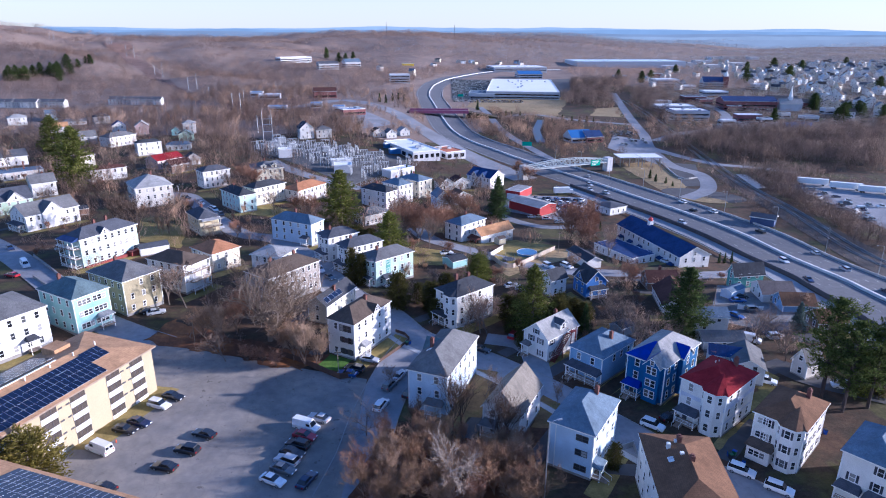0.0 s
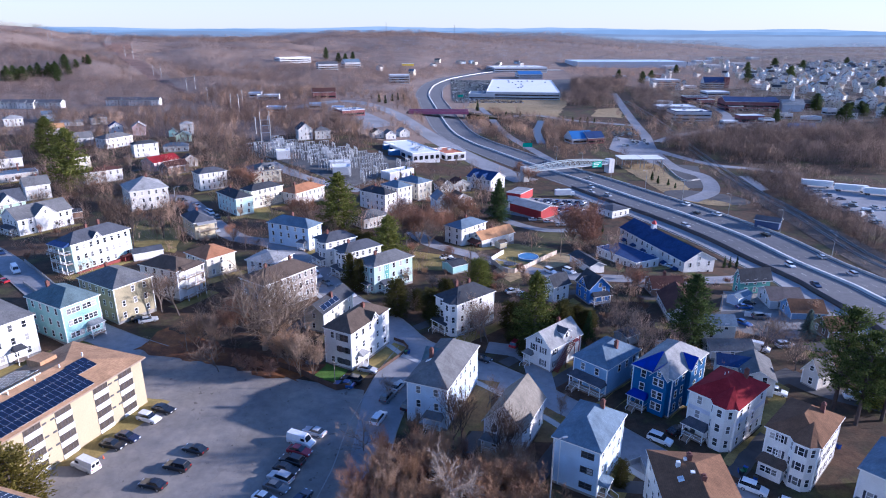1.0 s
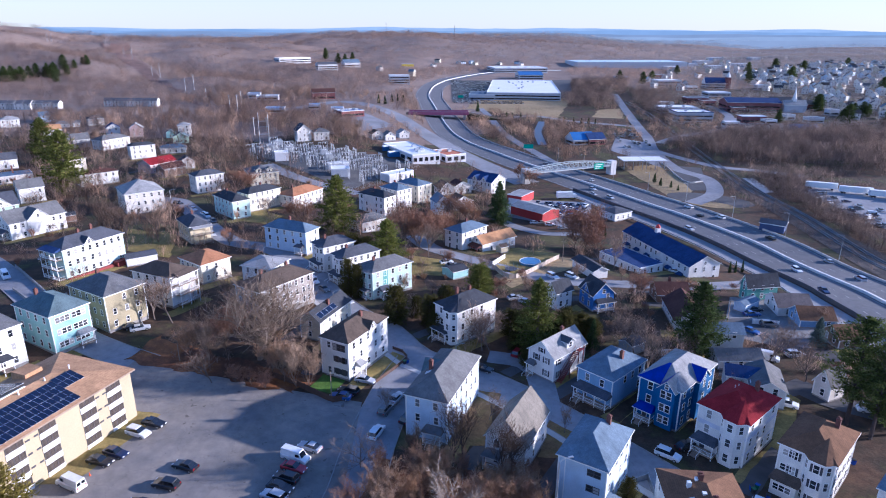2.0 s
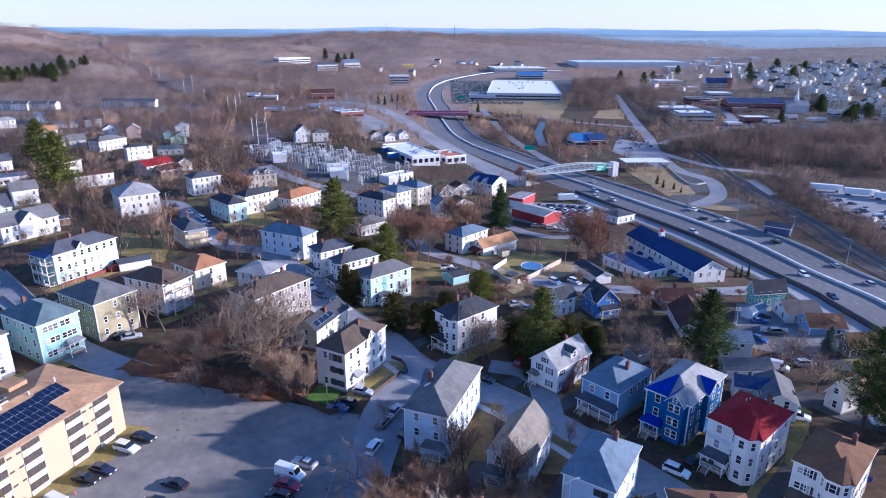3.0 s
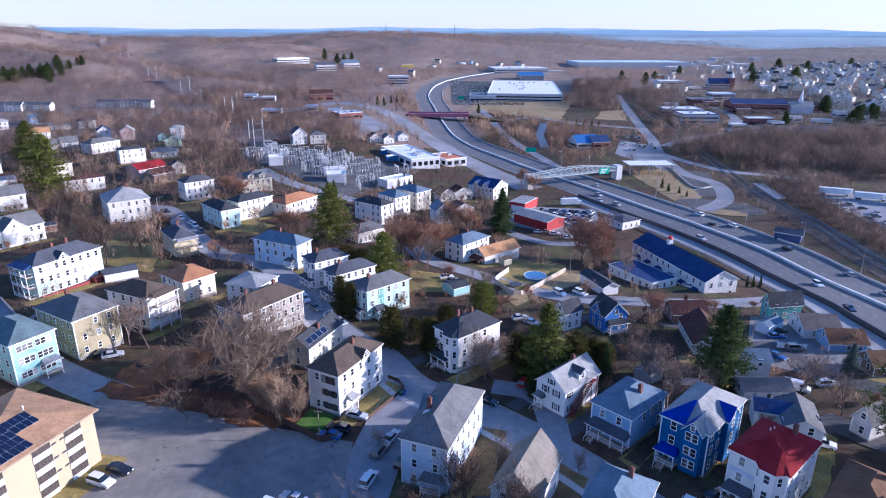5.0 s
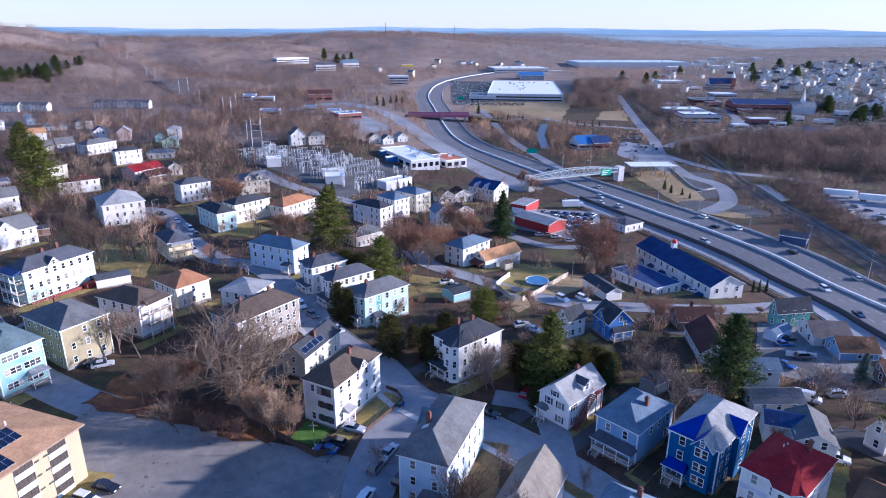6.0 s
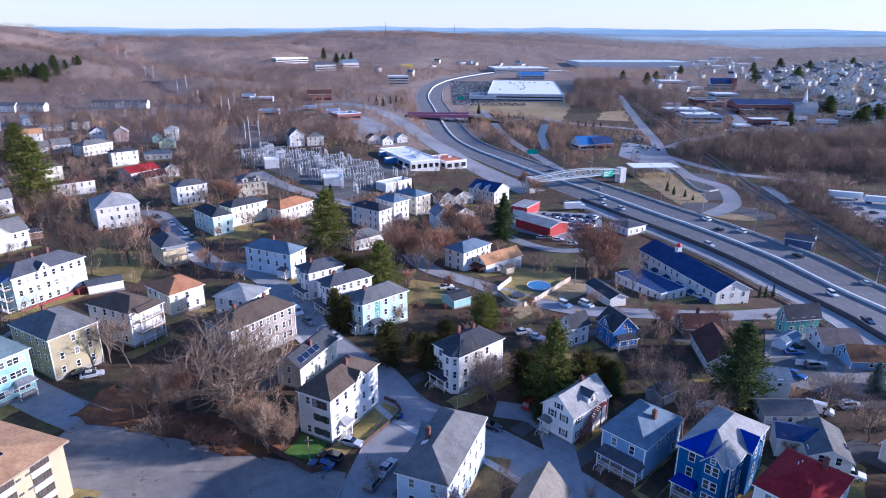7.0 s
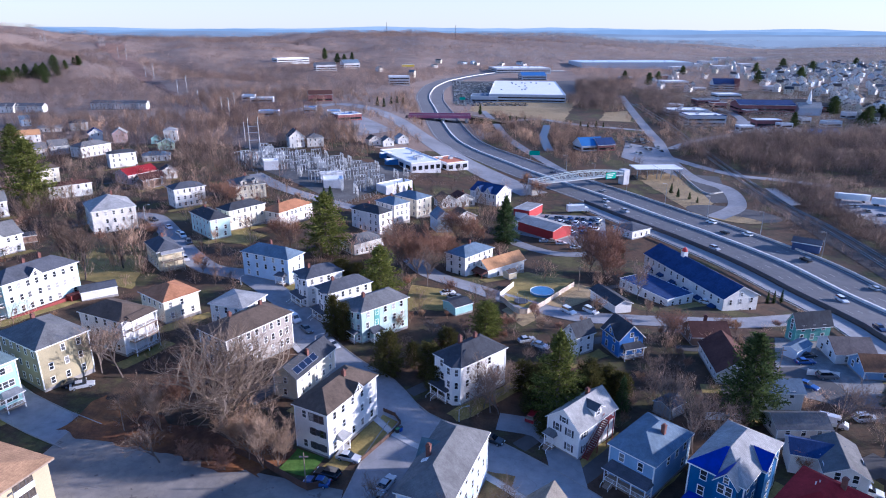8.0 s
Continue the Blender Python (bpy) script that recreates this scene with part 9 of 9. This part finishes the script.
near_woods.append(([(143.2, 592.6), (235.9, 516.0), (183.4, 356.8), (169.1, 403.6), (114.0, 402.2)], 9.0, 3, 8, 0.3))
near_woods.append(([(-156.9, 792.9), (-34.4, 836.9), (-3.1, 511.9), (-37.7, 487.7), (-63.3, 484.5), (-117.9, 589.7)], 8.0, 5, 10, 0.55))
near_woods.append(([(19.6, 508.0), (82.5, 429.4), (136.3, 486.7), (190.0, 543.9), (243.9, 545.6), (282.3, 636.4), (152.2, 631.6), (38.1, 588.4)], 8.0, 4, 9, 0.45))
near_woods.append(([(-48.7, 366.8), (32.9, 438.1), (58.2, 368.5), (33.1, 316.0), (-7.4, 307.1)], 8.0, 4, 9, 0.5))
near_woods.append(([(173.7, 754.1), (394.3, 900.8), (243.9, 545.6), (185.3, 559.6)], 10.0, 5, 10, 0.45))
near_woods.append(([(117.9, 355.4), (155.1, 297.1), (150.8, 200.8), (167.6, 225.4), (170.6, 343.1)], 6.0, 1.5, 4, 0.4))
near_woods.append(([(269.7, 964.1), (319.4, 940.6), (218.9, 617.4), (204.6, 606.0), (212.0, 701.0)], 6.5, 8, 14, 0.9))
near_woods.append(([(192.2, 591.6), (205.7, 572.2), (207.4, 520.0), (181.1, 473.4), (169.0, 479.8)], 6.0, 6, 11, 0.85))
near_woods.append(([(168.3, 356.2), (187.0, 356.6), (183.3, 307.2), (182.4, 265.9), (171.2, 248.8), (167.8, 289.0)], 3.4, 3, 7, 0.9))
near_woods.append(([(161.0, 376.1), (167.8, 369.3), (169.8, 306.9), (169.1, 245.7), (160.8, 233.2), (154.4, 297.4)], 3.6, 1.5, 4, 0.8))
near_woods.append(([(188.6, 1118.7), (302.0, 1190.8), (199.5, 810.2), (155.9, 749.4), (141.6, 776.9)], 7.5, 9, 15, 0.9))
near_woods.append(([(70.3, 694.8), (96.8, 651.8), (122.6, 563.2), (107.4, 501.7), (88.6, 519.0)], 6.0, 5, 10, 0.8))
near_woods.append(([(144.1, 614.7), (257.3, 583.7), (300.1, 426.8), (180.4, 245.8), (169.5, 316.7), (169.8, 423.7), (114.5, 422.3)], 7.0, 1.5, 5, 0.4))
near_woods.append(([(46.5, 743.8), (70.3, 694.8), (88.6, 519.0), (93.8, 486.8), (74.8, 500.7), (54.1, 611.1)], 5.5, 4, 8, 0.8))
near_woods.append(([(-63.2, 852.0), (-21.9, 946.3), (-7.7, 749.4), (7.4, 662.4), (-14.4, 625.8), (-52.3, 703.7)], 7.0, 5, 10, 0.75))
near_woods.append(([(-240, 690), (-146, 770), (-110, 600), (-189.5, 547.0)], 7.5, 7, 12, 0.75))
near_woods.append(([(70, 440), (150, 520), (190, 640), (300, 900), (420, 900), (400, 620), (260, 560), (200, 420), (170, 300), (150, 330), (110, 430)], 9.0, 4, 9, 0.4))
near_woods.append(([(-40, 700), (-20, 520), (40, 420), (90, 440), (110, 660), (30, 760)], 8.0, 4, 8, 0.4))
near_woods.append(([(-300, 690), (-275, 815), (-160, 825), (-100, 820), (-143, 755), (-200, 745), (-235, 690), (-215, 650)], 7.5, 8, 13, 0.8))
near_woods.append(([(181, 398), (225, 402), (262, 400), (214, 373), (197, 345), (192, 290), (186, 250), (178, 240), (181, 300)], 4.2, 5, 9, 0.75))
near_woods.append(([(18, 640), (40, 665), (46, 580), (52, 525), (62, 480), (50, 462), (34, 510), (22, 570)], 4.5, 3, 7, 0.75))
VALLEY = {44, 4, 41, 5, 6, 11, 28, 30, 31, 32, 33, 34, 35, 37}
spots, valley = [], []
for k, (poly, sp, lo, hi, share) in enumerate(near_woods):
    found_ = scatter(poly, sp, 40 + k, lo, hi, 1.05, share)
    (valley if k in VALLEY else spots).extend(found_)
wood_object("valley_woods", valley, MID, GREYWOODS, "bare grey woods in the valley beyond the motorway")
wood_object("near_woods", spots, MID, RUSSET_WOODS, "bare brown trees and brush between houses and roads")

brush = scatter([(166.4, 414.9), (202.9, 394.7), (268.6, 371.4), (171.9, 233.7), (163.2, 280.7), (165.4, 349.9)], 4.0, 91, 1.5, 4.0, 1.3, 0.75)
brush += scatter([(111.2, 471.5), (156.9, 462.0), (143.3, 355.7), (120.7, 334.9), (107.2, 422.1)], 4.0, 92, 1.0, 2.2, 1.3, 0.3)
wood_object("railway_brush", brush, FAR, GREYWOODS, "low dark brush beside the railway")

hill = scatter([(-510.3, 587.8), (-434.8, 629.6), (-405.6, 635.8), (-347.0, 619.8), (-270.0, 631.1), (-275.3, 807.1), (-160.8, 813.2), (-105.6, 824.6), (-44.5, 982.3), (-45, 1000), (-60, 1250), (-2200, 1250), (-900, 560)], 11.5, 5, 9, 14.5, 1.35)
hill = [t for t in hill if not inside([(-222.4, 646.3), (-270.2, 690.5), (-721.5, 1394.9), (-707.5, 1453.2), (-531.9, 1174.9)], t[0], t[1])]
hill += scatter([(-60, 980), (-35, 1050), (-10, 1200), (45, 1340), (120, 1430), (240, 1500), (250, 1560), (40, 1450), (-70, 1260)], 11.0, 16, 8, 14, 1.2)
hill += scatter([(260, 1230), (340, 1230), (600, 1500), (330, 1560), (250, 1480)], 14.0, 17, 9, 15, 1.2)
hill += scatter([(230, 1050), (230, 960), (330, 900), (520, 1000), (520, 1300), (330, 1300)], 15.0, 6, 10, 16, 1.15, 0.8)
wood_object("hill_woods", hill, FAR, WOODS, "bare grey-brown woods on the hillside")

far = scatter([(-2300, 1250), (-60, 1250), (40, 1420), (250, 1540), (330, 1760), (900, 1900), (1700, 1900), (2600, 2700), (2600, 3300), (-2300, 2300)], 26.0, 7, 8, 11.5, 2.1)
far += scatter([(-2300, 2300), (2600, 3300), (2900, 4200), (-2600, 3300)], 44.0, 8, 14, 20, 1.8)
mixer = random.Random(8)
far = [t for t in far if mixer.random() < 0.3 or not inside([(-110, 1300), (60, 1400), (290, 1520), (270, 1640), (-100, 1520)], t[0], t[1])]
# Trees towards the east get the haze-tinted wood colour.
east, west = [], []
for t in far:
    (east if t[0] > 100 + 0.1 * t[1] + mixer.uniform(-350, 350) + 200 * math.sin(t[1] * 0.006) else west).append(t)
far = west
wood_object("east_woods", east, FARTHEST, EASTWOODS, "distant woods beyond the town, tinted pale blue-grey for haze")
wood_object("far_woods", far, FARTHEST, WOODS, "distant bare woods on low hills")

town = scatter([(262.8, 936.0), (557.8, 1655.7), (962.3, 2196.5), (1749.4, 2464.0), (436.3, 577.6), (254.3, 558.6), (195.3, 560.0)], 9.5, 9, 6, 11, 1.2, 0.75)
wood_object("town_trees", town, FAR, TOWNWOODS, "bare trees scattered among far houses, paled in colour for haze")

# conifers on the hill and in the town
clump = random.Random(31)
for k in range(26):
    u, v = clump.uniform(0, 1), clump.uniform(0, 1)
    a, b = Vector((-578.2, 855.2)), Vector((-533.0, 914.5))
    p = a.lerp(b, u) + Vector((0, 70 * v * (0.4 + u)))
    evergreen("deeppine", p.x, p.y, clump.uniform(10, 21), clump.uniform(0.75, 1.15))
for x, y, h, w in ((-528.0, 893.8, 16.4, 0.9), (-266.9, 1489.0, 24.3, 0.8), (-232.9, 1450.1, 21.4, 1.0), (-218.5, 1453.2, 19.0, 1.0), (-206.6, 1485.5, 18.2, 0.9), (421.5, 736.6, 15.8, 1.1), (644.2, 1228.3, 22.4, 1.2), (429.9, 686.1, 14.8, 1.0), (445.3, 686.6, 13.6, 1.0), (667.5, 1002.1, 21.0, 1.2), (338.7, 659.8, 11.4, 0.9), (634.0, 1382.8, 25.1, 1.0), (437.2, 641.8, 16.6, 1.0), (391.1, 640.2, 13.9, 1.0)):
    evergreen("deeppine", x, y, min(h, 24.0), w)
for x, y, h, w in ((806.5, 1616.7, 25.0, 1.3), (661.9, 1260.0, 22.7, 1.3), (792.0, 1462.6, 23.8, 1.3), (520.7, 1130.7, 26.0, 1.0), (425.5, 744.5, 18.6, 1.3), (439.8, 686.4, 16.1, 1.2), (398.4, 642.7, 18.4, 1.2), (324.4, 632.3, 11.7, 1.0), (315.2, 1191.0, 19.6, 1.0), (338.3, 1125.6, 20.4, 1.0), (374.2, 1191.7, 18.6, 1.1), (488.3, 1391.8, 18.2, 1.1), (1078.9, 1776.7, 23.1, 1.1)):
    evergreen("deeppine", x, y, min(h, 24.0), w)
for x, y, h in ((-72.4, 719.0, 9.2), (-64.9, 712.7, 9.1), (-59.6, 740.8, 8.2), (-54.4, 758.3, 7.7), (-47.4, 753.0, 7.7), (63.4, 666.7, 5.8), (68.9, 662.4, 5.7), (78.7, 672.1, 5.2), (36.6, 719.4, 10.5), (125.2, 630.5, 5.5), (131.7, 626.7, 5.5), (139.0, 627.0, 6.0), (145.7, 627.2, 4.9), (116.4, 634.3, 6.1), (124.8, 367.1, 4.8), (129.4, 362.8, 4.0), (124.2, 376.1, 5.5), (131.0, 355.7, 3.3), (-17.1, 365.0, 4.7), (-19.1, 359.5, 5.0)):
    evergreen("spruce", x, y, max(2.5, h), 0.9)

# far houses of the town: one plain mesh pair each
rnd = random.Random(21)
town_poly = [(575.0, 1301.1), (1077.6, 1928.8), (1375.0, 1931.2), (483.5, 643.4), (380.0, 611.9), (515.0, 906.5), (476.5, 993.0)]
FARWALL = [WALL[k] for k in ("white", "white", "offwhite", "white", "cream", "paleblue")]
FARROOF = [ROOF[k] for k in ("slate", "grey", "bluegrey", "brown", "black")]
far_mesh = {}
plots = []
for x, y, h, w in scatter(town_poly, 24.0, 12, 5.5, 8.0, 0.85, 0.6) + scatter([(305.4, 1092.4), (719.4, 1897.6), (1009.7, 2354.0), (788.1, 1693.3), (337.4, 940.0)], 40.0, 13, 5, 8, 1.2, 0.35) + scatter([(-100, 1340), (60, 1450), (280, 1560), (260, 1640), (-90, 1520)], 30.0, 18, 4, 5.5, 1.0, 0.3) + scatter([(-133.3, 1215.9), (-48.5, 1331.3), (-36.4, 994.7), (-71.7, 948.6)], 40.0, 15, 5, 8, 1.2, 0.3):
    key = (rnd.randrange(6), rnd.randrange(5), rnd.randrange(2))
    if key not in far_mesh:
        L_, W_ = 8 + 2 * key[2] + key[0] * 0.5, 8 + key[1] * 0.4
        bm = bmesh.new()
        box(bm, -L_ / 2, L_ / 2, -W_ / 2, W_ / 2, -2, 6)
        gable_wall(bm, L_, W_, 6, 3)
        for sx in (-0.25, 0.25):
            for z_ in (1.2, 3.9):
                box(bm, sx * L_ - 0.5, sx * L_ + 0.5, -W_ / 2 - 0.05, -W_ / 2, z_, z_ + 1.4, 1)
                box(bm, -L_ / 2 - 0.05, -L_ / 2, sx * W_ - 0.5, sx * W_ + 0.5, z_, z_ + 1.4, 1)
        far_mesh[key] = (as_mesh("house", bm, [FARWALL[key[0]], CARGLASS]), as_mesh("roof", gable_roof(L_, W_, 3, 0.4, 0.2, 0.03), [FARROOF[key[1]], TRIM]))
    plots.append((x, y, h, key, rnd.choice((45, 60, 35, 70, -20)) + rnd.uniform(-6, 6)))
plots.sort(key=lambda q: q[1])
hv, hf, hi = [], [], []
shades = FARWALL + FARROOF + [CARGLASS, TRIM]
for k, (x, y, h, key, yaw) in enumerate(plots):
    at = pose(x, y, terrain(x, y), 0, 0, yaw) @ Matrix.Diagonal((1, 1, h / 6, 1))
    if k < 160:
        ob = new("house", far_mesh[key][0])
        ob.matrix_world = at
        r_ = new("roof", far_mesh[key][1])
        r_.parent, r_.location = ob, (0, 0, 6)
        tagged(ob, "small far house in the valley town", "house", "town houses")
        continue
    for me, up, mats in ((far_mesh[key][0], 0, (key[0], 11)), (far_mesh[key][1], 6, (6 + key[1], 12))):
        n = len(hv)
        hv += [tuple(at @ (v.co + Vector((0, 0, up)))) for v in me.vertices]
        for p in me.polygons:
            hf.append(tuple(n + q for q in p.vertices))
            hi.append(mats[p.material_index])
tagged(mesh_object("far_town", hv, hf, shades, index=hi), "many small far houses of the valley town", "houses", kind="stuff")

# parked cars at the store, too small and many to pick apart
pv, pf, pi = [], [], []
for row in range(23):
    for k in range(30):
        if rnd.random() < 0.12:
            continue
        x, y = 12 + k * 2.9 + rnd.uniform(-0.3, 0.3), 800 + row * 16 + rnd.uniform(-0.4, 0.4)
        if 62 < x and 820 < y < 1075:
            continue
        for x0, x1, y0, y1, z0, z1, m in ((-0.9, 0.9, -2.3, 2.3, 0.3, 0.95, rnd.randrange(4)), (-0.75, 0.75, -1.4, 1.0, 0.95, 1.5, 4)):
            n = len(pv)
            g = terrain(x, y) + 0.1
            pv += [(x + a, y + b, g + c) for c in (z0, z1) for b in (y0, y1) for a in (x0, x1)]
            for f in ((0, 2, 3, 1), (4, 5, 7, 6), (0, 1, 5, 4), (2, 6, 7, 3), (0, 4, 6, 2), (1, 3, 7, 5)):
                pf.append(tuple(n + q for q in f))
                pi.append(m)
lots = [[(144.6, 563.9), (171.7, 590.9), (161.9, 503.3), (136.1, 488.1)], [(276.1, 646.4), (322.1, 617.2), (304.7, 569.0), (243.4, 586.5)], [(234.8, 697.2), (259.3, 645.8), (260.1, 630.1), (217.6, 613.6)], [(192.8, 344.4), (211.5, 350.8), (219.1, 312.6), (197.9, 281.3)]]
for poly in lots:
    ax, ay = sum(p[0] for p in poly) / 4, sum(p[1] for p in poly) / 4
    for i in range(-24, 25):
        for j in range(-14, 15):
            x, y = ax + i * 3.0 + rnd.uniform(-0.3, 0.3), ay + j * 8.5 + rnd.uniform(-0.5, 0.5)
            if not inside(poly, x, y) or rnd.random() < 0.6:
                continue
            for x0, x1, y0, y1, z0, z1, m in ((-0.9, 0.9, -2.3, 2.3, 0.3, 0.95, rnd.randrange(4)), (-0.75, 0.75, -1.4, 1.0, 0.95, 1.5, 4)):
                n = len(pv)
                g = terrain(x, y) + 0.1
                pv += [(x + a, y + b, g + c) for c in (z0, z1) for b in (y0, y1) for a in (x0, x1)]
                for f in ((0, 2, 3, 1), (4, 5, 7, 6), (0, 1, 5, 4), (2, 6, 7, 3), (0, 4, 6, 2), (1, 3, 7, 5)):
                    pf.append(tuple(n + q for q in f))
                    pi.append(m)
tagged(mesh_object("store_cars", pv, pf, [CAR_COLOURS["white"], CAR_COLOURS["grey"], CAR_COLOURS["silver"], CAR_COLOURS["navy"], CARGLASS], index=pi), "rows of far parked cars at shops and the big store", "cars", kind="stuff")

# far ridges at the edge of sight: glowing sheets, haze put into their blue
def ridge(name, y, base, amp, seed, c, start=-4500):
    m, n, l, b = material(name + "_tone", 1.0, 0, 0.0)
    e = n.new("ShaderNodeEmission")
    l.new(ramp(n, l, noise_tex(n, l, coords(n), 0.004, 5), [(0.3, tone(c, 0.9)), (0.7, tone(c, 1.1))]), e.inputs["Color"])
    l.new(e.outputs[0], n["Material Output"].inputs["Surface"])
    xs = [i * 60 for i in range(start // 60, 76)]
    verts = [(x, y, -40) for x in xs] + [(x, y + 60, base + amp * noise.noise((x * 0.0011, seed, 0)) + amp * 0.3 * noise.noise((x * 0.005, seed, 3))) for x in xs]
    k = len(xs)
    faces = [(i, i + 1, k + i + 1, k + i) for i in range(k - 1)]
    return tagged(mesh_object("backdrop_" + name, verts, faces, m), "far ridge on the horizon, a glowing sheet tinted haze-blue", "backdrop", kind="structure")


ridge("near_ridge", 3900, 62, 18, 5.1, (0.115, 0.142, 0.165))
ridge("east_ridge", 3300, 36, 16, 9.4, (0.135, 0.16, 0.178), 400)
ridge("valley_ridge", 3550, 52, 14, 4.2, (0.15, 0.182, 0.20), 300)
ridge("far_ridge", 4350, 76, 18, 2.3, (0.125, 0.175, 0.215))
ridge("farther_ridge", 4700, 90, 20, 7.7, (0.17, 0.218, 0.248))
